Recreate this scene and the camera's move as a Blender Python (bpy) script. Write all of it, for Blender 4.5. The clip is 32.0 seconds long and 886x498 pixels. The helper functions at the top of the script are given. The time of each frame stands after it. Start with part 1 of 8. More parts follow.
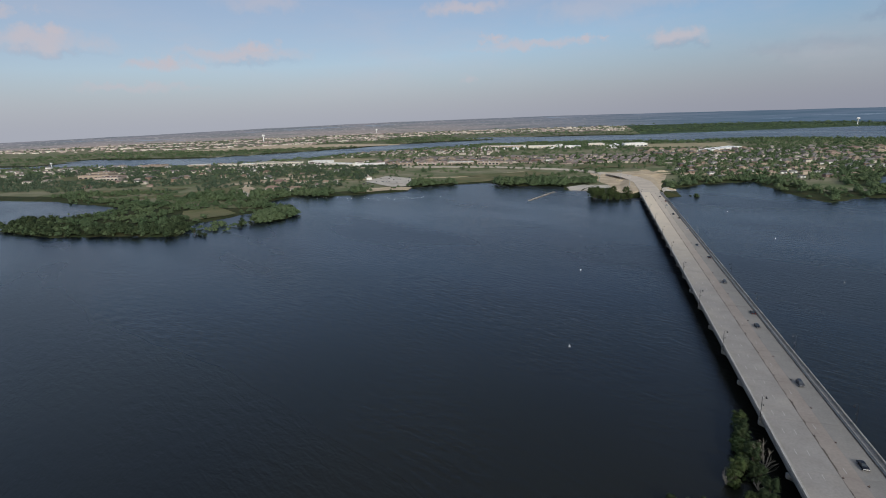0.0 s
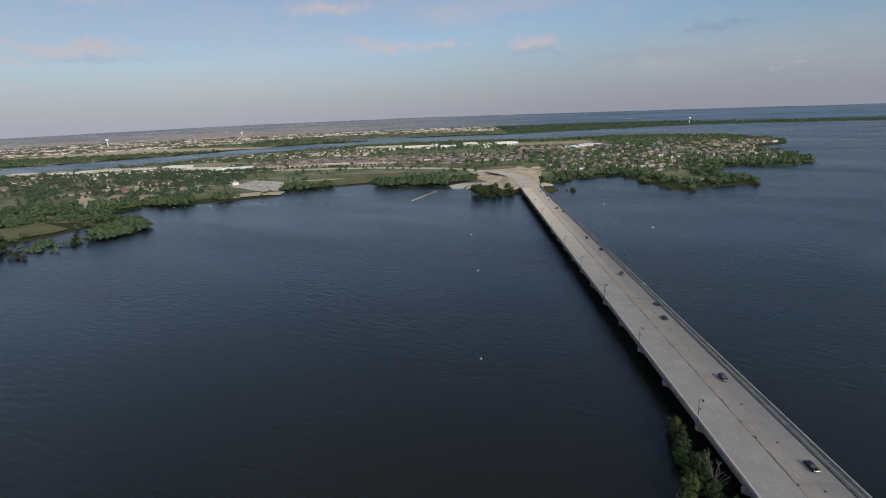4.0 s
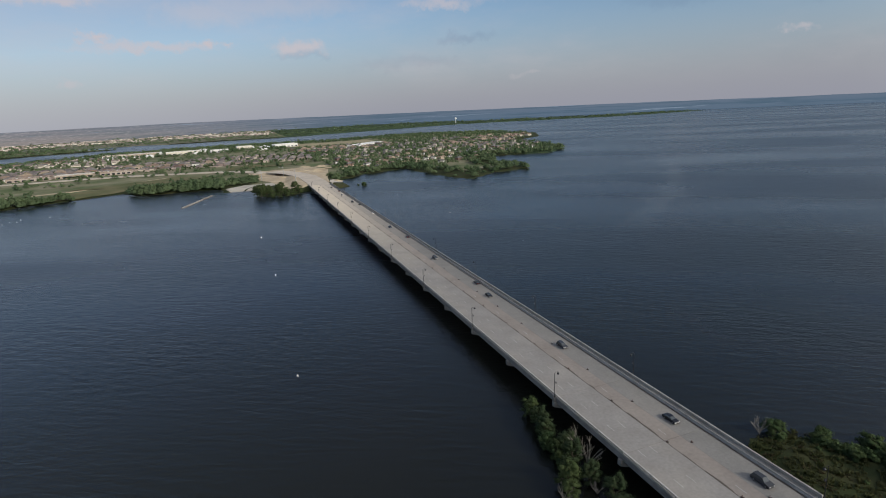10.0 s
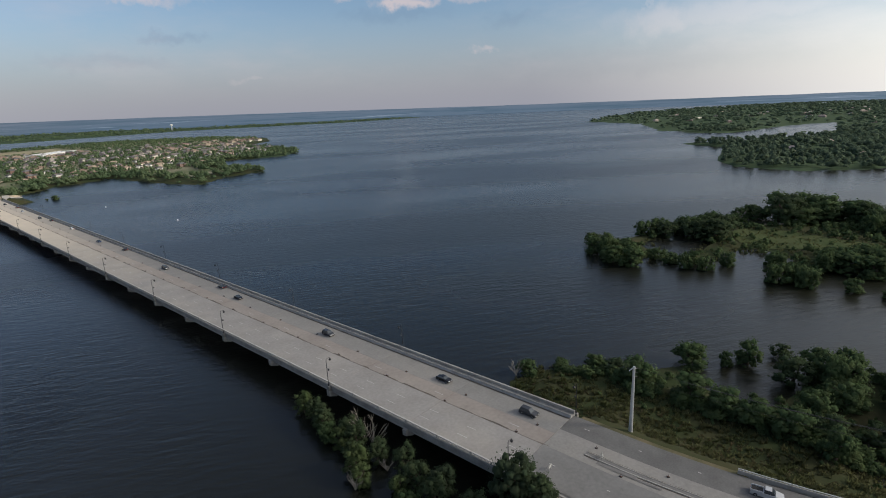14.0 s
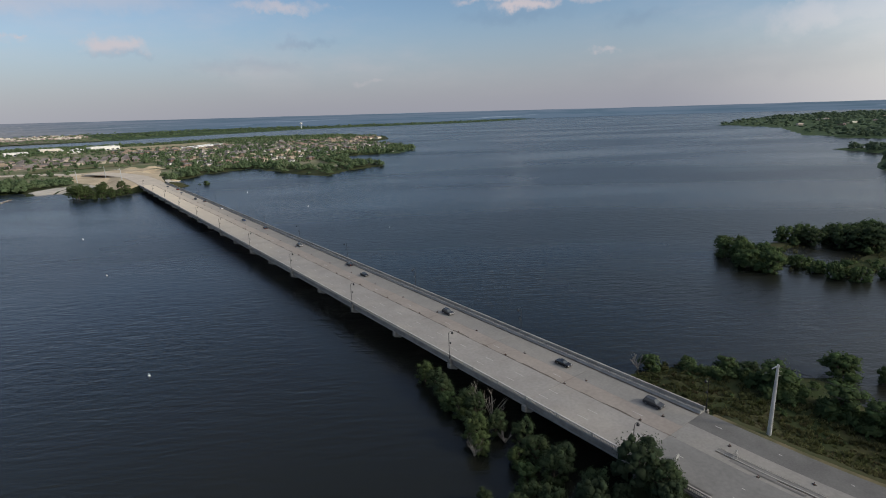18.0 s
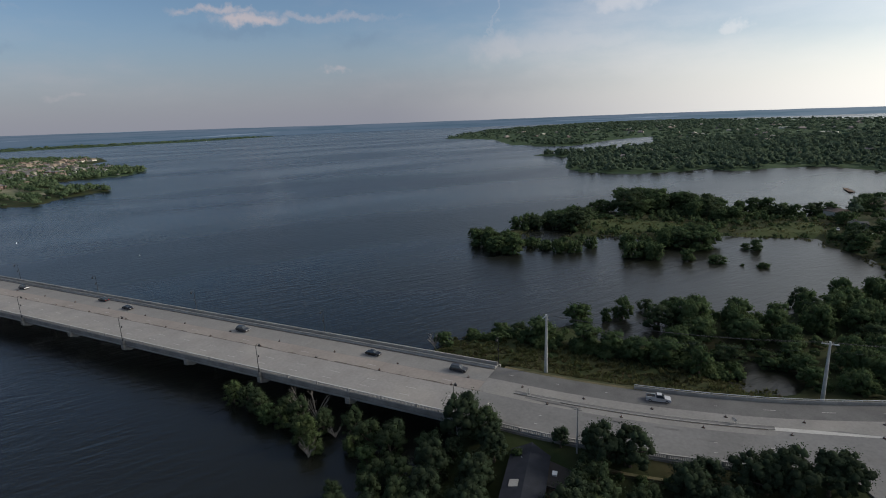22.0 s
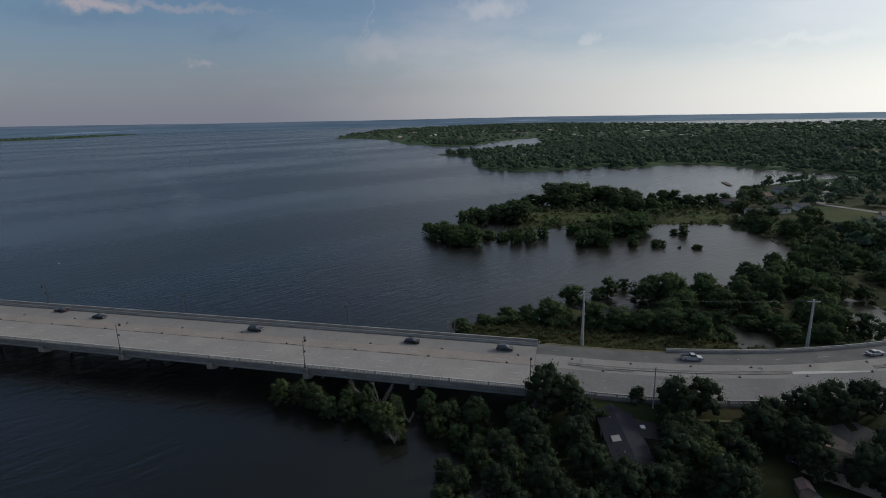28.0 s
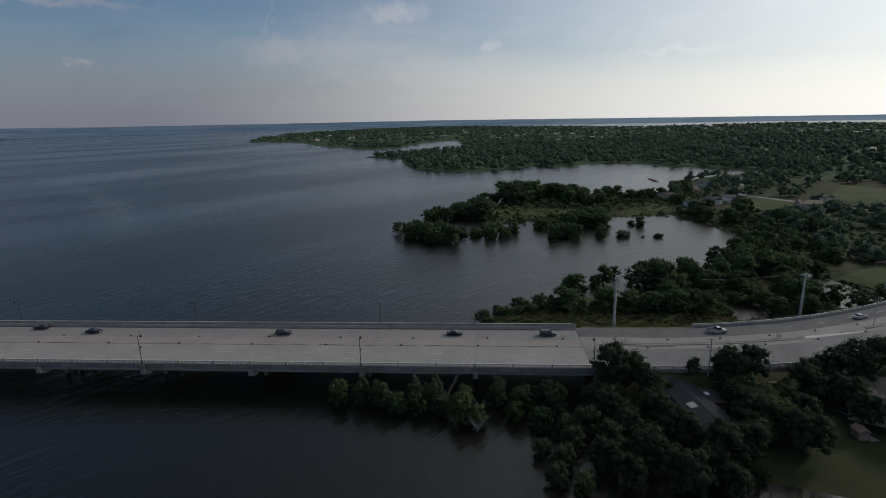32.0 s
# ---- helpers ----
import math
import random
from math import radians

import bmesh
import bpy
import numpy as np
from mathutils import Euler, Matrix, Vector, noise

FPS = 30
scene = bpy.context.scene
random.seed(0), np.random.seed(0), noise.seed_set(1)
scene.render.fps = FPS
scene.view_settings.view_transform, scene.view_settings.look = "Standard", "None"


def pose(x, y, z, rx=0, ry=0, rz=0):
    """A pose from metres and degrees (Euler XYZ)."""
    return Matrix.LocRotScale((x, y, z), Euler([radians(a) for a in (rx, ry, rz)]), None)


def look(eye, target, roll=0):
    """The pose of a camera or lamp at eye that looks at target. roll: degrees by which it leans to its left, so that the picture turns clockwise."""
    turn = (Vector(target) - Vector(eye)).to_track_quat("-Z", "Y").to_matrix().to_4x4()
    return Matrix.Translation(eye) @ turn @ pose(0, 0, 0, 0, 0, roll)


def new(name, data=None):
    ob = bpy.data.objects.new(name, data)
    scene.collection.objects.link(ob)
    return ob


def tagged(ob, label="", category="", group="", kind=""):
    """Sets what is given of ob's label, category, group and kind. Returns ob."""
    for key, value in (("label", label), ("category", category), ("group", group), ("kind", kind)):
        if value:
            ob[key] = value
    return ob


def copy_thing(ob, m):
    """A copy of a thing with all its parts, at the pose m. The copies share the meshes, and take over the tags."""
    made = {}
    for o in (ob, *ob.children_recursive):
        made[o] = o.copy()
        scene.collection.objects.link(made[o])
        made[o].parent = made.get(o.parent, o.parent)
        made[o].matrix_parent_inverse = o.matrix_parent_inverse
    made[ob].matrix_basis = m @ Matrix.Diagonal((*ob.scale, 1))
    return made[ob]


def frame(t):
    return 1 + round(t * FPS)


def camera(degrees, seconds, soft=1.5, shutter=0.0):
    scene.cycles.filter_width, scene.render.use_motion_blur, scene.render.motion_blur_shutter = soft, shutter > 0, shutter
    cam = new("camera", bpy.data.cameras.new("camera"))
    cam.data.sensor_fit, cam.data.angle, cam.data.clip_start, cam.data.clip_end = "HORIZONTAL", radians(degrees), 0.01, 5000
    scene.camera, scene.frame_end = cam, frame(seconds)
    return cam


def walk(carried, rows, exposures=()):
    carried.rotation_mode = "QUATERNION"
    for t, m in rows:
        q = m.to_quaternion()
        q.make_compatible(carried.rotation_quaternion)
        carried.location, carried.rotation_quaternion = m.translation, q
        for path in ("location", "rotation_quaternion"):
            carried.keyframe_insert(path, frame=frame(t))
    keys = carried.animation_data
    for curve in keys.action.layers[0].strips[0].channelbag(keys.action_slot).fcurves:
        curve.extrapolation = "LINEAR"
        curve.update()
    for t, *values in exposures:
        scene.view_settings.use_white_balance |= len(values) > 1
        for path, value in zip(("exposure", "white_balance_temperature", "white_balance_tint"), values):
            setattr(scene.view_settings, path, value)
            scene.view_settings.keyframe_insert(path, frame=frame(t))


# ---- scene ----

# ======== camera and its way ========
cam = camera(79.60, 32.0, soft=1.0)
PATH = [  # seconds, x, y, z, heading clockwise from +y, pitch, roll in degrees
    (0, -61.55, -134.87, 116.92, -16.100, -13.870, 2.122),
    (0.5, -63.75, -128.77, 116.21, -13.532, -14.030, 1.980),
    (1, -65.80, -123.40, 115.17, -11.277, -14.127, 2.031),
    (1.5, -67.76, -118.78, 114.21, -11.504, -14.095, 1.963),
    (2, -69.74, -114.74, 113.21, -12.370, -14.019, 2.104),
    (2.5, -71.39, -111.05, 112.27, -11.539, -14.001, 2.029),
    (3, -72.67, -107.56, 111.16, -8.244, -14.039, 2.301),
    (3.5, -74.04, -103.53, 110.74, -5.271, -14.086, 2.230),
    (4, -75.46, -99.54, 109.88, -2.801, -14.118, 2.329),
    (4.5, -76.58, -95.41, 108.98, -1.249, -14.137, 2.426),
    (5, -77.38, -91.44, 107.92, -0.001, -14.153, 2.523),
    (5.5, -77.88, -87.93, 106.59, 1.557, -14.178, 2.621),
    (6, -78.29, -84.63, 104.87, 3.150, -14.200, 2.722),
    (6.5, -78.66, -81.48, 103.51, 5.395, -14.242, 2.817),
    (7, -79.14, -78.34, 102.09, 6.502, -14.240, 2.976),
    (7.5, -79.24, -75.22, 100.59, 7.383, -14.249, 2.854),
    (8, -79.39, -72.06, 98.87, 9.823, -14.297, 3.051),
    (8.5, -79.52, -69.07, 97.27, 13.486, -14.438, 3.013),
    (9, -79.78, -66.56, 95.80, 15.090, -14.460, 2.939),
    (9.5, -79.86, -64.87, 94.79, 16.783, -14.543, 2.874),
    (10, -80.35, -63.61, 93.86, 20.236, -14.674, 3.048),
    (10.5, -81.14, -62.64, 92.80, 24.069, -14.725, 2.570),
    (11, -81.50, -61.29, 91.59, 26.933, -14.812, 2.696),
    (11.5, -81.05, -59.72, 90.36, 30.013, -14.900, 2.470),
    (12, -80.73, -58.30, 88.92, 33.416, -15.021, 2.578),
    (12.5, -80.53, -56.85, 87.60, 36.623, -15.063, 2.380),
    (13, -80.21, -56.10, 86.03, 39.854, -15.055, 2.587),
    (13.5, -79.73, -55.22, 84.65, 43.578, -15.083, 2.467),
    (14, -79.05, -54.33, 82.85, 48.187, -15.173, 2.479),
    (14.5, -78.16, -53.83, 80.72, 53.120, -15.329, 2.449),
    (15, -77.78, -53.61, 78.92, 55.472, -15.411, 2.409),
    (15.5, -78.62, -53.57, 78.10, 52.338, -15.277, 2.388),
    (16, -80.63, -53.49, 77.93, 46.645, -14.989, 2.251),
    (16.5, -82.79, -53.63, 77.41, 38.645, -14.699, 2.388),
    (17, -83.97, -53.77, 77.82, 38.763, -14.575, 2.025),
    (17.5, -85.43, -53.65, 77.66, 37.918, -14.687, 2.252),
    (18, -86.67, -53.47, 78.03, 36.520, -14.531, 2.046),
    (18.5, -88.35, -53.39, 77.77, 34.931, -14.424, 2.132),
    (19, -89.89, -53.22, 77.89, 33.857, -14.123, 2.111),
    (19.5, -91.76, -52.85, 77.19, 33.757, -13.969, 2.099),
    (20, -93.72, -52.15, 76.71, 35.752, -13.723, 2.021),
    (20.5, -95.86, -51.65, 75.87, 40.278, -13.682, 2.121),
    (21, -97.50, -50.78, 75.36, 48.217, -13.654, 2.267),
    (21.5, -98.76, -49.89, 75.47, 56.488, -13.764, 2.233),
    (22, -100.46, -48.97, 75.33, 63.255, -13.779, 2.349),
    (22.5, -102.25, -47.64, 75.13, 67.707, -13.652, 2.326),
    (23, -103.46, -45.11, 74.40, 71.832, -13.723, 1.938),
    (23.5, -104.45, -42.50, 74.25, 75.172, -13.842, 1.889),
    (24, -105.76, -39.72, 74.25, 77.062, -13.919, 1.649),
    (24.5, -107.01, -36.51, 74.10, 77.678, -13.909, 1.757),
    (25, -108.68, -33.01, 73.87, 77.674, -13.940, 1.481),
    (25.5, -110.51, -29.31, 73.84, 77.553, -13.919, 1.458),
    (26, -112.62, -25.43, 73.62, 77.114, -13.856, 1.264),
    (26.5, -114.49, -21.45, 73.70, 76.650, -13.904, 1.354),
    (27, -116.66, -17.45, 73.71, 76.117, -13.930, 1.330),
    (27.5, -119.10, -13.08, 73.84, 75.763, -13.997, 1.341),
    (28, -121.33, -8.46, 73.89, 76.097, -14.060, 1.354),
    (28.5, -122.86, -3.74, 73.69, 77.632, -14.077, 1.340),
    (29, -124.02, 0.84, 73.14, 79.802, -14.021, 1.287),
    (29.5, -124.95, 5.54, 72.76, 82.242, -14.035, 1.260),
    (30, -125.94, 10.35, 72.41, 83.736, -14.027, 1.199),
    (30.5, -126.93, 15.18, 72.08, 84.570, -13.961, 1.202),
    (31, -127.91, 19.98, 71.79, 85.122, -13.937, 1.057),
    (31.5, -128.68, 24.57, 71.64, 85.461, -13.919, 1.080),
    (32, -129.28, 28.98, 71.69, 85.809, -13.883, 1.255),
]


def heading(x, y, z, az, pitch, lean):
    """Pose of a camera that faces az degrees clockwise from +y, pitched up by pitch, leaning right by lean."""
    a, p = radians(az), radians(pitch)
    way = Vector((math.sin(a) * math.cos(p), math.cos(a) * math.cos(p), math.sin(p)))
    eye = Vector((x, y, z))
    return look(eye, eye + way * 10, -lean)


EXPOSURES = [(0, -0.4, 6250, 10), (3, -0.42, 6300, 10), (6, -0.42, 6400, 10), (9, -0.38, 6450, 10), (13, -0.24, 6550, 10), (19, -0.27, 6550, 10), (21, -0.38, 6500, 10), (22, -0.52, 6400, 10), (23, -0.68, 6300, 10), (26, -0.85, 6250, 10), (29, -0.93, 6200, 10), (32, -1, 6200, 10)]
walk(cam, [(t, heading(x, y, z, a, p, r)) for t, x, y, z, a, p, r in PATH], EXPOSURES)

# ======== sky and sun ========
SUN_AZ, SUN_EL = 147.0, 27.0   # clockwise from +y (the bridge's direction), above the horizon
world = bpy.data.worlds.new("sky")
scene.world = world
world.use_nodes = True


# small clouds over the lake: bearing, height above the horizon, half width, half height (degrees), density
CLOUDS = [(-51.2, 7.3, 4.2, 0.75, 0.9), (-50.2, 7.8, 2.0, 0.5, 1.0), (-53.0, 9.5, 1.6, 0.49, 0.7), (-42.5, 5.5, 2.6, 0.45, 0.8), (-41.7, 5.9, 1.2, 0.55, 1.0), (-44.5, 3.6, 4.4, 0.3, 0.6), (-35.0, 6.6, 4.8, 0.55, 0.85), (-33.4, 7.1, 2.0, 0.5, 1.0),
          (-13.2, 10.4, 3.8, 0.6, 0.85), (-6.4, 6.8, 5.6, 0.4, 0.75), (-1.4, 7.1, 1.3, 0.45, 1.0), (-10.4, 7.4, 1.5, 0.38, 0.95), (-0.6, 9.8, 4.6, 1.3, 0.5), (7.0, 6.6, 2.4, 0.7, 0.9), (-13.2, 3.8, 1.2, 0.3, 0.5), (-32.4, 11.1, 3.4, 0.73, 0.5), (4.5, 10.4, 8.5, 1.2, 0.45),
          (21.4, 10.2, 3.2, 0.45, 0.7), (53.4, 5.2, 1.0, 0.3, 0.55), (45.2, 9.8, 2.8, 0.45, 1.0), (70.1, 6.6, 3.2, 1.3, 0.45), (43.2, 10.5, 3.0, 0.3, 0.8), (51.7, 10.0, 6.0, 0.3, 0.45), (76.3, 6.9, 9.5, 1.2, 0.4), (81.0, 10.0, 3.0, 1.0, 0.5), (91.3, 7.0, 1.4, 0.5, 0.4), (29.3, 3.2, 1.1, 0.25, 0.4), (108.8, 5.7, 6.0, 0.45, 0.35)]
# patches of thin shaded cloud, greyer than the sky behind
SHADED = [(23.1, 6.9, 2.2, 0.4, 0.75), (18.2, 4.7, 4.6, 0.6, 0.5), (7.2, 5.9, 2.6, 0.35, 0.65), (44.2, 8.7, 4.6, 0.6, 0.5), (56.0, 7.8, 2.2, 0.7, 0.45), (67.8, 3.4, 12.0, 1.3, 0.35), (-50.5, 6.5, 3.2, 0.3, 0.5), (-34.6, 5.9, 4.0, 0.3, 0.5)]


TRAIL = 0.906 * radians(68.5) - 0.423 * radians(7.5)


def sky_nodes():
    nt = world.node_tree
    nt.nodes.clear()
    n, l = nt.nodes.new, nt.links.new
    out, bg = n("ShaderNodeOutputWorld"), n("ShaderNodeBackground")
    sky = n("ShaderNodeTexSky")
    sky.sky_type, sky.sun_disc = "NISHITA", False
    sky.sun_elevation, sky.sun_rotation = radians(SUN_EL), radians(SUN_AZ)
    sky.altitude, sky.air_density, sky.dust_density, sky.ozone_density = 100, 1.0, 0.6, 3.0
    co = n("ShaderNodeTexCoord")
    sep = n("ShaderNodeSeparateXYZ")
    l(co.outputs["Generated"], sep.inputs[0])
    # puffs of cloud, wider than tall, in loose groups; a thin veil of long streaks above
    def noise_of(scale, detail, rough, size):
        mp = n("ShaderNodeMapping"); mp.inputs["Scale"].default_value = size
        l(co.outputs["Generated"], mp.inputs["Vector"])
        t = n("ShaderNodeTexNoise")
        t.inputs["Scale"].default_value, t.inputs["Detail"].default_value, t.inputs["Roughness"].default_value = scale, detail, rough
        l(mp.outputs[0], t.inputs["Vector"])
        return t.outputs["Fac"]

    def ramp_of(src, lo, hi, top=1.0):
        r = n("ShaderNodeMapRange"); r.interpolation_type = "SMOOTHSTEP"
        r.inputs["From Min"].default_value, r.inputs["From Max"].default_value, r.inputs["To Max"].default_value = lo, hi, top
        l(src, r.inputs["Value"])
        return r.outputs[0]

    def math_of(op, p, q):
        m = n("ShaderNodeMath"); m.operation = op
        l(p, m.inputs[0]); l(q, m.inputs[1])
        return m.outputs[0]

    veil = ramp_of(noise_of(2.2, 7, 0.62, (1, 1, 3.4)), 0.42, 0.78, 0.34)
    # the single clouds, with ragged edges
    at2 = n("ShaderNodeMath"); at2.operation = "ARCTAN2"; l(sep.outputs["X"], at2.inputs[0]); l(sep.outputs["Y"], at2.inputs[1])
    asn = n("ShaderNodeMath"); asn.operation = "ARCSINE"; l(sep.outputs["Z"], asn.inputs[0])
    flat = n("ShaderNodeCombineXYZ"); l(at2.outputs[0], flat.inputs[0]); l(asn.outputs[0], flat.inputs[1])
    rag = n("ShaderNodeTexNoise"); rag.inputs["Scale"].default_value, rag.inputs["Detail"].default_value, rag.inputs["Roughness"].default_value = 26, 7, 0.62
    l(co.outputs["Generated"], rag.inputs["Vector"])
    cen = n("ShaderNodeVectorMath"); cen.operation = "SUBTRACT"; cen.inputs[1].default_value = (0.5, 0.5, 0.5); l(rag.outputs["Color"], cen.inputs[0])
    amp = n("ShaderNodeVectorMath"); amp.operation = "MULTIPLY"; amp.inputs[1].default_value = (0.15, 0.05, 0); l(cen.outputs[0], amp.inputs[0])
    place = n("ShaderNodeVectorMath"); place.operation = "ADD"; l(flat.outputs[0], place.inputs[0]); l(amp.outputs[0], place.inputs[1])
    def heap(rows):
        total = None
        for a, e, w, h, dens in rows:
            s1 = n("ShaderNodeVectorMath"); s1.operation = "SUBTRACT"; s1.inputs[1].default_value = (radians(a), radians(e), 0); l(place.outputs[0], s1.inputs[0])
            s2 = n("ShaderNodeVectorMath"); s2.operation = "DIVIDE"; s2.inputs[1].default_value = (radians(w), radians(h), 1); l(s1.outputs[0], s2.inputs[0])
            s3 = n("ShaderNodeVectorMath"); s3.operation = "LENGTH"; l(s2.outputs[0], s3.inputs[0])
            one = ramp_of(s3.outputs["Value"], 1.7, 0.15, dens * 0.84)
            total = one if total is None else math_of("MAXIMUM", total, one)
        return total

    single, shaded = heap(CLOUDS), heap(SHADED)
    # a thin old vapour trail slants down the eastern sky
    tr1 = n("ShaderNodeVectorMath"); tr1.operation = "DOT_PRODUCT"; tr1.inputs[1].default_value = (0.906, -0.423, 0); l(place.outputs[0], tr1.inputs[0])
    off = n("ShaderNodeMath"); off.operation = "SUBTRACT"; off.inputs[1].default_value = TRAIL; l(tr1.outputs["Value"], off.inputs[0])
    near = n("ShaderNodeMath"); near.operation = "ABSOLUTE"; l(off.outputs[0], near.inputs[0])
    line = ramp_of(near.outputs[0], 0.009, 0.0, 0.17)
    high = n("ShaderNodeSeparateXYZ"); l(flat.outputs[0], high.inputs[0])
    trail = math_of("MULTIPLY", line, ramp_of(high.outputs["Y"], 0.10, 0.14))
    mx_out = math_of("MAXIMUM", math_of("MAXIMUM", single, trail), veil)
    # low haze: lavender grey, turning to a cream glare towards the sun
    dot = n("ShaderNodeVectorMath"); dot.operation = "DOT_PRODUCT"
    a_, e_ = radians(SUN_AZ), radians(SUN_EL)
    dot.inputs[1].default_value = (math.sin(a_) * math.cos(e_), math.cos(a_) * math.cos(e_), math.sin(e_))
    l(co.outputs["Generated"], dot.inputs[0])
    pos = n("ShaderNodeMath"); pos.operation = "MAXIMUM"; pos.inputs[1].default_value = 0.0
    l(dot.outputs["Value"], pos.inputs[0])
    glare = n("ShaderNodeMath"); glare.operation = "POWER"; glare.inputs[1].default_value = 1.55
    l(pos.outputs[0], glare.inputs[0])
    hz = n("ShaderNodeMix"); hz.data_type = "RGBA"
    # paler over the western plain, opposite the sun
    wd = n("ShaderNodeVectorMath"); wd.operation = "DOT_PRODUCT"; wd.inputs[1].default_value = (-0.87, 0.5, 0); l(co.outputs["Generated"], wd.inputs[0])
    ww = ramp_of(wd.outputs["Value"], 0.1, 1.0)
    hw = n("ShaderNodeMix"); hw.data_type = "RGBA"
    hw.inputs["A"].default_value, hw.inputs["B"].default_value = (2.95, 3.03, 3.6, 1), (3.95, 4.05, 4.6, 1)
    l(ww, hw.inputs["Factor"]); l(hw.outputs["Result"], hz.inputs["A"])
    hz.inputs["B"].default_value = (20.2, 19.4, 17.4, 1)
    l(glare.outputs[0], hz.inputs["Factor"])
    low = n("ShaderNodeMapRange"); low.interpolation_type = "SMOOTHERSTEP"
    low.inputs["From Min"].default_value, low.inputs["From Max"].default_value = 0.215, -0.03
    low.inputs["To Min"].default_value, low.inputs["To Max"].default_value = 0.0, 0.95
    l(sep.outputs["Z"], low.inputs["Value"])
    gl2 = n("ShaderNodeMath"); gl2.operation = "MULTIPLY"; gl2.inputs[1].default_value = 0.73
    l(glare.outputs[0], gl2.inputs[0])
    wst = n("ShaderNodeMath"); wst.operation = "MULTIPLY"; wst.inputs[1].default_value = 0.5; l(ww, wst.inputs[0])
    gl3 = n("ShaderNodeMath"); gl3.operation = "MAXIMUM"; l(gl2.outputs[0], gl3.inputs[0]); l(math_of("MULTIPLY", wst.outputs[0], ramp_of(sep.outputs["Z"], 0.34, 0.17)), gl3.inputs[1])
    lowg = n("ShaderNodeMath"); lowg.operation = "MAXIMUM"; l(low.outputs[0], lowg.inputs[0]); l(gl3.outputs[0], lowg.inputs[1])
    hazed = n("ShaderNodeMix"); hazed.data_type = "RGBA"
    l(lowg.outputs[0], hazed.inputs["Factor"]); l(sky.outputs[0], hazed.inputs["A"]); l(hz.outputs["Result"], hazed.inputs["B"])
    # clouds: pinkish grey, brighter near the sun, thinning out towards the horizon
    cc = n("ShaderNodeMix"); cc.data_type = "RGBA"
    cc.inputs["A"].default_value, cc.inputs["B"].default_value = (5.7, 5.1, 5.3, 1), (18.5, 17.8, 16.6, 1)
    l(glare.outputs[0], cc.inputs["Factor"])
    thin = n("ShaderNodeMapRange")
    thin.inputs["From Min"].default_value, thin.inputs["From Max"].default_value = 0.015, 0.07
    l(sep.outputs["Z"], thin.inputs["Value"])
    cf = n("ShaderNodeMath"); cf.operation = "MULTIPLY"; l(mx_out, cf.inputs[0]); l(thin.outputs[0], cf.inputs[1])
    dim = n("ShaderNodeMix"); dim.data_type, dim.blend_type = "RGBA", "MULTIPLY"; dim.inputs["B"].default_value = (0.80, 0.80, 0.85, 1)
    l(shaded, dim.inputs["Factor"]); l(hazed.outputs["Result"], dim.inputs["A"])
    mix = n("ShaderNodeMix"); mix.data_type = "RGBA"
    l(cf.outputs[0], mix.inputs["Factor"])
    l(dim.outputs["Result"], mix.inputs["A"]); l(cc.outputs["Result"], mix.inputs["B"])
    l(mix.outputs["Result"], bg.inputs["Color"])
    bg.inputs["Strength"].default_value = 0.13
    l(bg.outputs[0], out.inputs[0])


sky_nodes()
sun_data = bpy.data.lights.new("sun", "SUN")
sun_data.energy, sun_data.angle, sun_data.color = 2.8, radians(9.0), (1.0, 0.92, 0.81)
sun = new("sun", sun_data)
_a, _e = radians(SUN_AZ), radians(SUN_EL)
sun.matrix_world = look((200, -200, 300), Vector((200, -200, 300)) - Vector((math.sin(_a) * math.cos(_e), math.cos(_a) * math.cos(_e), math.sin(_e))))


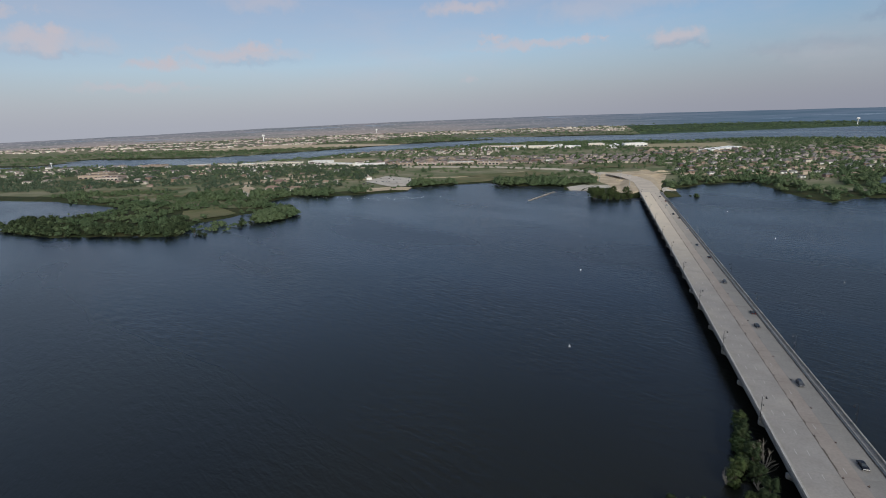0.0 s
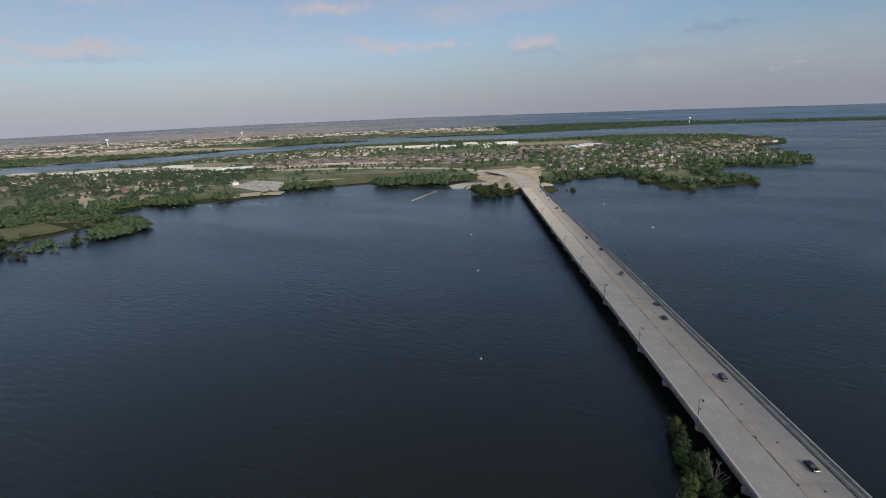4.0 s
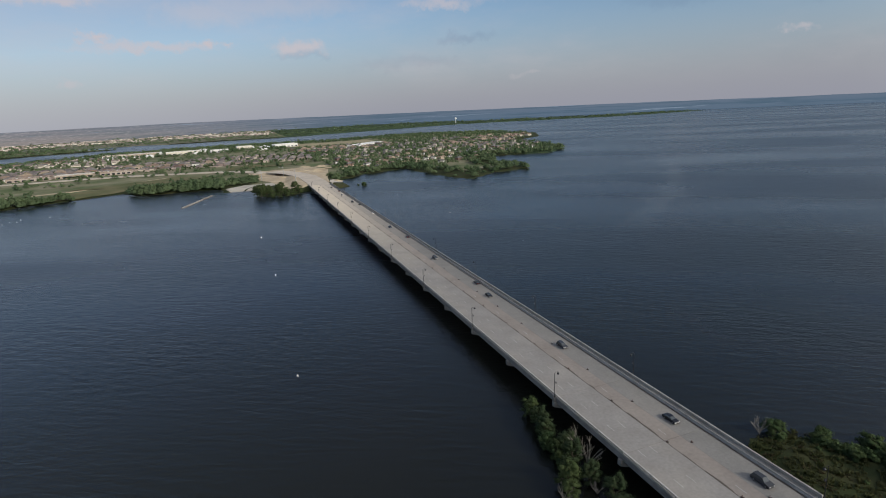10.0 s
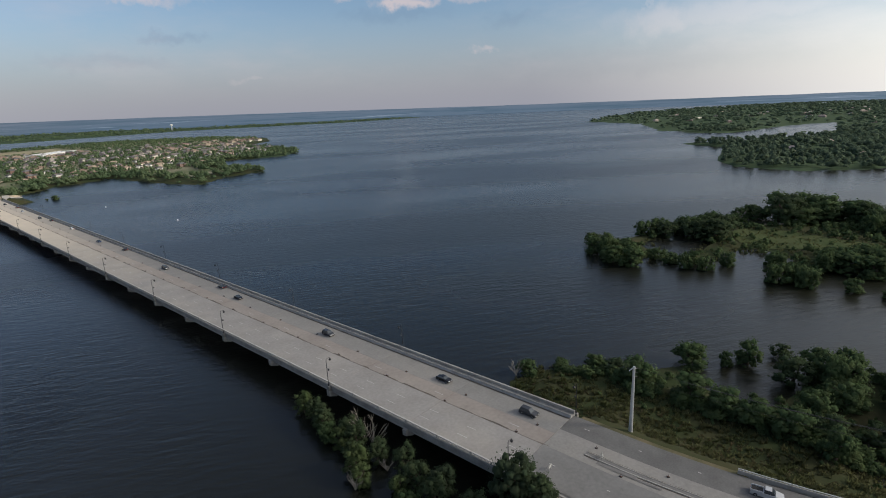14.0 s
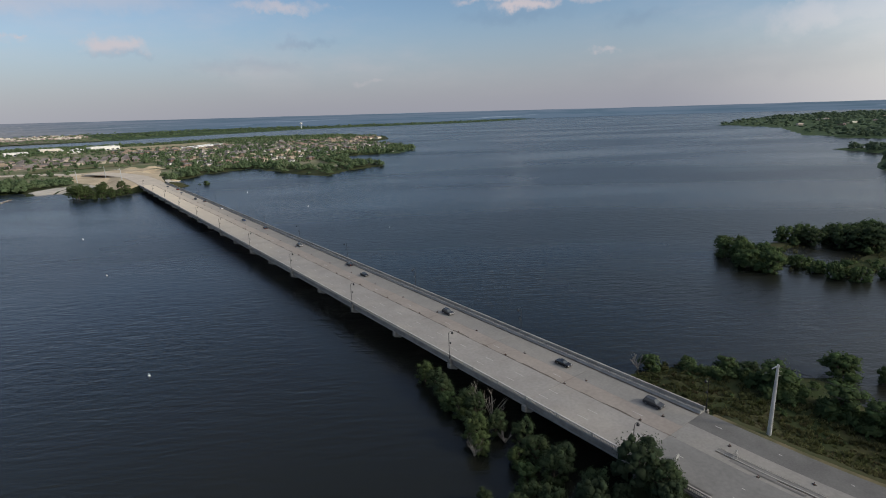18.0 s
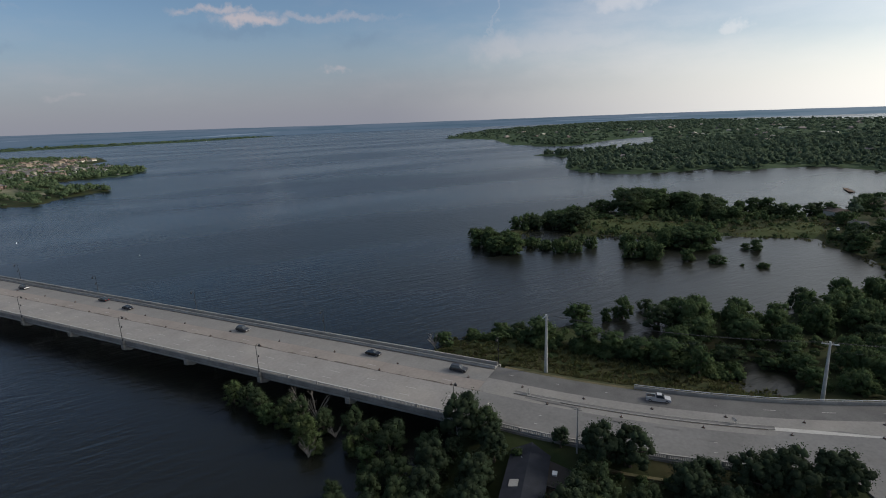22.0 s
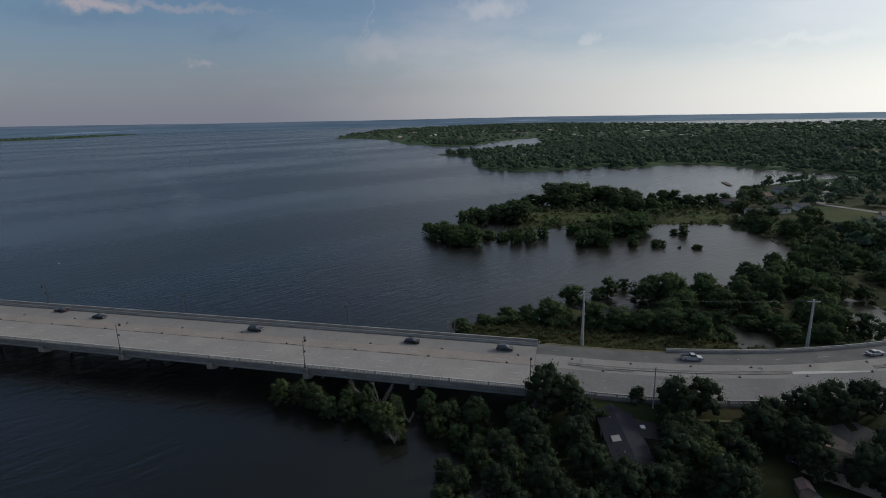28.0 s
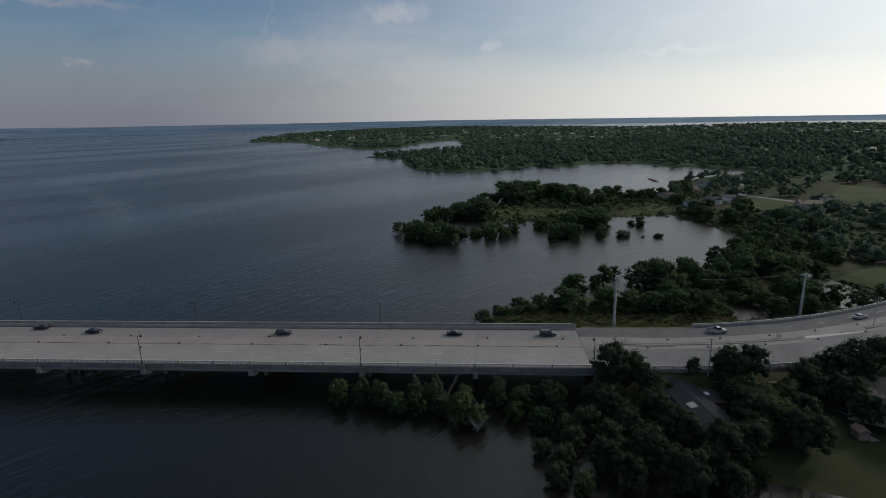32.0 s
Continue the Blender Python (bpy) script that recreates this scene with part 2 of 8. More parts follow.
# ======== materials ========
def material(name, col, col2=None, rough=0.8, scale=1.0, fine=8.0, bump=0.0, metal=0.0, spread=0.0, spec=0.5, mid=0.5, obvar=0.0, coord="Object", detail=5.0, dust=None):
    """Two colours mixed by a large noise, darkened a little by a fine one, with relief; spread varies loose pieces, obvar objects."""
    m = bpy.data.materials.new(name)
    m.use_nodes = True
    nt = m.node_tree
    n, l = nt.nodes.new, nt.links.new
    b = nt.nodes["Principled BSDF"]
    b.inputs["Roughness"].default_value, b.inputs["Metallic"].default_value = rough, metal
    b.inputs["Specular IOR Level"].default_value = spec
    co = n("ShaderNodeTexCoord")
    n1, n2 = n("ShaderNodeTexNoise"), n("ShaderNodeTexNoise")
    n1.inputs["Scale"].default_value, n1.inputs["Detail"].default_value = scale, detail
    n2.inputs["Scale"].default_value, n2.inputs["Detail"].default_value = fine, 4
    l(co.outputs[coord], n1.inputs["Vector"]); l(co.outputs[coord], n2.inputs["Vector"])
    r = n("ShaderNodeMapRange")
    r.inputs["From Min"].default_value, r.inputs["From Max"].default_value = mid - 0.16, mid + 0.16
    l(n1.outputs["Fac"], r.inputs["Value"])
    mix = n("ShaderNodeMix"); mix.data_type = "RGBA"
    mix.inputs["A"].default_value = (*col, 1)
    mix.inputs["B"].default_value = (*(col2 or [c * 0.72 for c in col]), 1)
    l(r.outputs[0], mix.inputs["Factor"])
    r2 = n("ShaderNodeMapRange")
    r2.inputs["To Min"].default_value, r2.inputs["To Max"].default_value = 0.78, 1.22
    l(n2.outputs["Fac"], r2.inputs["Value"])
    mul = n("ShaderNodeMix"); mul.data_type, mul.blend_type = "RGBA", "MULTIPLY"
    mul.inputs["Factor"].default_value = 1.0
    l(mix.outputs["Result"], mul.inputs["A"]); l(r2.outputs[0], mul.inputs["B"])
    last = mul.outputs["Result"]
    if dust:      # sunlit tan and dusting painted in towards the far end: colour, and the stretch of y over which it thickens
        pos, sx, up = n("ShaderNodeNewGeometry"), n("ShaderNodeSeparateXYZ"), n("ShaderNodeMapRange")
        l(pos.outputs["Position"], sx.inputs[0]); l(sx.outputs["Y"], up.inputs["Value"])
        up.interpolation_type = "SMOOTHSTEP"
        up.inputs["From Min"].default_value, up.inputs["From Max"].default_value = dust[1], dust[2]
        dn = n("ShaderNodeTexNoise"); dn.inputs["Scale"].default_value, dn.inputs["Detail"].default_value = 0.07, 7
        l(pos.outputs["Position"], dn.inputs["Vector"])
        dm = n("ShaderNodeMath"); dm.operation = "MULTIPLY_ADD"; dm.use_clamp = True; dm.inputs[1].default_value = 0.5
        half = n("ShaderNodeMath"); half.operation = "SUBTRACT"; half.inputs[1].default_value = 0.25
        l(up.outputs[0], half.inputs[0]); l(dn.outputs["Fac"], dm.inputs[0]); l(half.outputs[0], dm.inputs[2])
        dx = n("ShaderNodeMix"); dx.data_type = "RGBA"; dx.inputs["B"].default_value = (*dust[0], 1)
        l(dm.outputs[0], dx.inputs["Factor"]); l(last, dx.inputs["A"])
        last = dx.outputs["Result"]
    if spread or obvar:
        hs = n("ShaderNodeHueSaturation")
        src = n("ShaderNodeNewGeometry").outputs["Random Per Island"] if spread else n("ShaderNodeObjectInfo").outputs["Random"]
        amt = spread or obvar
        v = n("ShaderNodeMapRange")
        v.inputs["To Min"].default_value, v.inputs["To Max"].default_value = 1 - amt, 1 + amt
        l(src, v.inputs["Value"]); l(v.outputs[0], hs.inputs["Value"])
        h = n("ShaderNodeMapRange")
        h.inputs["To Min"].default_value, h.inputs["To Max"].default_value = 0.5 - amt * 0.07, 0.5 + amt * 0.05
        l(src, h.inputs["Value"]); l(h.outputs[0], hs.inputs["Hue"])
        l(last, hs.inputs["Color"])
        last = hs.outputs[0]
    l(last, b.inputs["Base Color"])
    if bump:
        bp = n("ShaderNodeBump")
        bp.inputs["Strength"].default_value, bp.inputs["Distance"].default_value = bump, 0.05
        l(n2.outputs["Fac"], bp.inputs["Height"]); l(bp.outputs[0], b.inputs["Normal"])
    return m


def leaf_material(name, col, col2, scale=0.25, spread=0.45):
    m = material(name, col, col2, rough=0.85, scale=scale, fine=1.3, spread=spread * 0.42, spec=0.08)
    nt = m.node_tree
    b = nt.nodes["Principled BSDF"]
    tr = nt.nodes.new("ShaderNodeBsdfTranslucent")
    mx = nt.nodes.new("ShaderNodeMixShader")
    mx.inputs[0].default_value = 0.46
    src = b.inputs["Base Color"].links[0].from_socket
    nt.links.new(src, tr.inputs["Color"])
    nt.links.new(b.outputs[0], mx.inputs[1]); nt.links.new(tr.outputs[0], mx.inputs[2])
    nt.links.new(mx.outputs[0], nt.nodes["Material Output"].inputs["Surface"])
    return m


def water_material():
    m = bpy.data.materials.new("lake_water")
    m.use_nodes = True
    nt = m.node_tree
    n, l = nt.nodes.new, nt.links.new
    b = nt.nodes["Principled BSDF"]
    b.inputs["IOR"].default_value, b.inputs["Specular IOR Level"].default_value = 1.33, 0.7
    co = n("ShaderNodeTexCoord")
    # silt: browner in the shallows and in long drifts
    n1 = n("ShaderNodeTexNoise"); n1.inputs["Scale"].default_value, n1.inputs["Detail"].default_value = 0.004, 6
    l(co.outputs["Object"], n1.inputs["Vector"])
    mix = n("ShaderNodeMix"); mix.data_type = "RGBA"
    mix.inputs["A"].default_value, mix.inputs["B"].default_value = (0.0022, 0.0048, 0.0130, 1), (0.0125, 0.0128, 0.0066, 1)
    sx = n("ShaderNodeSeparateXYZ"); l(co.outputs["Object"], sx.inputs[0])
    silt = n("ShaderNodeMapRange"); silt.interpolation_type = "SMOOTHSTEP"
    silt.inputs["From Min"].default_value, silt.inputs["From Max"].default_value = 420, 60
    l(sx.outputs["Y"], silt.inputs["Value"])
    sl = n("ShaderNodeMath"); sl.operation = "MULTIPLY_ADD"; sl.inputs[1].default_value = 0.7; sl.use_clamp = True
    l(silt.outputs[0], sl.inputs[0])
    nz = n("ShaderNodeMath"); nz.operation = "SUBTRACT"; nz.inputs[1].default_value = 0.35; l(n1.outputs["Fac"], nz.inputs[0])
    l(nz.outputs[0], sl.inputs[2])
    l(sl.outputs[0], mix.inputs["Factor"]); l(mix.outputs["Result"], b.inputs["Base Color"])
    # wind ripples run in crests, with broken swell under them
    mp = n("ShaderNodeMapping"); mp.vector_type = "TEXTURE"
    mp.inputs["Rotation"].default_value, mp.inputs["Scale"].default_value = (0, 0, radians(57)), (1.0, 3.4, 1)
    l(co.outputs["Object"], mp.inputs["Vector"])
    r1 = n("ShaderNodeTexNoise"); r1.inputs["Scale"].default_value, r1.inputs["Detail"].default_value, r1.inputs["Roughness"].default_value = 0.36, 3, 0.55
    r1.inputs["Distortion"].default_value = 0.5
    l(mp.outputs[0], r1.inputs["Vector"])
    mp2 = n("ShaderNodeMapping"); mp2.vector_type = "TEXTURE"
    mp2.inputs["Rotation"].default_value, mp2.inputs["Scale"].default_value = (0, 0, radians(38)), (1.0, 1.8, 1)
    l(co.outputs["Object"], mp2.inputs["Vector"])
    r2 = n("ShaderNodeTexNoise"); r2.inputs["Scale"].default_value, r2.inputs["Detail"].default_value = 0.9, 4
    l(mp2.outputs[0], r2.inputs["Vector"])
    # wind streaks strengthen and calm the ripples
    st = n("ShaderNodeTexNoise"); st.inputs["Scale"].default_value, st.inputs["Detail"].default_value = 0.012, 4
    l(mp2.outputs[0], st.inputs["Vector"])
    sr = n("ShaderNodeMapRange"); sr.inputs["From Min"].default_value, sr.inputs["From Max"].default_value = 0.34, 0.64
    sr.inputs["To Min"].default_value, sr.inputs["To Max"].default_value = 0.10, 0.36
    l(st.outputs["Fac"], sr.inputs["Value"])
    ad = n("ShaderNodeMath"); ad.operation = "MULTIPLY_ADD"; ad.inputs[1].default_value = 0.3
    l(r2.outputs["Fac"], ad.inputs[0]); l(r1.outputs["Fac"], ad.inputs[2])
    bp = n("ShaderNodeBump"); bp.inputs["Distance"].default_value = 1.1
    l(sr.outputs[0], bp.inputs["Strength"])
    l(ad.outputs[0], bp.inputs["Height"]); l(bp.outputs[0], b.inputs["Normal"])
    # gusts: patches of rougher, duller water
    g = n("ShaderNodeTexNoise"); g.inputs["Scale"].default_value, g.inputs["Detail"].default_value = 0.006, 4
    l(mp.outputs[0], g.inputs["Vector"])
    gr = n("ShaderNodeMapRange"); gr.inputs["From Min"].default_value, gr.inputs["From Max"].default_value = 0.35, 0.65
    gr.inputs["To Min"].default_value, gr.inputs["To Max"].default_value = 0.21, 0.31
    l(g.outputs["Fac"], gr.inputs["Value"])
    # a long curved wind slick drifting over the open lake, broken by noise
    wn = n("ShaderNodeTexNoise"); wn.inputs["Scale"].default_value, wn.inputs["Detail"].default_value = 0.02, 6
    l(co.outputs["Object"], wn.inputs["Vector"])
    ds = n("ShaderNodeVectorMath"); ds.operation = "DISTANCE"; ds.inputs[1].default_value = (-870, 1700, 0)
    l(co.outputs["Object"], ds.inputs[0])
    off = n("ShaderNodeMath"); off.operation = "MULTIPLY_ADD"; off.inputs[1].default_value = 70
    l(wn.outputs["Fac"], off.inputs[0]); l(ds.outputs["Value"], off.inputs[2])
    away = n("ShaderNodeMath"); away.operation = "SUBTRACT"; away.inputs[1].default_value = 1830
    l(off.outputs[0], away.inputs[0])
    ab = n("ShaderNodeMath"); ab.operation = "ABSOLUTE"; l(away.outputs[0], ab.inputs[0])
    band = n("ShaderNodeMapRange"); band.interpolation_type = "SMOOTHSTEP"
    band.inputs["From Min"].default_value, band.inputs["From Max"].default_value = 17, 2
    l(ab.outputs[0], band.inputs["Value"])
    xy = n("ShaderNodeSeparateXYZ"); l(co.outputs["Object"], xy.inputs[0])
    ends = n("ShaderNodeMapRange"); ends.interpolation_type = "SMOOTHSTEP"
    ends.inputs["From Min"].default_value, ends.inputs["From Max"].default_value = 150, 260
    l(xy.outputs["X"], ends.inputs["Value"])
    ends2 = n("ShaderNodeMapRange"); ends2.interpolation_type = "SMOOTHSTEP"
    ends2.inputs["From Min"].default_value, ends2.inputs["From Max"].default_value = 640, 500
    l(xy.outputs["X"], ends2.inputs["Value"])
    m1 = n("ShaderNodeMath"); m1.operation = "MULTIPLY"; l(band.outputs[0], m1.inputs[0]); l(ends.outputs[0], m1.inputs[1])
    m2 = n("ShaderNodeMath"); m2.operation = "MULTIPLY"; l(m1.outputs[0], m2.inputs[0]); l(ends2.outputs[0], m2.inputs[1])
    foam = n("ShaderNodeMix"); foam.data_type = "RGBA"; foam.inputs["B"].default_value = (0.075, 0.085, 0.09, 1)
    half = n("ShaderNodeMath"); half.operation = "MULTIPLY"; half.inputs[1].default_value = 0.4; l(m2.outputs[0], half.inputs[0])
    l(half.outputs[0], foam.inputs["Factor"]); l(mix.outputs["Result"], foam.inputs["A"]); l(foam.outputs["Result"], b.inputs["Base Color"])
    l(gr.outputs[0], b.inputs["Roughness"])
    return m


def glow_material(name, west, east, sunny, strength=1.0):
    """Backdrop glow with haze painted in: warmer over the western suburbs, bluer over the lake, paler under the sun."""
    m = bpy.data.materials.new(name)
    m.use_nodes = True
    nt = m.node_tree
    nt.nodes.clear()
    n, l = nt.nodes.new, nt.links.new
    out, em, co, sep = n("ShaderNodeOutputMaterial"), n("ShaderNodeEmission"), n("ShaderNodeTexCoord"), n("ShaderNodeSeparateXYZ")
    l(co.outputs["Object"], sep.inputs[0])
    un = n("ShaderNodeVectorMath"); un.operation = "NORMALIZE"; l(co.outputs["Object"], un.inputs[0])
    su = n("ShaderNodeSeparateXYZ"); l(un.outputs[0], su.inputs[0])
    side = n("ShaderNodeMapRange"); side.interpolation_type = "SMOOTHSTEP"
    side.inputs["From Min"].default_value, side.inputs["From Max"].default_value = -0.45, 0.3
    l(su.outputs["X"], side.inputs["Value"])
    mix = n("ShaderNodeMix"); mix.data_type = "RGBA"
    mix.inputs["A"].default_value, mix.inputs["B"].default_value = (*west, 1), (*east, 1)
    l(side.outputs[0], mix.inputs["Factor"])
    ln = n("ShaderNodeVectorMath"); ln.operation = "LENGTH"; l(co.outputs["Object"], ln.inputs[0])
    # haze painted in: bluer towards the outer rim of the ring
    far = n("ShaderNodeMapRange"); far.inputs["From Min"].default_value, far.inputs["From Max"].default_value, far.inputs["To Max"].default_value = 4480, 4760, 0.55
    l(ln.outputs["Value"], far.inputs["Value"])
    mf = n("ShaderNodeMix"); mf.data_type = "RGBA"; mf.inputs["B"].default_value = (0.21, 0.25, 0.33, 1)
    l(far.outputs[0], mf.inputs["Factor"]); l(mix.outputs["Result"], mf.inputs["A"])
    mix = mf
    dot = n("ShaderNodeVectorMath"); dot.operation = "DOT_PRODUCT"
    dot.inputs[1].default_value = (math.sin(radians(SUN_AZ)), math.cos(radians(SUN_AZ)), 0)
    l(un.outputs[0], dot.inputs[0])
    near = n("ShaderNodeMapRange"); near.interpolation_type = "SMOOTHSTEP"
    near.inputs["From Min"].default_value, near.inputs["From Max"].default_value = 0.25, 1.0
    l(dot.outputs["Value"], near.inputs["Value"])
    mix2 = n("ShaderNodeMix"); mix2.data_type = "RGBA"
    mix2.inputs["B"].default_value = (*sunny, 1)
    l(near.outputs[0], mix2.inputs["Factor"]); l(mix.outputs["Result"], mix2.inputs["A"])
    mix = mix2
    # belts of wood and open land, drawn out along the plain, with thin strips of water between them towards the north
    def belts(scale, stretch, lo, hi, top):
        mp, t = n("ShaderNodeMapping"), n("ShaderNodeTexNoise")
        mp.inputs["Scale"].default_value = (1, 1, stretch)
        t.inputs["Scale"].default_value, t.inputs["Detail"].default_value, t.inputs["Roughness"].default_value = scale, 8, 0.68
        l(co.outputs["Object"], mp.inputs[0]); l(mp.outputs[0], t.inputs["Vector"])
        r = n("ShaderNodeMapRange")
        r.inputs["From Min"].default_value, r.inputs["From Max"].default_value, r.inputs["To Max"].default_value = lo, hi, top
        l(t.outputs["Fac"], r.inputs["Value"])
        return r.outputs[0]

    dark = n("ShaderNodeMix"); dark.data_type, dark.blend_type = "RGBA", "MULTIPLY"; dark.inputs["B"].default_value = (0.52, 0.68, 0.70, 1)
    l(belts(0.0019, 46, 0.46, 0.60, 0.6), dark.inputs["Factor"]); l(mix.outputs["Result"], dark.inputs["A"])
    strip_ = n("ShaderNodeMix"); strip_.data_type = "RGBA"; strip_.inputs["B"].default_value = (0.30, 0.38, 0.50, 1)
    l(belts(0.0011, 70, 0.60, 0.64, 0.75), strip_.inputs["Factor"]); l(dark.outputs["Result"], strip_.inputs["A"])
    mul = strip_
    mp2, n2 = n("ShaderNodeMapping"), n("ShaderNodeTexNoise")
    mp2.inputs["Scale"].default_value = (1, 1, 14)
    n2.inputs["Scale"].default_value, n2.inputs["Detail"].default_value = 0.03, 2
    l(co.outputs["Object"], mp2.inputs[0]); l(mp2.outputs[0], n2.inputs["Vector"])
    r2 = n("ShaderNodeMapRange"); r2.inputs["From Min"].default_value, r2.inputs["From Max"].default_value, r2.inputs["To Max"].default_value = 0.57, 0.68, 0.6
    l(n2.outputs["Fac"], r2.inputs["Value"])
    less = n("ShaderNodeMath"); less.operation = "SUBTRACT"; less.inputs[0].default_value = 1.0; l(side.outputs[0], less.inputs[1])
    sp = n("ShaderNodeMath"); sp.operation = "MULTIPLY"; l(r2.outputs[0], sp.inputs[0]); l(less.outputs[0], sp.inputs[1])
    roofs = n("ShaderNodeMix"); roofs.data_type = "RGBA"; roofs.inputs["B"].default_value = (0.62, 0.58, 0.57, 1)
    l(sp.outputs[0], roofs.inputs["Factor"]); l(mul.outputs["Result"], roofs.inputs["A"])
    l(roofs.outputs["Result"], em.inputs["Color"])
    em.inputs["Strength"].default_value = strength
    l(em.outputs[0], out.inputs["Surface"])
    return m


WATER = water_material()
GROUND = material("grass_and_soil", (0.03, 0.043, 0.017), (0.06, 0.055, 0.027), rough=0.95, spec=0.1, scale=0.07, fine=0.9, bump=0.4, coord="Object", mid=0.56, detail=8)
UNDERGROWTH = material("woodland_undergrowth", (0.05, 0.08, 0.045), (0.07, 0.1, 0.052), rough=0.95, spec=0.05, scale=0.05, fine=0.4, detail=8)
PARK = material("park_and_town_ground", (0.105, 0.132, 0.062), (0.24, 0.22, 0.15), rough=0.95, spec=0.1, scale=0.018, fine=0.3, mid=0.52, detail=9)
FIELD = material("dry_grass", (0.17, 0.155, 0.085), (0.105, 0.115, 0.055), rough=0.95, spec=0.1, scale=0.03, fine=0.6)
DRY_FIELD = material("straw_field", (0.36, 0.31, 0.20), (0.27, 0.245, 0.15), rough=0.95, spec=0.1, scale=0.02, fine=0.5)
VERGE = material("dry_verge", (0.15, 0.125, 0.075), (0.085, 0.085, 0.045), rough=0.95, spec=0.1, scale=0.25, fine=1.4, bump=0.3, detail=8)
MEADOW = material("meadow_grass", (0.048, 0.07, 0.025), (0.075, 0.085, 0.034), rough=0.95, spec=0.1, scale=0.06, fine=0.9, bump=0.3, detail=8)
SOIL = material("bare_soil", (0.52, 0.43, 0.31), (0.38, 0.31, 0.215), rough=0.95, spec=0.1, scale=0.05, fine=0.7, bump=0.3)
GRAVEL = material("pale_gravel", (0.50, 0.46, 0.40), (0.36, 0.33, 0.28), rough=0.95, scale=0.06, fine=1.0)
# deck colours pale to tan northwards, the sunlit far end painted in
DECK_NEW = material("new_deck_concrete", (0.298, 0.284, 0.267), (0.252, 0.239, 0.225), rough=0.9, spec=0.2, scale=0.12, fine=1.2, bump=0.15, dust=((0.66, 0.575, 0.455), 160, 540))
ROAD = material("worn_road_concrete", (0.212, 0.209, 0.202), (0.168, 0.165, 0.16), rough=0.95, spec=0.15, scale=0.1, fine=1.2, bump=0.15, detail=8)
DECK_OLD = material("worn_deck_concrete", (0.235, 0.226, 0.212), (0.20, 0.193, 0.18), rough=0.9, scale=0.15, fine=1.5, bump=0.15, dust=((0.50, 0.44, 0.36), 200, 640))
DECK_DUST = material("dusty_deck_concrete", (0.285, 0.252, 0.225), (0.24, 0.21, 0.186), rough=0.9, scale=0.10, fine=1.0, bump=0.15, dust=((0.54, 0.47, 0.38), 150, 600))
DECK_FAR = material("tan_dusted_concrete", (0.56, 0.49, 0.40), (0.46, 0.40, 0.33), rough=0.9, scale=0.08, fine=0.8, bump=0.1)
PATCH = material("patched_concrete", (0.165, 0.16, 0.152), (0.14, 0.135, 0.13), rough=0.9, scale=0.4, fine=2)
ASPHALT = material("worn_asphalt", (0.15, 0.147, 0.142), (0.118, 0.115, 0.112), rough=0.95, spec=0.2, scale=0.2, fine=2.5, bump=0.2)
CONCRETE = material("weathered_concrete", (0.34, 0.33, 0.305), (0.26, 0.25, 0.23), rough=0.85, scale=0.3, fine=2.0, bump=0.2)
# weathered concrete, darkened to stand for the shaded west face and underside
FASCIA = material("shaded_concrete", (0.26, 0.248, 0.228), (0.175, 0.165, 0.15), rough=0.9, scale=0.25, fine=1.6, bump=0.2)
DECK_PALE = material("fresh_concrete", (0.46, 0.45, 0.42), (0.40, 0.385, 0.36), rough=0.85, scale=0.4, fine=2.0)
STAIN = material("dark_seam", (0.07, 0.06, 0.05), (0.12, 0.10, 0.08), rough=0.9, scale=0.5, fine=3)
PAINT = material("road_paint", (0.50, 0.49, 0.46), (0.38, 0.37, 0.35), rough=0.7, scale=0.8, fine=4)
STEEL = material("galvanised_steel", (0.55, 0.56, 0.57), (0.45, 0.46, 0.47), rough=0.45, scale=0.6, fine=4, metal=0.4)
BLACK = material("black_paint", (0.018, 0.018, 0.02), rough=0.45, scale=1.5, fine=6)
WOOD = material("pole_timber", (0.14, 0.085, 0.05), (0.09, 0.055, 0.035), rough=0.9, scale=0.7, fine=4)
BARK = material("bark", (0.11, 0.085, 0.06), (0.07, 0.055, 0.04), rough=0.95, scale=1.2, fine=6)
DEADWOOD = material("bleached_wood", (0.32, 0.29, 0.25), (0.22, 0.20, 0.17), rough=0.9, scale=1.2, fine=6)
LEAF = leaf_material("leaves", (0.056, 0.083, 0.043), (0.076, 0.102, 0.05))
LEAF_LIGHT = leaf_material("willow_leaves", (0.10, 0.132, 0.056), (0.072, 0.106, 0.042))
LEAF_DARK = leaf_material("oak_leaves", (0.043, 0.064, 0.037), (0.058, 0.08, 0.045))
# distant foliage, lightened to carry the haze in its colour
LEAF_FAR_HAZY = leaf_material("hazy_wood_leaves", (0.098, 0.15, 0.078), (0.165, 0.215, 0.112), scale=0.018, spread=0.32)
LEAF_LAKE = leaf_material("lake_leaves", (0.064, 0.102, 0.045), (0.098, 0.134, 0.058))
# paler, bluer leaves: haze over the distant woods painted in
LEAF_EAST_HAZY = leaf_material("hazy_far_oak_leaves", (0.086, 0.126, 0.084), (0.118, 0.158, 0.10), scale=0.02, spread=0.35)
WEEDS = leaf_material("weed_blades", (0.128, 0.148, 0.06), (0.165, 0.16, 0.075), scale=0.1, spread=0.3)
STRAW = leaf_material("straw_blades", (0.16, 0.135, 0.075), (0.12, 0.11, 0.055), scale=0.1, spread=0.3)
LEAF_RED = leaf_material("red_leaves", (0.15, 0.05, 0.03), (0.10, 0.035, 0.022))
FAR_WALL = material("far_walls", (0.36, 0.28, 0.235), (0.46, 0.40, 0.35), rough=0.9, scale=0.02, fine=0.3, spread=0.4)
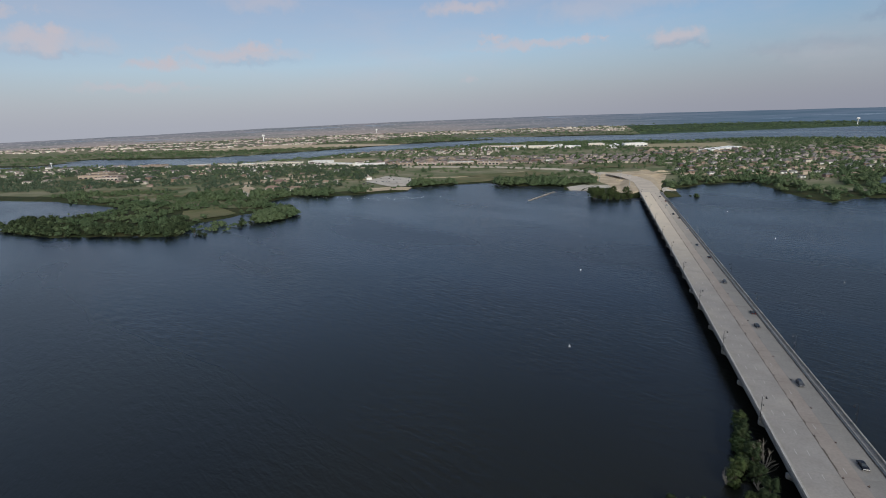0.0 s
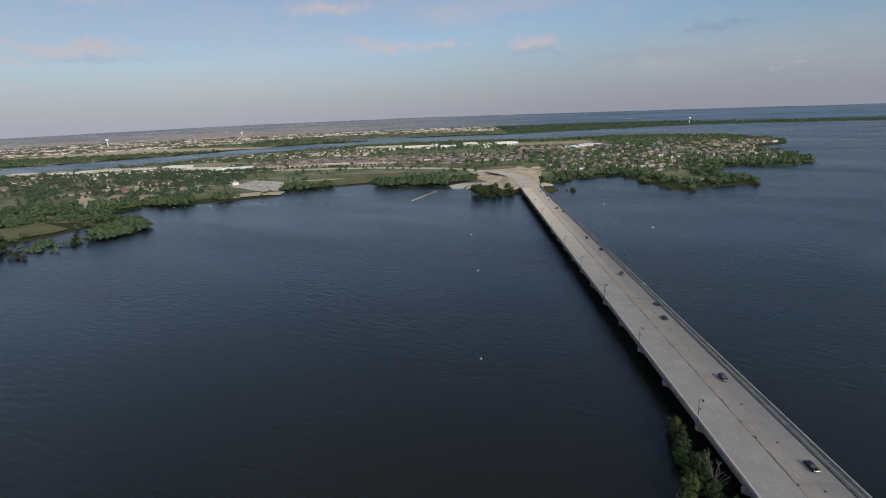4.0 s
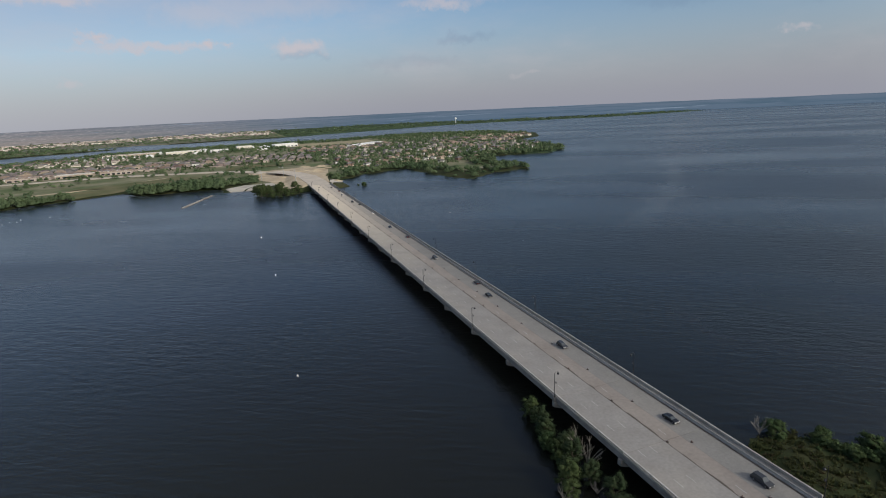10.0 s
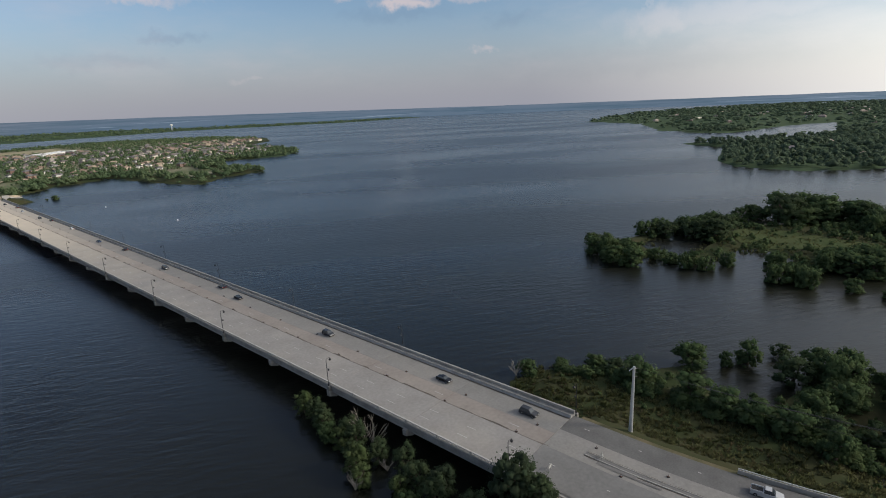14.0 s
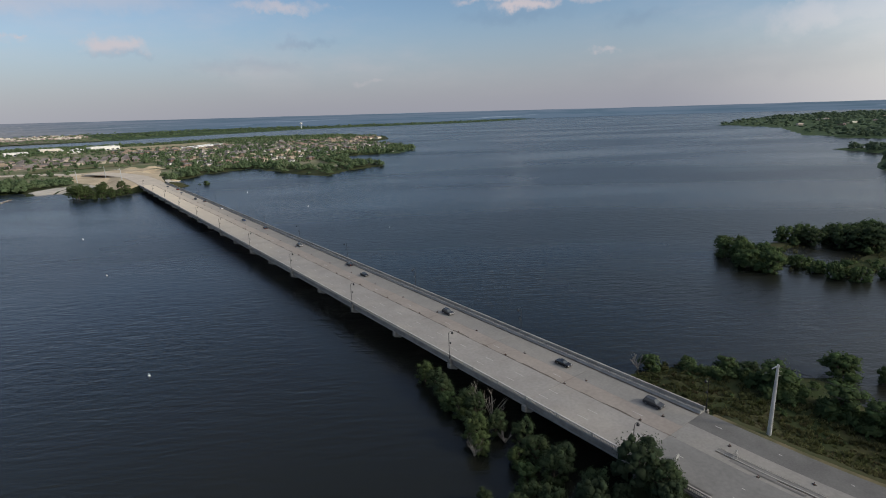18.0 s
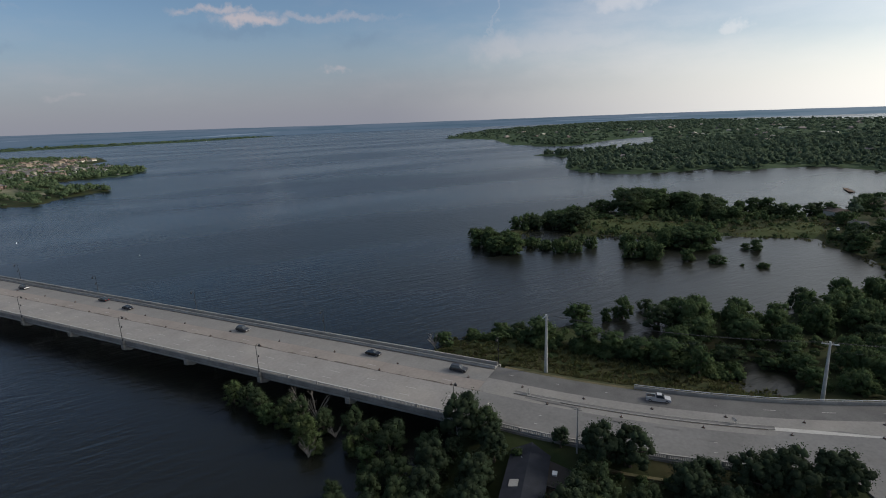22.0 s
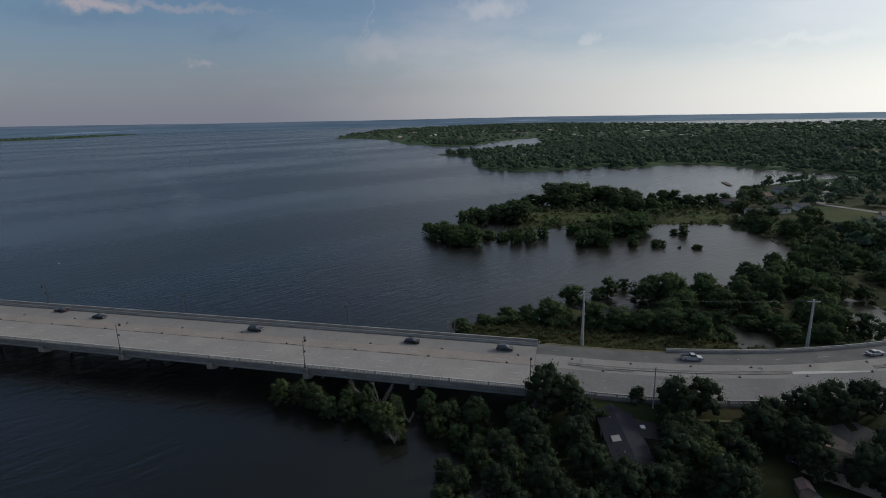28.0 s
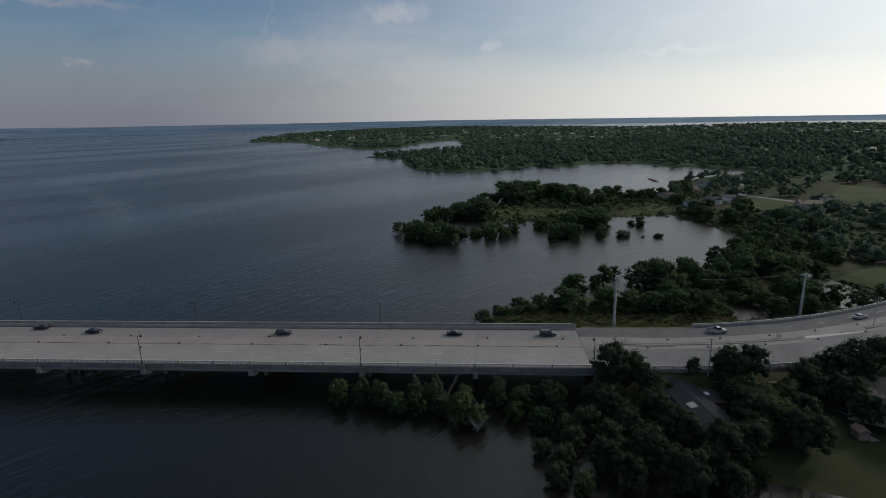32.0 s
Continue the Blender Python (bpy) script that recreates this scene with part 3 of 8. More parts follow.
EARTH = material("dark_churned_earth", (0.075, 0.06, 0.042), (0.04, 0.042, 0.024), rough=0.95, spec=0.1, scale=0.15, fine=1.2, bump=0.3)
FAR_ROOF = material("mixed_shingle", (0.29, 0.24, 0.205), (0.19, 0.165, 0.15), rough=0.9, scale=0.02, fine=0.3, spread=0.45)
DUSK_ROOF = material("slate_shingle", (0.13, 0.12, 0.12), (0.22, 0.19, 0.17), rough=0.9, scale=0.03, fine=0.4, spread=0.4)
BROWN_ROOF = material("old_brown_shingle", (0.034, 0.03, 0.028), (0.024, 0.021, 0.02), rough=0.9, scale=0.5, fine=4)
ROOFS = [material("brown_shingle", (0.19, 0.135, 0.10), (0.14, 0.10, 0.075), rough=0.9, scale=0.4, fine=3, obvar=0.3), material("grey_shingle", (0.16, 0.155, 0.15), (0.12, 0.115, 0.11), rough=0.9, scale=0.4, fine=3, obvar=0.3),
         material("tan_shingle", (0.30, 0.23, 0.17), (0.23, 0.18, 0.13), rough=0.9, scale=0.4, fine=3, obvar=0.25), material("red_tile", (0.24, 0.165, 0.135), (0.18, 0.125, 0.10), rough=0.85, scale=0.4, fine=3, obvar=0.2)]
WALLS = [material("tan_brick", (0.42, 0.35, 0.28), (0.33, 0.27, 0.215), rough=0.9, scale=0.6, fine=5, obvar=0.25), material("red_brick", (0.28, 0.19, 0.15), (0.22, 0.15, 0.115), rough=0.9, scale=0.6, fine=5, obvar=0.25),
         material("cream_siding", (0.68, 0.63, 0.53), (0.58, 0.54, 0.46), rough=0.8, scale=0.5, fine=4, obvar=0.15), material("white_siding", (0.78, 0.77, 0.73), (0.68, 0.67, 0.64), rough=0.7, scale=0.5, fine=4)]
WHITE_ROOF = material("white_membrane", (0.80, 0.80, 0.78), (0.68, 0.68, 0.66), rough=0.6, scale=0.05, fine=0.6)
DARK_ROOF = material("charcoal_shingle", (0.032, 0.035, 0.045), (0.024, 0.027, 0.034), rough=0.9, scale=0.5, fine=4, bump=0.3, spec=0.15)
GLASS = material("window_glass", (0.03, 0.04, 0.05), rough=0.08, scale=1, fine=3, spec=0.8)
RUBBER = material("tyre_rubber", (0.02, 0.02, 0.02), rough=0.9, scale=2, fine=8)
CHROME = material("bright_metal", (0.6, 0.6, 0.62), rough=0.3, scale=2, fine=8, metal=0.9)
RED_LENS = material("red_lens", (0.35, 0.02, 0.02), rough=0.2, scale=2, fine=8)
ORANGE = material("faded_orange", (0.11, 0.045, 0.025), (0.07, 0.035, 0.025), rough=0.7, scale=1.5, fine=6)
CARS = {n: material(n + "_car_paint", c, [v * 0.9 for v in c], rough=0.25, scale=0.5, fine=3, spec=0.6) for n, c in
        (("white", (0.75, 0.75, 0.74)), ("black", (0.015, 0.015, 0.017)), ("silver", (0.45, 0.46, 0.47)), ("dark_grey", (0.05, 0.052, 0.056)), ("maroon", (0.10, 0.02, 0.018)), ("blue", (0.03, 0.05, 0.10)))}
SUBURB = material("suburb_ground", (0.165, 0.145, 0.10), (0.10, 0.12, 0.055), rough=0.95, scale=0.006, fine=0.05, detail=8)
HAZE = glow_material("hazy_shore_glow", (0.36, 0.315, 0.30), (0.135, 0.195, 0.275), (0.26, 0.34, 0.42), 1.0)


# ======== mesh helpers ========
def ob_from(name, verts, faces, mat, smooth=False, parent=None, label=""):
    me = bpy.data.meshes.new(name)
    me.from_pydata([tuple(v) for v in verts], [], [tuple(f) for f in faces])
    for mm in (mat if isinstance(mat, (list, tuple)) else [mat]):
        me.materials.append(mm)
    if smooth:
        me.polygons.foreach_set("use_smooth", [True] * len(me.polygons))
    me.update()
    ob = new(name, me)
    if parent is not None:
        ob.parent = parent
    if label:
        ob["label"] = label
    return ob


def mesh_np(name, v, f, mat, smooth=False):
    """A mesh from arrays: v (n,3), f (m,3) or (m,4)."""
    me = bpy.data.meshes.new(name)
    k = f.shape[1]
    me.vertices.add(len(v)); me.loops.add(f.size); me.polygons.add(len(f))
    me.vertices.foreach_set("co", np.ascontiguousarray(v, dtype=np.float32).ravel())
    me.loops.foreach_set("vertex_index", np.ascontiguousarray(f, dtype=np.int32).ravel())
    me.polygons.foreach_set("loop_start", np.arange(0, f.size, k, dtype=np.int32))
    me.polygons.foreach_set("use_smooth", np.full(len(f), smooth))
    me.materials.append(mat)
    me.update(calc_edges=True)
    me.validate()
    return me


class Kit:
    """Collects boxes, prisms and tubes into one mesh."""

    def __init__(self):
        self.v, self.f = [], []

    def add(self, verts, faces):
        o = len(self.v)
        self.v += [tuple(p) for p in verts]
        self.f += [tuple(i + o for i in q) for q in faces]
        return self

    def box(self, x0, x1, y0, y1, z0, z1, bevel=0.0):
        if bevel <= 0:
            return self.add([(x0, y0, z0), (x1, y0, z0), (x1, y1, z0), (x0, y1, z0), (x0, y0, z1), (x1, y0, z1), (x1, y1, z1), (x0, y1, z1)],
                            [(3, 2, 1, 0), (4, 5, 6, 7), (0, 1, 5, 4), (1, 2, 6, 5), (2, 3, 7, 6), (3, 0, 4, 7)])
        b = bevel
        ring = [(x0 + b, y0), (x1 - b, y0), (x1, y0 + b), (x1, y1 - b), (x1 - b, y1), (x0 + b, y1), (x0, y1 - b), (x0, y0 + b)]
        cx, cy = (x0 + x1) / 2, (y0 + y1) / 2
        sx, sy = 1 - 2 * b / (x1 - x0), 1 - 2 * b / (y1 - y0)
        top = [(cx + (x - cx) * sx, cy + (y - cy) * sy) for x, y in ring]
        vs = [(x, y, z0) for x, y in ring] + [(x, y, z1 - b) for x, y in ring] + [(x, y, z1) for x, y in top]
        fs = [tuple(range(7, -1, -1)), tuple(range(16, 24))]
        for lv in (0, 8):
            fs += [(lv + i, lv + (i + 1) % 8, lv + 8 + (i + 1) % 8, lv + 8 + i) for i in range(8)]
        return self.add(vs, fs)

    def tube(self, pts, radii, n=8):
        pts = [Vector(p) for p in pts]
        vs, fs = [], []
        for i, p in enumerate(pts):
            d = (pts[min(i + 1, len(pts) - 1)] - pts[max(i - 1, 0)]).normalized()
            a = d.orthogonal().normalized()
            b = d.cross(a)
            vs += [p + (a * math.cos(t * 2 * math.pi / n) + b * math.sin(t * 2 * math.pi / n)) * radii[i] for t in range(n)]
        for i in range(len(pts) - 1):
            fs += [(i * n + t, i * n + (t + 1) % n, (i + 1) * n + (t + 1) % n, (i + 1) * n + t) for t in range(n)]
        fs += [tuple(range(n - 1, -1, -1)), tuple((len(pts) - 1) * n + t for t in range(n))]
        return self.add(vs, fs)

    def profile(self, prof, rows):
        """Sweeps the closed profile [(u, z)] along rows of (x, y, nx, ny): u along the normal."""
        n = len(prof)
        vs = [(x + nx * u, y + ny * u, z + dz) for x, y, nx, ny, dz in rows for u, z in prof]
        fs = []
        for i in range(len(rows) - 1):
            fs += [(i * n + t, i * n + (t + 1) % n, (i + 1) * n + (t + 1) % n, (i + 1) * n + t) for t in range(n)]
        fs += [tuple(range(n - 1, -1, -1)), tuple((len(rows) - 1) * n + t for t in range(n))]
        return self.add(vs, fs)

    def make(self, name, mat, parent=None, label="", smooth=False):
        return ob_from(name, self.v, self.f, mat, smooth, parent, label)


def thing(name, label, category, group="", kind="", at=(0, 0, 0)):
    e = new(name)
    e.location = at
    return tagged(e, label, category, group, kind)


# ======== plan of land and water ========
NORTH_S = [(-3500, 600), (-950, 560), (-856, 527), (-759, 508), (-746, 461), (-806, 430), (-770, 335), (-654, 314), (-585, 329), (-516, 333), (-503, 340),
           (-513, 363), (-537, 405), (-533, 420), (-516, 452), (-510, 482), (-498, 486), (-480, 455), (-462, 420), (-449, 415), (-436, 440), (-433, 477), (-480, 520), (-545, 560)] + [(-539, 640), (-480, 634), (-435, 652), (-358, 697),
           (-372, 746), (-241, 813), (-213, 765), (-110, 757), (-108, 712), (-74, 708), (-58, 632), (-21, 622), (0, 648), (30, 665), (49, 723),
           (105, 782), (183, 815), (188, 743), (198, 648), (214, 606), (270, 648), (332, 655), (352, 698), (333, 770), (391, 898), (494, 863)]
NORTH_N = [(577, 928), (640, 1069), (650, 1289), (787, 1387), (902, 1598), (860, 1900), (538, 2120), (224, 2028), (60, 2110), (-290, 2170), (-509, 2070),
           (-790, 1790), (-935, 1570), (-1091, 1345), (-1184, 1268), (-1629, 1262), (-1827, 1240), (-1990, 1225), (-3500, 1180)]
FAR_N = [(-4700, 1250), (-1950, 1275), (-1990, 1440), (-2084, 1610), (-1833, 1560), (-1494, 1580), (-1369, 1690), (-1230, 1860), (-1090, 2030), (-983, 2280), (-760, 2440), (-580, 2520), (-560, 2600), (-700, 2690), (-820, 2800), (-700, 2900), (-480, 2880), (-350, 2760), (103, 2720), (457, 2830),
         (829, 2960), (1249, 3100), (1567, 2960), (2136, 2670), (2900, 2720), (2750, 2960), (2200, 3080), (1600, 3500), (1300, 4700), (-4700, 4700)]
SOUTH_E = [(1768, 864), (1603, 604), (1246, 420), (1174, 282), (1191, 244), (1462, 183), (1591, 103), (1120, 60), (1010, 150), (900, 262), (850, 174),
           (658, 134), (602, 99), (589, 31), (627, -26), (659, -42), (629, -77), (671, -125), (690, -181), (617, -234), (540, -330), (505, -240), (440, -170),
           (365, -140), (335, -112), (352, -95), (355, -27), (330, 18), (308, 30), (285, 58), (246, 66), (214, 82), (187, 72), (178, 45), (200, 36), (189, 18)]
SOUTH_W = [(222, 8), (201, -11), (194, -27), (220, -41), (248, -58), (253, -99), (215, -118), (183, -122), (169, -105), (142, -86), (118, -70), (114, -37), (101, -30),
           (103, -4), (89, -4), (79, 4), (68, 15), (56, 27), (42, 30), (29, 14), (27, -3), (0, -1), (-14, 1), (-27, 2), (-33, -10), (-36, -32), (-40, -46), (-40, -60), (-42, -110),
           (-80, -220), (-300, -600), (-1500, -3000), (-1500, -4700), (2700, -4700), (2867, -1551), (2682, -807), (3300, -300), (3900, 100), (3700, 700), (3000, 1000), (2343, 1032)]
LANDS = [NORTH_S + NORTH_N, FAR_N, SOUTH_E + SOUTH_W]
POOLS = [(232, 42, 17, 11), (212, -1, 18, 9), (91, -25, 12, 9), (63, -66, 8, 7), (84, -111, 17, 7), (300, 40, 16, 7), (330, 20, 14, 5), (178, -140, 14, 6), (-865, 448, 135, 84)]  # flooded hollows: x, y, half sizes
POLY = [np.array(p, float) for p in LANDS]


def shore_distance(x, y):
    """Signed distance to the nearest shore, positive on land."""
    x, y = np.asarray(x, float).ravel(), np.asarray(y, float).ravel()
    best = np.full(len(x), 1e9)
    inside = np.zeros(len(x), bool)
    for p in POLY:
        q = np.roll(p, -1, axis=0)
        inn = np.zeros(len(x), bool)
        for (ax, ay), (bx, by) in zip(p, q):
            dx, dy = bx - ax, by - ay
            t = np.clip(((x - ax) * dx + (y - ay) * dy) / (dx * dx + dy * dy), 0, 1)
            best = np.minimum(best, np.hypot(x - ax - t * dx, y - ay - t * dy))
            if ay != by:
                inn ^= ((ay > y) != (by > y)) & (x < ax + (y - ay) * dx / dy)
        inside |= inn
    d = np.where(inside, best, -best)
    for px, py, rx, ry in POOLS:
        e = (np.hypot((x - px) / rx, (y - py) / ry) - 1) * min(rx, ry)
        d = np.where(inside, np.minimum(d, e), d)
    return d


def wobble(x, y, s, seed=0):
    """Smooth noise between about -1 and 1 from a few sines."""
    r = np.random.RandomState(seed)
    out = np.zeros(np.shape(x))
    for k in range(6):
        a, ph, fr = r.rand() * 6.28, r.rand() * 6.28, (0.6 + 1.6 * r.rand()) / s
        out += np.sin((x * math.cos(a) + y * math.sin(a)) * fr * 6.28 + ph)
    return out / 3.2


def road_shift(y):
    """The causeway bends to +x south of the bridge."""
    s = np.maximum(0.0, -np.asarray(y, float) - 12.0)
    return np.where(s < 130, 0.0026 * s * s, 0.0026 * 130 * 130 + 0.676 * (s - 130))


DECK = 7.5


def road_level(y):
    y = np.asarray(y, float)
    return DECK - 0.9 * np.clip((-y - 5) / 60, 0, 1)


SIDE_ROAD = [(22, -79, 6.6), (9, -85, 6.59), (3, -88.5, 6.45), (-3, -94, 5.9), (-14, -106, 4.5), (-26, -122, 3.5), (-60, -166, 3.0)]


def side_bank(x, y):
    """Height of the bank that carries the side road of the junction."""
    out = np.full(np.shape(x), -9.0)
    for (ax, ay, az), (bx, by, bz) in zip(SIDE_ROAD[:-1], SIDE_ROAD[1:]):
        dx, dy = bx - ax, by - ay
        t = np.clip(((x - ax) * dx + (y - ay) * dy) / (dx * dx + dy * dy), 0, 1)
        d = np.hypot(x - ax - t * dx, y - ay - t * dy)
        out = np.maximum(out, az + (bz - az) * t - 0.3 - 0.3 * np.maximum(0, d - 8.5))
    return out


def ground_z(x, y):
    x, y = np.asarray(x, float), np.asarray(y, float)
    d = shore_distance(x, y).reshape(x.shape) + 2.5 * wobble(x, y, 45, 3) * np.clip(np.hypot(x, y) / 300, 0.5, 1)
    d = d - 6.0 * np.clip((x - 40) / 30, 0, 1) * (x < 460) * (y > -190) * (y < 110)   # flooded fringe of the spits
    far = np.clip(d / 260, 0, 1)
    z = np.clip(d * 0.16, -2.5, 1.4) + far * 5 + np.where(d > 6, 0.35 * wobble(x, y, 70, 5), 0)
    # embankment of the causeway, and of the far approach
    u = x - road_shift(y)
    out = np.maximum(np.maximum(-1.5 - u, u - 29.5), 0)
    bank = road_level(y) - 0.35 - 0.45 * out
    z = np.where((y < -1) & (y > -420), np.maximum(z, bank), z)
    z = np.where((y < -50) & (y > -175), np.maximum(z, side_bank(x, y)), z)
    un = np.maximum(np.maximum(-8 - x, x - 34), 0) + np.maximum(0, 652 - y) * 2 + np.maximum(0, y - 820) * 0.3
    z = np.where(y > 642, np.maximum(z, DECK - 0.7 - 0.32 * un), z)
    return z


def gz(x, y):
    return float(ground_z(np.array([x]), np.array([y]))[0])


def axis(cuts):
    """Coordinates with the given spacings: [(start, end, step)]."""
    out = [np.arange(a, b, s) for a, b, s in cuts]
    return np.concatenate(out + [[cuts[-1][1]]])


def build_ground():
    xs = axis([(-4800, -1200, 80), (-1200, -140, 14), (-140, 150, 3.0), (150, 420, 6.0), (420, 1000, 14), (1000, 4800, 70)])
    ys = axis([(-4700, -400, 120), (-400, -180, 12), (-180, 130, 3.0), (130, 300, 9), (300, 900, 8.0), (900, 1700, 20), (1700, 4800, 60)])
    gx, gy = np.meshgrid(xs, ys)
    z = ground_z(gx, gy)
    v = np.stack([gx.ravel(), gy.ravel(), z.ravel()], 1)
    nx, ny = len(xs), len(ys)
    i = (np.arange(ny - 1)[:, None] * nx + np.arange(nx - 1)[None]).ravel()
    f = np.stack([i, i + 1, i + 1 + nx, i + nx], 1)
    me = mesh_np("ground", v, f, GROUND, True)
    me.materials.append(PARK)
    me.materials.append(UNDERGROWTH)
    town = ((v[f[:, 0], 1] > 500) & (shore_distance(v[f[:, 0], 0], v[f[:, 0], 1]) > 40) & ~((v[f[:, 0], 0] > 150) & (v[f[:, 0], 1] > 1900)))
    east = (v[f[:, 0], 0] > 440) & (v[f[:, 0], 1] < 1000) | (v[f[:, 0], 0] > 150) & (v[f[:, 0], 1] > 1900)
    me.polygons.foreach_set("material_index", np.where(east, 2, town).astype(np.int32))
    tagged(new("ground", me), "uneven grassy lakeside ground with patches of bare soil", "ground", kind="structure")


build_ground()
ob = ob_from("water", [(-4900, -4900, 0), (4900, -4900, 0), (4900, 4900, 0), (-4900, 4900, 0)], [(0, 1, 2, 3)], WATER)
tagged(ob, "dark rippled lake water spreading to the horizon", "water", kind="structure")


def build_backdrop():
    """Added glowing ring for the plain and the open lake beyond the modelled land, out to the horizon."""
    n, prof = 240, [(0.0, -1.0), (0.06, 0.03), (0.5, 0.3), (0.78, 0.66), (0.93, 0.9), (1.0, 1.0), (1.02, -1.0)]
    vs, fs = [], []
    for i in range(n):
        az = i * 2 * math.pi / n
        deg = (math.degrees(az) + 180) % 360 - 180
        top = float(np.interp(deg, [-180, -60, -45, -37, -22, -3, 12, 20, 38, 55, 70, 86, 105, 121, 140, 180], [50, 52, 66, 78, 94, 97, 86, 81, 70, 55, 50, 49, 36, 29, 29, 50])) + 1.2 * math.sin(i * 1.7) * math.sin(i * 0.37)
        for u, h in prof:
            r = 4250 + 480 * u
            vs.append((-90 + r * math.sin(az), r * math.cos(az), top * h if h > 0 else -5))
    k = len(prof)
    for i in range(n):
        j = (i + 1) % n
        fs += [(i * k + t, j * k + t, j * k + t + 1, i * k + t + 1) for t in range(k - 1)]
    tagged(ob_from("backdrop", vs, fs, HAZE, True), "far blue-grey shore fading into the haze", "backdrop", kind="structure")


build_backdrop()


# ======== the bridge ========
SPAN, NSPAN = 30.5, 21
LENGTH = SPAN * NSPAN                       # 640.5 m
bridge = thing("bridge", "long concrete girder bridge with two joined carriageways over the lake", "bridge", at=(0, 0, 0))


def shared(name, me, parent, m=None):
    ob = new(name, me)
    ob.parent = parent
    if m is not None:
        ob.matrix_basis = m
    return ob


def build_bridge():
    top = DECK
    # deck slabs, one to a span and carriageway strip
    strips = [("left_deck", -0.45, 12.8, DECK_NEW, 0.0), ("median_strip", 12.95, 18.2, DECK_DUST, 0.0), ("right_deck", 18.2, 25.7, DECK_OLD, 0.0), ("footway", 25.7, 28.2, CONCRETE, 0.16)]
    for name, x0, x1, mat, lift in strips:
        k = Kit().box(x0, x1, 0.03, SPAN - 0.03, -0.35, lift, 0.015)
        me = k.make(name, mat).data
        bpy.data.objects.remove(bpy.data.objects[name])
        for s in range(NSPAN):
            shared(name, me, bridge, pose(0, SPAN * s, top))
    k = Kit().box(12.80, 12.95, 0, LENGTH, top - 0.4, top - 0.03)
    k.make("median_joint", STAIN, bridge, "dark soiled joint between the carriageways")
    # girders under each span
    g = Kit()
    g.add([(u, y, z) for y in (0.2, SPAN - 0.2) for u, z in ((-0.28, -2.1), (0.28, -2.1), (0.28, -1.85), (0.1, -1.65), (0.1, -0.6), (0.45, -0.35), (-0.45, -0.35), (-0.1, -0.6), (-0.1, -1.65), (-0.28, -1.85))],
          [tuple(range(9, -1, -1)), tuple(range(10, 20))] + [(i, (i + 1) % 10, 10 + (i + 1) % 10, 10 + i) for i in range(10)])
    me = g.make("girder", CONCRETE).data
    bpy.data.objects.remove(bpy.data.objects["girder"])
    for s in range(NSPAN):
        for x in (0.15, 3.4, 6.7, 10.0, 13.3, 16.6, 19.9, 23.2, 26.6):
            shared("girder", me, bridge, pose(x, SPAN * s, top))
    # fascia along the left edge
    k = Kit().box(-0.62, -0.45, 0.04, SPAN - 0.04, -1.2, 0.1, 0.02)
    me = k.make("fascia", FASCIA).data
    bpy.data.objects.remove(bpy.data.objects["fascia"])
    for s in range(NSPAN):
        shared("fascia", me, bridge, pose(0, SPAN * s, top))
    # bents: a cap with tapered ends on four round columns
    cap = Kit()
    prof = [(-1.4, -1.22), (-1.4, -2.75), (0.9, -3.7), (25.6, -3.7), (28.75, -2.3), (28.75, -1.0), (28.25, -1.0), (28.25, -2.15), (-0.66, -2.15), (-0.66, -1.22)]
    m = len(prof)
    cap.add([(x, y, z) for y in (-0.6, 0.6) for x, z in prof], [tuple(range(m - 1, -1, -1)), tuple(range(m, 2 * m))] + [(i, (i + 1) % m, m + (i + 1) % m, m + i) for i in range(m)])
    cap_me = cap.make("bent_cap", CONCRETE).data
    bpy.data.objects.remove(bpy.data.objects["bent_cap"])
    col_me = Kit().tube([(0, 0, -3.6), (0, 0, -10.5)], [0.55, 0.55], 14).make("column", FASCIA, smooth=False).data
    bpy.data.objects.remove(bpy.data.objects["column"])
    for s in range(1, NSPAN):
        shared("bent_cap", cap_me, bridge, pose(0, SPAN * s, top))
        for x in (8.5, 13.7, 18.9, 24.0):
            shared("column", col_me, bridge, pose(x, SPAN * s, top))
    # lamp seats on the left edge at every second bent
    seat = Kit().box(-1.35, -0.62, -0.55, 0.55, -1.2, 0.25, 0.05).make("lamp_seat", FASCIA)
    me = seat.data
    bpy.data.objects.remove(seat)
    for s in range(0, NSPAN + 1, 2):
        shared("lamp_seat", me, bridge, pose(0, SPAN * s, top))
        shared("lamp_seat", me, bridge, Matrix.Translation((27.55, SPAN * s, top)) @ pose(0, 0, 0, 0, 0, 180))
    # balustrade panels, posts and rails on the left edge
    L = SPAN / 3
    k = Kit()
    k.box(-0.42, -0.06, 0.0, L, 0.0, 0.22, 0.02)
    k.box(-0.46, -0.02, 0.0, 0.55, 0.22, 1.12, 0.03)
    nb = 24
    for i in range(nb):
        y = 0.7 + (L - 0.85) * (i + 0.5) / nb
        k.box(-0.33, -0.15, y - 0.085, y + 0.085, 0.22, 0.86)
    me = k.make("balustrade_panel", CONCRETE).data
    bpy.data.objects.remove(bpy.data.objects["balustrade_panel"])
    rail = Kit().box(-0.44, -0.04, 0.0, L, 0.86, 1.06, 0.03).make("top_rail", DECK_PALE)
    rail_me = rail.data
    bpy.data.objects.remove(rail)
    for s in range(NSPAN * 3):
        shared("balustrade_panel", me, bridge, pose(0, L * s, top))
        shared("top_rail", rail_me, bridge, pose(0, L * s, top))
    # right side: low barrier, footway, outer parapet
    bar = [(25.72, 0), (25.8, 0.25), (25.93, 0.35), (25.98, 0.82), (26.16, 0.82), (26.2, 0.0)]
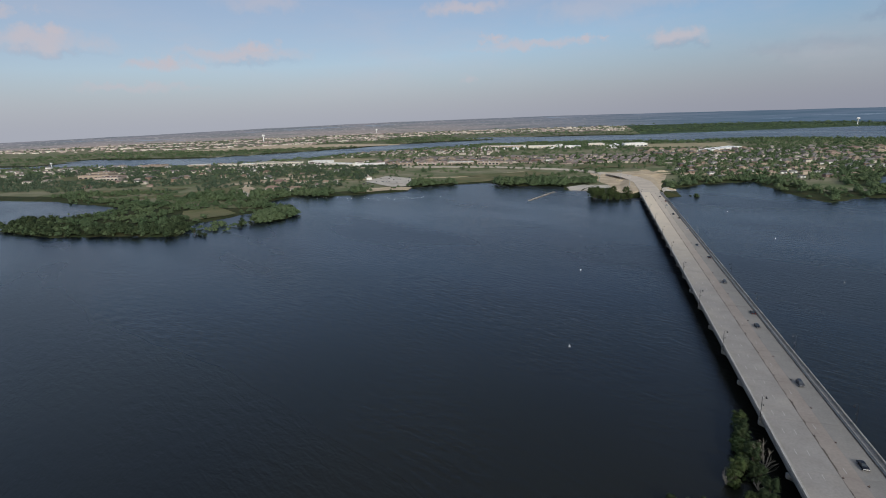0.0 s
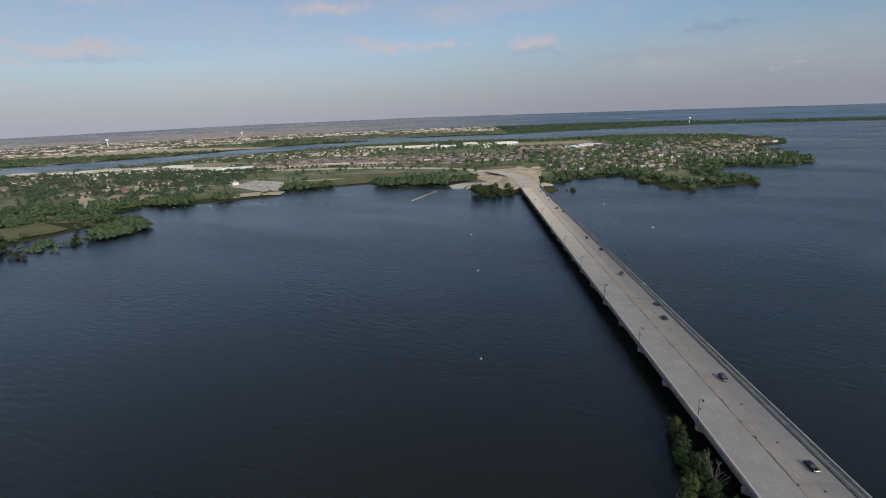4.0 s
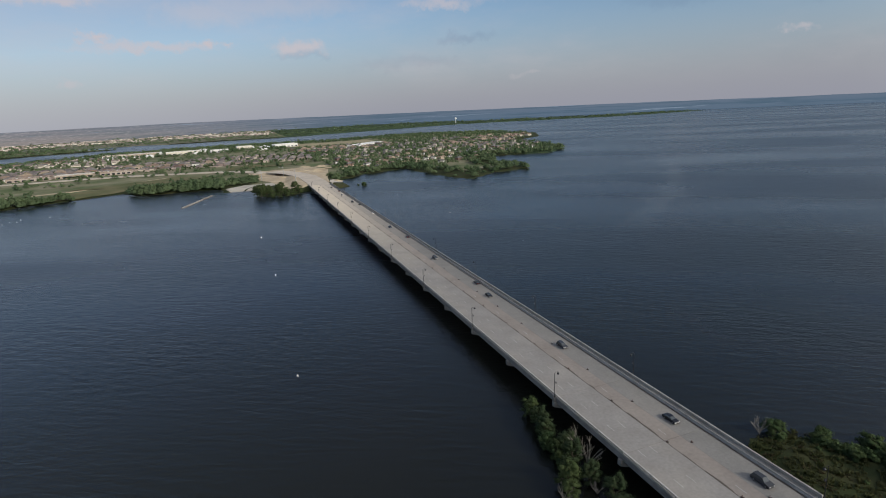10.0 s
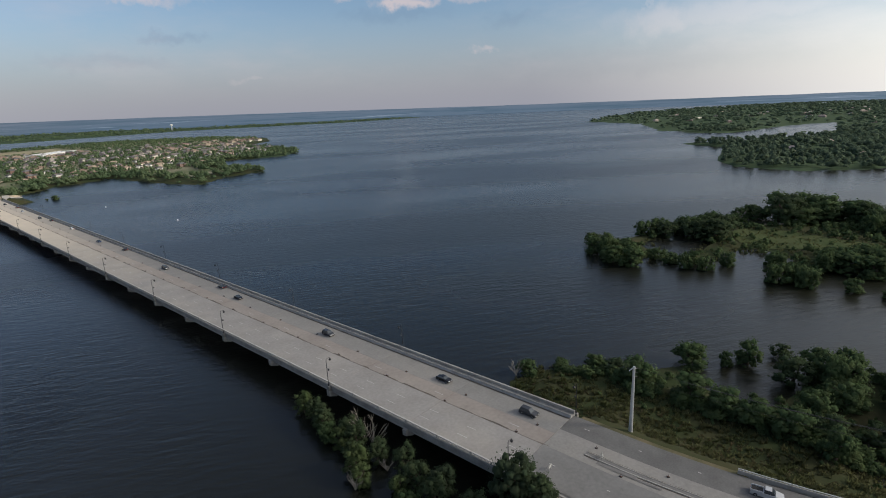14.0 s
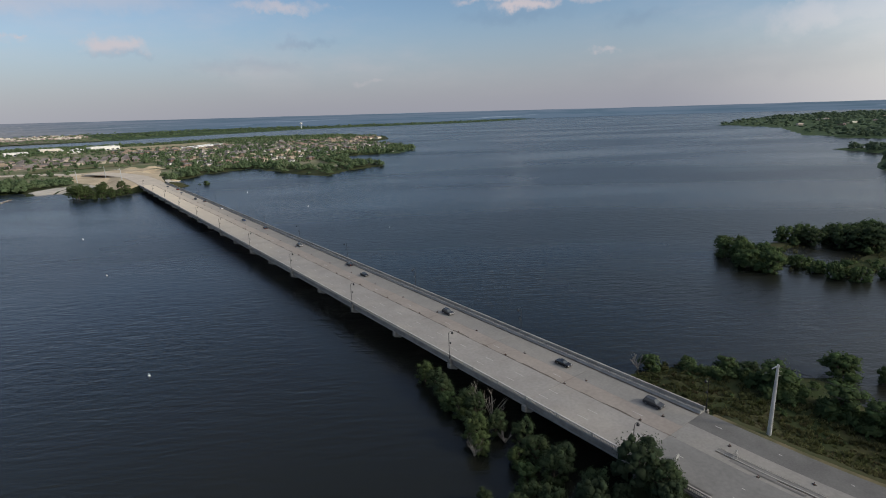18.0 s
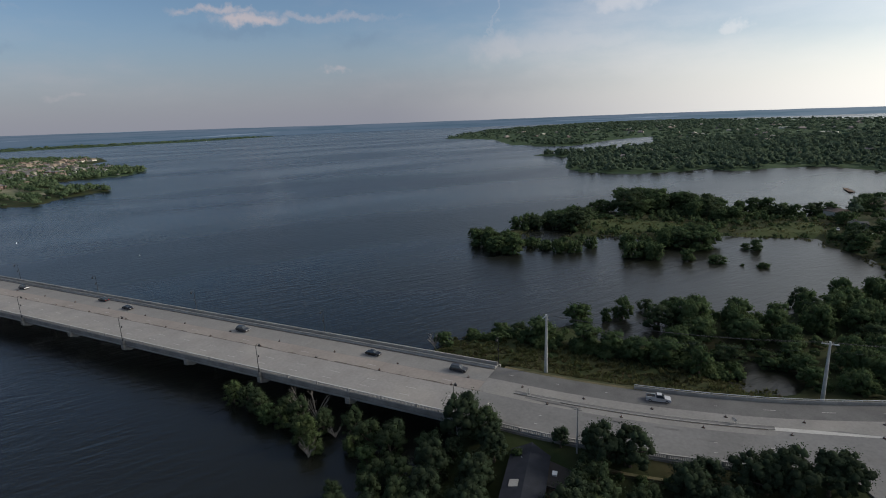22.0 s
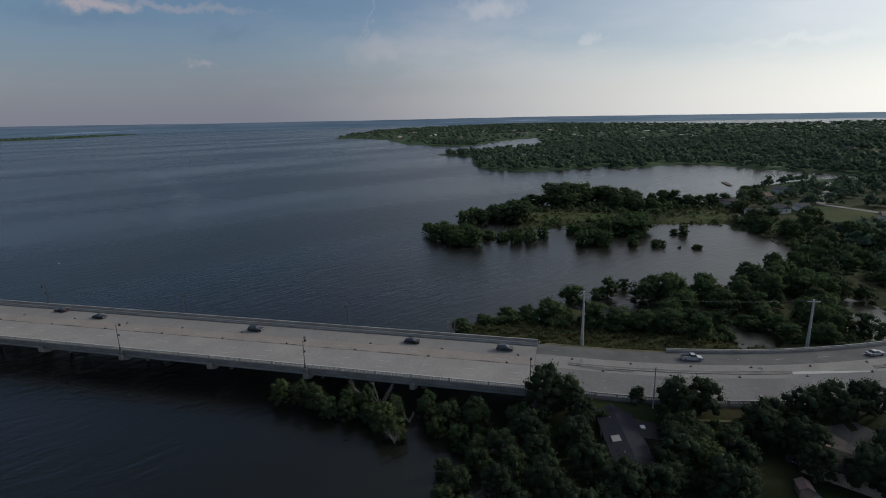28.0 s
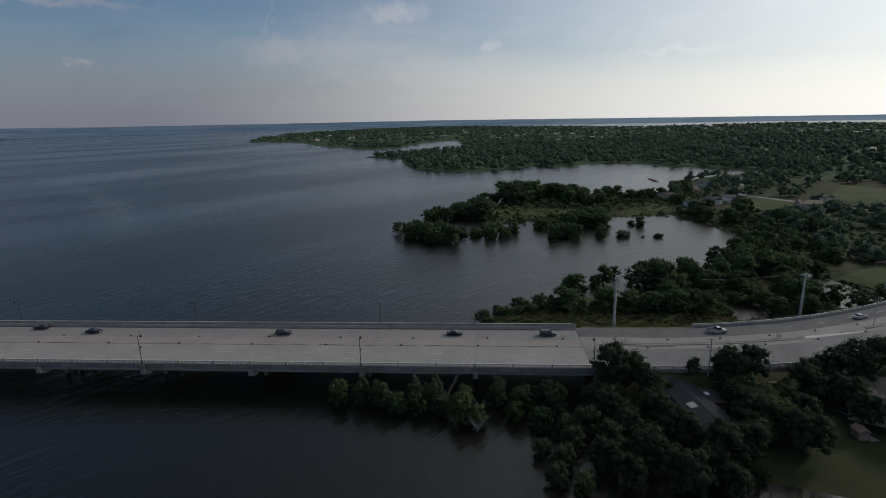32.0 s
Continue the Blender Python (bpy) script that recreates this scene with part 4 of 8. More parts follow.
    par = [(27.78, 0.0), (27.78, 0.95), (27.72, 0.97), (27.72, 1.12), (28.16, 1.12), (28.16, 0.97), (28.1, 0.95), (28.1, -0.9), (27.9, -0.9), (27.9, 0.0)]
    for name, prof, mat in (("traffic_barrier", bar, CONCRETE), ("parapet", par, CONCRETE)):
        me = Kit().profile(prof, [(0, 0.02, 1, 0, 0), (0, SPAN - 0.02, 1, 0, 0)]).make(name, mat).data
        bpy.data.objects.remove(bpy.data.objects[name])
        for s in range(NSPAN):
            shared(name, me, bridge, pose(0, SPAN * s, top))
    k = Kit().box(25.2, 25.72, 0, LENGTH, top + 0.002, top + 0.012)
    k.make("gutter", STAIN, bridge, "dark gutter line along the barrier")
    # lane dashes
    dash = Kit().box(-0.07, 0.07, 0, 3.0, 0.002, 0.008).make("lane_dash", PAINT)
    me = dash.data
    bpy.data.objects.remove(dash)
    for x in (4.2, 7.9):
        for i in range(52):
            shared("lane_dash", me, bridge, pose(x, 3 + i * 12.2, top))
    for x in (15.2,):
        for i in range(26):
            shared("lane_dash", me, bridge, pose(x, 8 + i * 24.4, top))
    k = Kit().box(0.75, 0.87, 0, LENGTH, top + 0.002, top + 0.007)
    k.make("edge_line", PAINT, bridge)
    # tar stains beside the joint
    r = random.Random(4)
    k = Kit()
    for i in range(64):
        y, w = i * 10 + r.uniform(-3, 3), r.uniform(2.5, 9)
        if y + w > LENGTH:
            continue
        x0 = 12.98
        pts = [(x0, y), (x0 + r.uniform(0.1, 0.3), y + w * 0.04), (x0 + r.uniform(0.15, 0.5), y + w * 0.45), (x0 + r.uniform(0.1, 0.4), y + w * 0.95), (x0, y + w)]
        k.add([(px, py, top + 0.006) for px, py in pts], [(0, 1, 2, 3, 4)])
    ob = k.make("tar_stain", STAIN, bridge, "dark stains beside the joint")
    ob["kind"] = "stuff"


build_bridge()


# ======== causeway, road and approaches ========
def strip(name, u0, u1, y0, y1, lift, mat, label, category, step=4.0, kind="structure", thick=0.25):
    """A road strip between offsets u0 and u1 from the bent centre line."""
    ys = np.linspace(y0, y1, max(2, int(abs(y1 - y0) / step) + 1))
    k = Kit()
    rows = []
    for y in ys:
        rows.append((float(road_shift(y)), float(y), float(road_level(y)) + lift))
    vs, fs = [], []
    for x, y, z in rows:
        vs += [(x + u0, y, z), (x + u1, y, z), (x + u1, y, z - thick), (x + u0, y, z - thick)]
    for i in range(len(rows) - 1):
        o = i * 4
        fs += [(o + t, o + (t + 1) % 4, o + 4 + (t + 1) % 4, o + 4 + t) for t in range(4)]
    fs += [(3, 2, 1, 0), tuple(len(vs) - 4 + t for t in range(4))]
    if y1 < y0:
        fs = [tuple(reversed(f)) for f in fs]
    return tagged(k.add(vs, fs).make(name, mat), label, category, kind=kind)


strip("road_left_lanes", -0.4, 12.8, -0.05, -420, 0.0, ROAD, "new pale concrete lanes of the causeway road", "road")
strip("road_median_lane", 12.8, 20.4, -0.05, -420, -0.004, DECK_OLD, "dusty concrete lane of the causeway road", "road")
strip("road_right_lanes", 20.4, 27.4, -0.05, -420, 0.0, ASPHALT, "dark worn asphalt lanes of the causeway road", "road")


strip("road_verge", 27.4, 28.6, -2.0, -38, -0.07, VERGE, "dry tan verge between the lanes and the grass", "verge")


def build_road_edges():
    # balustrade goes on along the causeway's left edge
    wall = thing("causeway_balustrade", "pale concrete balustrade along the causeway edge", "balustrade")
    L = 5.0
    for i in range(12):
        y = -0.3 - L * i
        y2 = y - L
        x, x2 = float(road_shift(y)), float(road_shift(y2))
        z = float(road_level(y))
        a = math.atan2(x2 - x, y - y2)
        k = Kit()
        k.box(-0.42, -0.06, 0, L, 0, 0.25, 0.02)
        k.box(-0.42, -0.06, 0, L, 0.86, 1.06, 0.03)
        k.box(-0.46, -0.02, 0, 0.5, 0.25, 1.12, 0.03)
        for j in range(11):
            yy = 0.7 + 0.4 * j
            k.box(-0.33, -0.15, yy - 0.085, yy + 0.085, 0.25, 0.86)
        ob = k.make("balustrade_panel", CONCRETE, wall)
        ob.matrix_basis = Matrix.Translation((x, y, z)) @ Matrix.Rotation(math.pi + a, 4, "Z") @ Matrix.Translation((0.48, 0, 0))
    # retaining wall under it
    k = Kit()
    rows = [(float(road_shift(y)), y, 1, 0, float(road_level(y))) for y in np.linspace(-0.2, -60, 16)]
    k.profile([(-0.5, 0.02), (-0.5, -4.5), (-0.8, -4.5), (-0.8, 0.02)], rows)
    k.make("retaining_wall", FASCIA, wall, "plain concrete retaining wall")
    # traffic barrier on the right, from the second stretch
    gr = thing("causeway_barrier", "concrete barrier with a steel rail along the road bend", "barrier")
    ys = np.linspace(-36, -300, 45)
    rows = [(float(road_shift(y)) + 27.9, float(y), 1, 0, float(road_level(y))) for y in ys]
    Kit().profile([(0, -0.3), (0.0, 0.6), (0.08, 0.75), (0.3, 0.75), (0.36, 0.6), (0.36, -0.3)], rows).make("barrier_wall", CONCRETE, gr)
    Kit().profile([(0.1, 1.0), (0.1, 1.14), (0.26, 1.14), (0.26, 1.0)], rows).make("top_rail", STEEL, gr)
    for y in np.arange(-37, -300, -4.0):
        x, z = float(road_shift(y)) + 28.08, float(road_level(y))
        Kit().box(x - 0.06, x + 0.06, y - 0.08, y + 0.08, z + 0.74, z + 1.02).make("rail_post", STEEL, gr)
    # kerbed median with gravel in it
    med = thing("road_median", "narrow kerbed traffic median with dark gravel fill", "median")
    for y0, y1 in ((-9, -66), (-88, -300)):
        ys = np.linspace(y0, y1, max(6, int((y0 - y1) / 4)))
        rows = []
        for i, y in enumerate(ys):
            rows.append((float(road_shift(y)) + 15.2, float(y), 1, 0, float(road_level(y))))
        Kit().profile([(0, 0.0), (0, 0.16), (0.25, 0.16), (0.25, 0.0)], rows).make("kerb", CONCRETE, med)
        Kit().profile([(1.25, 0.0), (1.25, 0.16), (1.45, 0.16), (1.45, 0.0)], rows).make("kerb", CONCRETE, med)
        Kit().profile([(0.25, 0.0), (0.25, 0.10), (1.25, 0.10), (1.25, 0.0)], rows).make("median_fill", PATCH, med)
        # dark strip along the outer foot of each kerb
        for u in (-0.3, 1.45):
            Kit().profile([(u, 0.0), (u, 0.012), (u + 0.3, 0.012), (u + 0.3, 0.0)], rows).make("gutter_dirt", STAIN, med, "dark dirt along the kerb")
    # lane lines
    lines = thing("road_markings", "white lane markings on the causeway road", "road marking", kind="structure")
    for u in (4.2, 7.9, 23.9):
        for i in range(24):
            y = -3 - i * 12.2
            x = float(road_shift(y - 1.5)) + u
            a = math.degrees(math.atan2(float(road_shift(y - 3) - road_shift(y)), 3.0))
            ob = Kit().box(-0.07, 0.07, -3.0, 0, 0.004, 0.01).make("lane_dash", PAINT, lines)
            ob.matrix_basis = Matrix.Translation((float(road_shift(y)) + u, y, float(road_level(y - 3)))) @ pose(0, 0, 0, 0, 0, a)


build_road_edges()


def flat_patch(name, pts, lift, mat, label, category, level=None, thick=0.12, sub=1):
    """A ground-hugging paved or bare patch with an outline of pts; level: a fixed height, else it follows the ground."""
    bm = bmesh.new()
    vs = [bm.verts.new((x, y, 0)) for x, y in pts]
    f = bm.faces.new(vs)
    if f.normal.z < 0 or bm.faces[:][0].calc_area() < 0:
        f.normal_flip()
    bmesh.ops.triangulate(bm, faces=bm.faces[:])
    for _ in range(sub):
        bmesh.ops.subdivide_edges(bm, edges=bm.edges[:], cuts=2, use_grid_fill=True)
        bmesh.ops.triangulate(bm, faces=bm.faces[:])
    xy = np.array([(v.co.x, v.co.y) for v in bm.verts])
    z = np.full(len(xy), level) if level is not None else ground_z(xy[:, 0], xy[:, 1])
    if level is None and (xy[:, 1].mean() > 1000 or xy[:, 0].mean() < -200):
        lift += 0.8       # clear of the coarser far ground
    for v, h in zip(bm.verts, z):
        v.co.z = h + lift
    bmesh.ops.recalc_face_normals(bm, faces=bm.faces[:])
    if sum(fc.normal.z for fc in bm.faces) < 0:
        bmesh.ops.reverse_faces(bm, faces=bm.faces[:])
    me = bpy.data.meshes.new(name)
    bm.to_mesh(me)
    bm.free()
    me.materials.append(mat)
    return tagged(new(name, me), label, category, kind="structure")


# ======== lamps, poles, wires ========
def street_lamp():
    e = thing("street_lamp", "black double-lantern street lamp on the bridge edge", "street lamp", "lamps along the bridge")
    Kit().tube([(0, 0, 0), (0, 0, 0.15), (0, 0, 0.5), (0, 0, 0.95)], [0.26, 0.26, 0.17, 0.11], 10).make("base", BLACK, e)
    Kit().tube([(0, 0, 0.9), (0, 0, 8.0)], [0.1, 0.075], 8).make("pole", BLACK, e)
    Kit().tube([(0, 0, 7.9), (0.25, 0, 8.25), (0.9, 0, 8.3), (1.3, 0, 8.15)], [0.06, 0.055, 0.05, 0.05], 6).make("arm", BLACK, e)
    Kit().tube([(1.3, 0, 8.2), (1.3, 0, 8.0), (1.3, 0, 7.75), (1.3, 0, 7.4), (1.3, 0, 7.3)], [0.06, 0.12, 0.36, 0.3, 0.1], 10).make("lantern", BLACK, e)
    Kit().tube([(0, 0, 5.0), (0.35, 0, 5.15), (0.55, 0, 5.0)], [0.05, 0.04, 0.04], 6).make("lower_arm", BLACK, e)
    Kit().tube([(0.55, 0, 5.05), (0.55, 0, 4.9), (0.55, 0, 4.65), (0.55, 0, 4.4)], [0.05, 0.16, 0.26, 0.1], 10).make("lower_lantern", BLACK, e)
    return e


lamp = street_lamp()
lamp.matrix_basis = pose(-0.95, 0, DECK + 0.25)
for i in range(1, 11):
    copy_thing(lamp, pose(-0.95, SPAN * 2 * i, DECK + 0.25))
for i in range(0, 11):
    copy_thing(lamp, pose(28.5, SPAN * 2 * i, DECK + 0.25, 0, 0, 180))


def power_pole(x, y, h, arm, label):
    e = thing("power_pole", label, "utility pole", "power poles along the road", at=(x, y, gz(x, y)))
    Kit().tube([(0, 0, -0.3), (0, 0, h * 0.5), (0, 0, h)], [0.48, 0.38, 0.26], 12).make("mast", STEEL, e)
    if arm:
        Kit().box(-0.12, 0.12, -1.8, 1.8, h - 0.75, h - 0.5, 0.03).make("crossarm", STEEL, e)
        for dy in (-1.6, -0.6, 0.6, 1.6):
            Kit().tube([(0, dy, h - 0.5), (0, dy, h - 0.35), (0, dy, h - 0.15)], [0.06, 0.1, 0.05], 8).make("insulator", CONCRETE, e)
    else:
        Kit().tube([(0, 0, h - 0.2), (-0.5, 0.4, h - 0.55), (-0.9, 0.8, h - 1.0)], [0.16, 0.14, 0.12], 8).make("dead_end_arm", STEEL, e)
        for dz in (0.4, 1.4, 2.4):
            Kit().tube([(0, 0, h - dz), (0.5, -0.6, h - dz - 0.1)], [0.07, 0.05], 6).make("insulator", CONCRETE, e)
    return e


POLES = [(31.2, -12.8, 17.0, False), (47.6, -78.5, 15.8, True), (63, -116, 15.5, True), (92, -168, 15.5, True), (130, -230, 15.5, True)]
tops = []
for x, y, h, arm in POLES:
    power_pole(x, y, h, arm, "tall galvanised steel power pole" + (" with a crossarm and wires" if arm else " at the end of the power line"))
    tops.append(Vector((x, y, gz(x, y) + h)))
wires = thing("power_line", "thin overhead wires sagging between the poles", "power line")
for a, b in zip(tops[:-1], tops[1:]):
    for off, dz in ((-1.6, -0.15), (-0.6, -0.15), (0.6, -0.15), (1.6, -0.15), (0.0, -2.6)):
        pts = []
        for i in range(13):
            t = i / 12
            p = a.lerp(b, t) + Vector((0, off, dz - 4 * 1.6 * t * (1 - t)))
            pts.append(p)
        Kit().tube(pts, [0.022] * 13, 4).make("wire", BLACK, wires)


def timber_pole(x, y, h, mat=None):
    e = thing("utility_pole", "plain pale concrete utility pole" if mat else "weathered brown timber utility pole", "utility pole", at=(x, y, gz(x, y)))
    Kit().tube([(0, 0, -0.3), (0, 0, h)], [0.2, 0.13], 10).make("mast", mat or WOOD, e)
    Kit().box(-0.06, 0.06, -0.9, 0.9, h - 0.6, h - 0.45, 0.02).make("crossarm", mat or WOOD, e)
    return e


# ======== trees ========
DOME = np.array([(math.cos(a) * q, math.sin(a) * q, z) for q, z, o in ((0.92, -0.35, 0.0), (0.86, 0.5, 0.63)) for a in np.arange(5) * 1.2566 + o] + [(0, 0, 1.0)])
DOME_F = np.array([(i, (i + 1) % 5, 5 + i) for i in range(5)] + [((i + 1) % 5, 5 + (i + 1) % 5, 5 + i) for i in range(5)] + [(5 + i, 5 + (i + 1) % 5, 10) for i in range(5)])


def clumps(g, cs, rs, leaves, leaf, jitter=0.45, reach=(0.55, 1.2), soft=0.35):
    """Leaf clumps on rounded lobes; each takes its shading from the lobe it grows on. Gives points, quads, lump triangles, normals."""
    lobes = len(cs)
    mid = np.array([0, 0, cs[:, 2].mean() * 0.6])
    pick = g.choice(lobes, leaves, p=rs ** 2 / (rs ** 2).sum())
    d = g.normal(size=(leaves, 3))
    d /= np.linalg.norm(d, axis=1)[:, None]
    d[:, 2] = np.where(d[:, 2] < -0.25, -d[:, 2] * 0.7, d[:, 2])
    p = cs[pick] + d * (rs[pick] * g.uniform(*reach, leaves))[:, None] * np.array([1, 1, 0.9])
    nrm = d + jitter * g.normal(size=(leaves, 3))
    nrm /= np.linalg.norm(nrm, axis=1)[:, None]
    t = np.cross(nrm, g.normal(size=(leaves, 3)))
    t /= np.linalg.norm(t, axis=1)[:, None] + 1e-9
    b = np.cross(nrm, t)
    s = leaf * g.uniform(0.55, 1.35, leaves)[:, None]
    v = np.stack([p - t * s - b * s * 0.6, p + t * s * 0.3 - b * s, p + t * s + b * s * 0.5, p - t * s * 0.4 + b * s], 1).reshape(-1, 3)
    out = p - mid
    out /= np.linalg.norm(out, axis=1)[:, None] + 1e-9
    vn = nrm * 0.45 + d * 0.2 + out * (soft + 0.35)
    hv = cs[:, None, :] + DOME[None] * rs[:, None, None] * 0.66 * g.uniform(0.7, 1.2, (lobes, 11, 1))
    hd = DOME[None] + 0 * hv + (cs[:, None, :] - mid) * soft * 0.5 / (rs[:, None, None] * 2)
    f = np.arange(leaves * 4).reshape(-1, 4)
    hf = (DOME_F[None] + (np.arange(lobes) * 11)[:, None, None]).reshape(-1, 3) + len(v)
    nn = np.concatenate([np.repeat(vn, 4, axis=0), hd.reshape(-1, 3)])
    nn /= np.linalg.norm(nn, axis=1)[:, None] + 1e-9
    return np.concatenate([v, hv.reshape(-1, 3)]), f, hf, nn


def crown_mesh(name, seed, r, h, lobes, leaves, leaf, mat, droop=0.0, low=0.25):
    """A crown of small leaf clumps spread over uneven lobes, with gaps between them."""
    g = np.random.RandomState(seed)
    cs, rs = [], []
    for i in range(int(lobes * 1.35)):
        a, q = g.rand() * 6.283, g.rand() ** 0.55
        zz = low + (1 - low) * g.rand() ** 0.85
        w = r * 0.78 * q * math.sqrt(max(0.1, 1 - ((zz - 0.48) / 0.62) ** 2))
        cs.append((w * math.cos(a), w * math.sin(a), h * (low + (zz - low) * 0.86)))
        rs.append(r * g.uniform(0.17, 0.31))
    cs, rs = np.array(cs), np.array(rs)
    v, f, hf, nn = clumps(g, cs, rs, int(leaves * 1.1), leaf * 0.7, 0.6, (0.55, 1.35))
    if droop:
        v[:, 2] -= droop * np.hypot(v[:, 0], v[:, 1]) ** 2 / r * 0.8
    v[:, 2] = np.maximum(v[:, 2], 0.12)
    me = bpy.data.meshes.new(name)
    me.from_pydata(v.tolist(), [], f.tolist() + hf.tolist())
    me.materials.append(mat)
    me.polygons.foreach_set("use_smooth", [True] * len(me.polygons))
    me.normals_split_custom_set_from_vertices(nn.tolist())
    return me, cs


def trunk_mesh(name, seed, cs, r0, mat, low=0.0):
    g = random.Random(seed)
    k = Kit()
    top = max(c[2] for c in cs)
    fork = Vector((g.uniform(-0.3, 0.3), g.uniform(-0.3, 0.3), top * 0.34))
    k.tube([(0, 0, -0.4), (0.05, 0, 0.4), fork * 0.6, fork], [r0 * 1.4, r0, r0 * 0.85, r0 * 0.75], 8)
    for c in list(cs)[:7]:
        c = Vector(c)
        mid = fork.lerp(c, 0.5) + Vector((g.uniform(-0.4, 0.4), g.uniform(-0.4, 0.4), 0.3))
        k.tube([fork, mid, c], [r0 * 0.55, r0 * 0.33, r0 * 0.1], 6)
    me = k.make(name, mat).data
    bpy.data.objects.remove(bpy.data.objects[name])
    return me


TREES = {}
for key, (seed, r, h, lobes, leaves, leaf, mat, droop, low) in ({
        "oak": (1, 5.2, 9.5, 52, 2150, 0.188, LEAF_DARK, 0.0, 0.2), "oak2": (2, 4.4, 8.6, 46, 1900, 0.183, LEAF_DARK, 0.0, 0.2),
        "ash": (3, 3.6, 9.8, 44, 1900, 0.178, LEAF, 0.0, 0.16), "elm": (4, 4.0, 8.2, 44, 1900, 0.183, LEAF, 0.0, 0.14),
        "willow": (5, 3.4, 8.0, 40, 2000, 0.15, LEAF_LIGHT, 0.12, 0.12), "willow2": (6, 3.0, 6.6, 34, 1900, 0.15, LEAF_LIGHT, 0.14, 0.1),
        "bush": (7, 2.2, 2.6, 26, 800, 0.16, LEAF_LAKE, 0.0, -0.1), "bush2": (8, 2.6, 3.2, 26, 800, 0.16, LEAF_LIGHT, 0.03, -0.1),
        "red": (9, 3.0, 5.0, 26, 2000, 0.18, LEAF_RED, 0.0, 0.2)} | {
        "lake": (21, 4.2, 7.0, 40, 1150, 0.235, LEAF_LAKE, 0.05, 0.03), "lake2": (22, 3.6, 6.4, 36, 1050, 0.225, LEAF, 0.0, 0.03),
        "lake3": (23, 4.8, 5.8, 44, 1200, 0.245, LEAF_LAKE, 0.06, 0.02), "lake4": (24, 3.2, 7.8, 30, 1400, 0.26, LEAF, 0.0, 0.1)}).items():
    crown, cs = crown_mesh("crown", seed, r, h, lobes, leaves, leaf, mat, droop, low)
    TREES[key] = (crown, trunk_mesh("trunk", seed, cs, 0.12 + r * 0.055, BARK))
WORDS = {"oak": "broad dark-green oak", "oak2": "dark-green oak with an uneven crown", "ash": "tall ragged mid-green tree",
         "elm": "mid-green spreading tree", "willow": "pale green drooping willow", "willow2": "small pale green willow",
         "lake": "green lakeside tree", "lake2": "dark green lakeside tree", "lake3": "wide low green tree",
         "lake4": "tall narrow dark green tree", "bush": "low green shoreline shrub", "bush2": "pale green shoreline shrub", "red": "dark red-leaved ornamental tree"}


def tree(kind, x, y, size=1.0, where="", z=None, turn=None, tall=1.0):
    e = thing("bush" if kind.startswith("bush") else "tree", WORDS[kind] + (" " + where if where else ""), "bush" if kind.startswith("bush") else "tree", "trees by the water")
    g = gz(x, y) if z is None else z
    if turn is None:
        turn = (x * 37.1 + y * 91.7) % 360
    e.matrix_basis = Matrix.Translation((x, y, max(g, -0.6) - 0.1)) @ Matrix.Rotation(radians(turn), 4, "Z") @ Matrix.Diagonal((size, size, size * tall, 1))
    c, t = TREES[kind]
    shared("crown", c, e)
    shared("trunk", t, e)
    return e


def dead_tree(x, y, h, seed):
    e = thing("dead_tree", "leafless bleached tree standing in the water", "tree", at=(x, y, -0.4))
    g = random.Random(seed)
    k = Kit()
    for i in range(9):
        a, l = g.uniform(0, 6.28), g.uniform(0.5, 1.0)
        p0 = Vector((0, 0, h * g.uniform(0.0, 0.25)))
        p1 = p0 + Vector((math.cos(a) * h * 0.18, math.sin(a) * h * 0.18, h * 0.35 * l))
        p2 = p1 + Vector((math.cos(a) * h * 0.22, math.sin(a) * h * 0.22, h * 0.4 * l))
        k.tube([p0, p1, p2], [0.14, 0.08, 0.03], 6)
        for j in range(3):
            q = p1.lerp(p2, g.uniform(0.1, 0.8))
            b = a + g.uniform(-1.2, 1.2)
            k.tube([q, q + Vector((math.cos(b) * h * 0.15, math.sin(b) * h * 0.15, h * 0.16))], [0.05, 0.015], 5)
    k.tube([(0, 0, -0.3), (0.1, 0, h * 0.4)], [0.22, 0.13], 8)
    k.make("bare_crown", DEADWOOD, e)
    return e


# trees in the flooded margin west of the bridge
for kind, x, y, s in (("willow", -6.5, 66, 0.85), ("ash", -7, 60, 0.75), ("elm", -8, 55, 0.85), ("lake", -10, 50, 0.75), ("willow2", -10, 45, 0.9), ("elm", -6.5, 46, 0.8), ("ash", -8, 41, 0.8), ("lake2", -11, 39, 0.8),
                      ("willow", -14, 34, 0.95), ("willow2", -16, 30, 0.9), ("elm", -8, 33, 0.75), ("ash", -7, 25, 0.8), ("elm", -9, 19, 0.85), ("willow2", -13, 21, 0.8), ("oak2", -7, 13, 0.85), ("ash", -12, 11, 0.9), ("lake", -16, 15, 0.8)):
    tree(kind, x, y, s * 1.15, "in the flood")
dead_tree(-4, 43, 9.0, 3)
dead_tree(-5, 38, 8.5, 13)
dead_tree(-18, 30, 5.0, 5)
dead_tree(-9, 29, 4.0, 8)
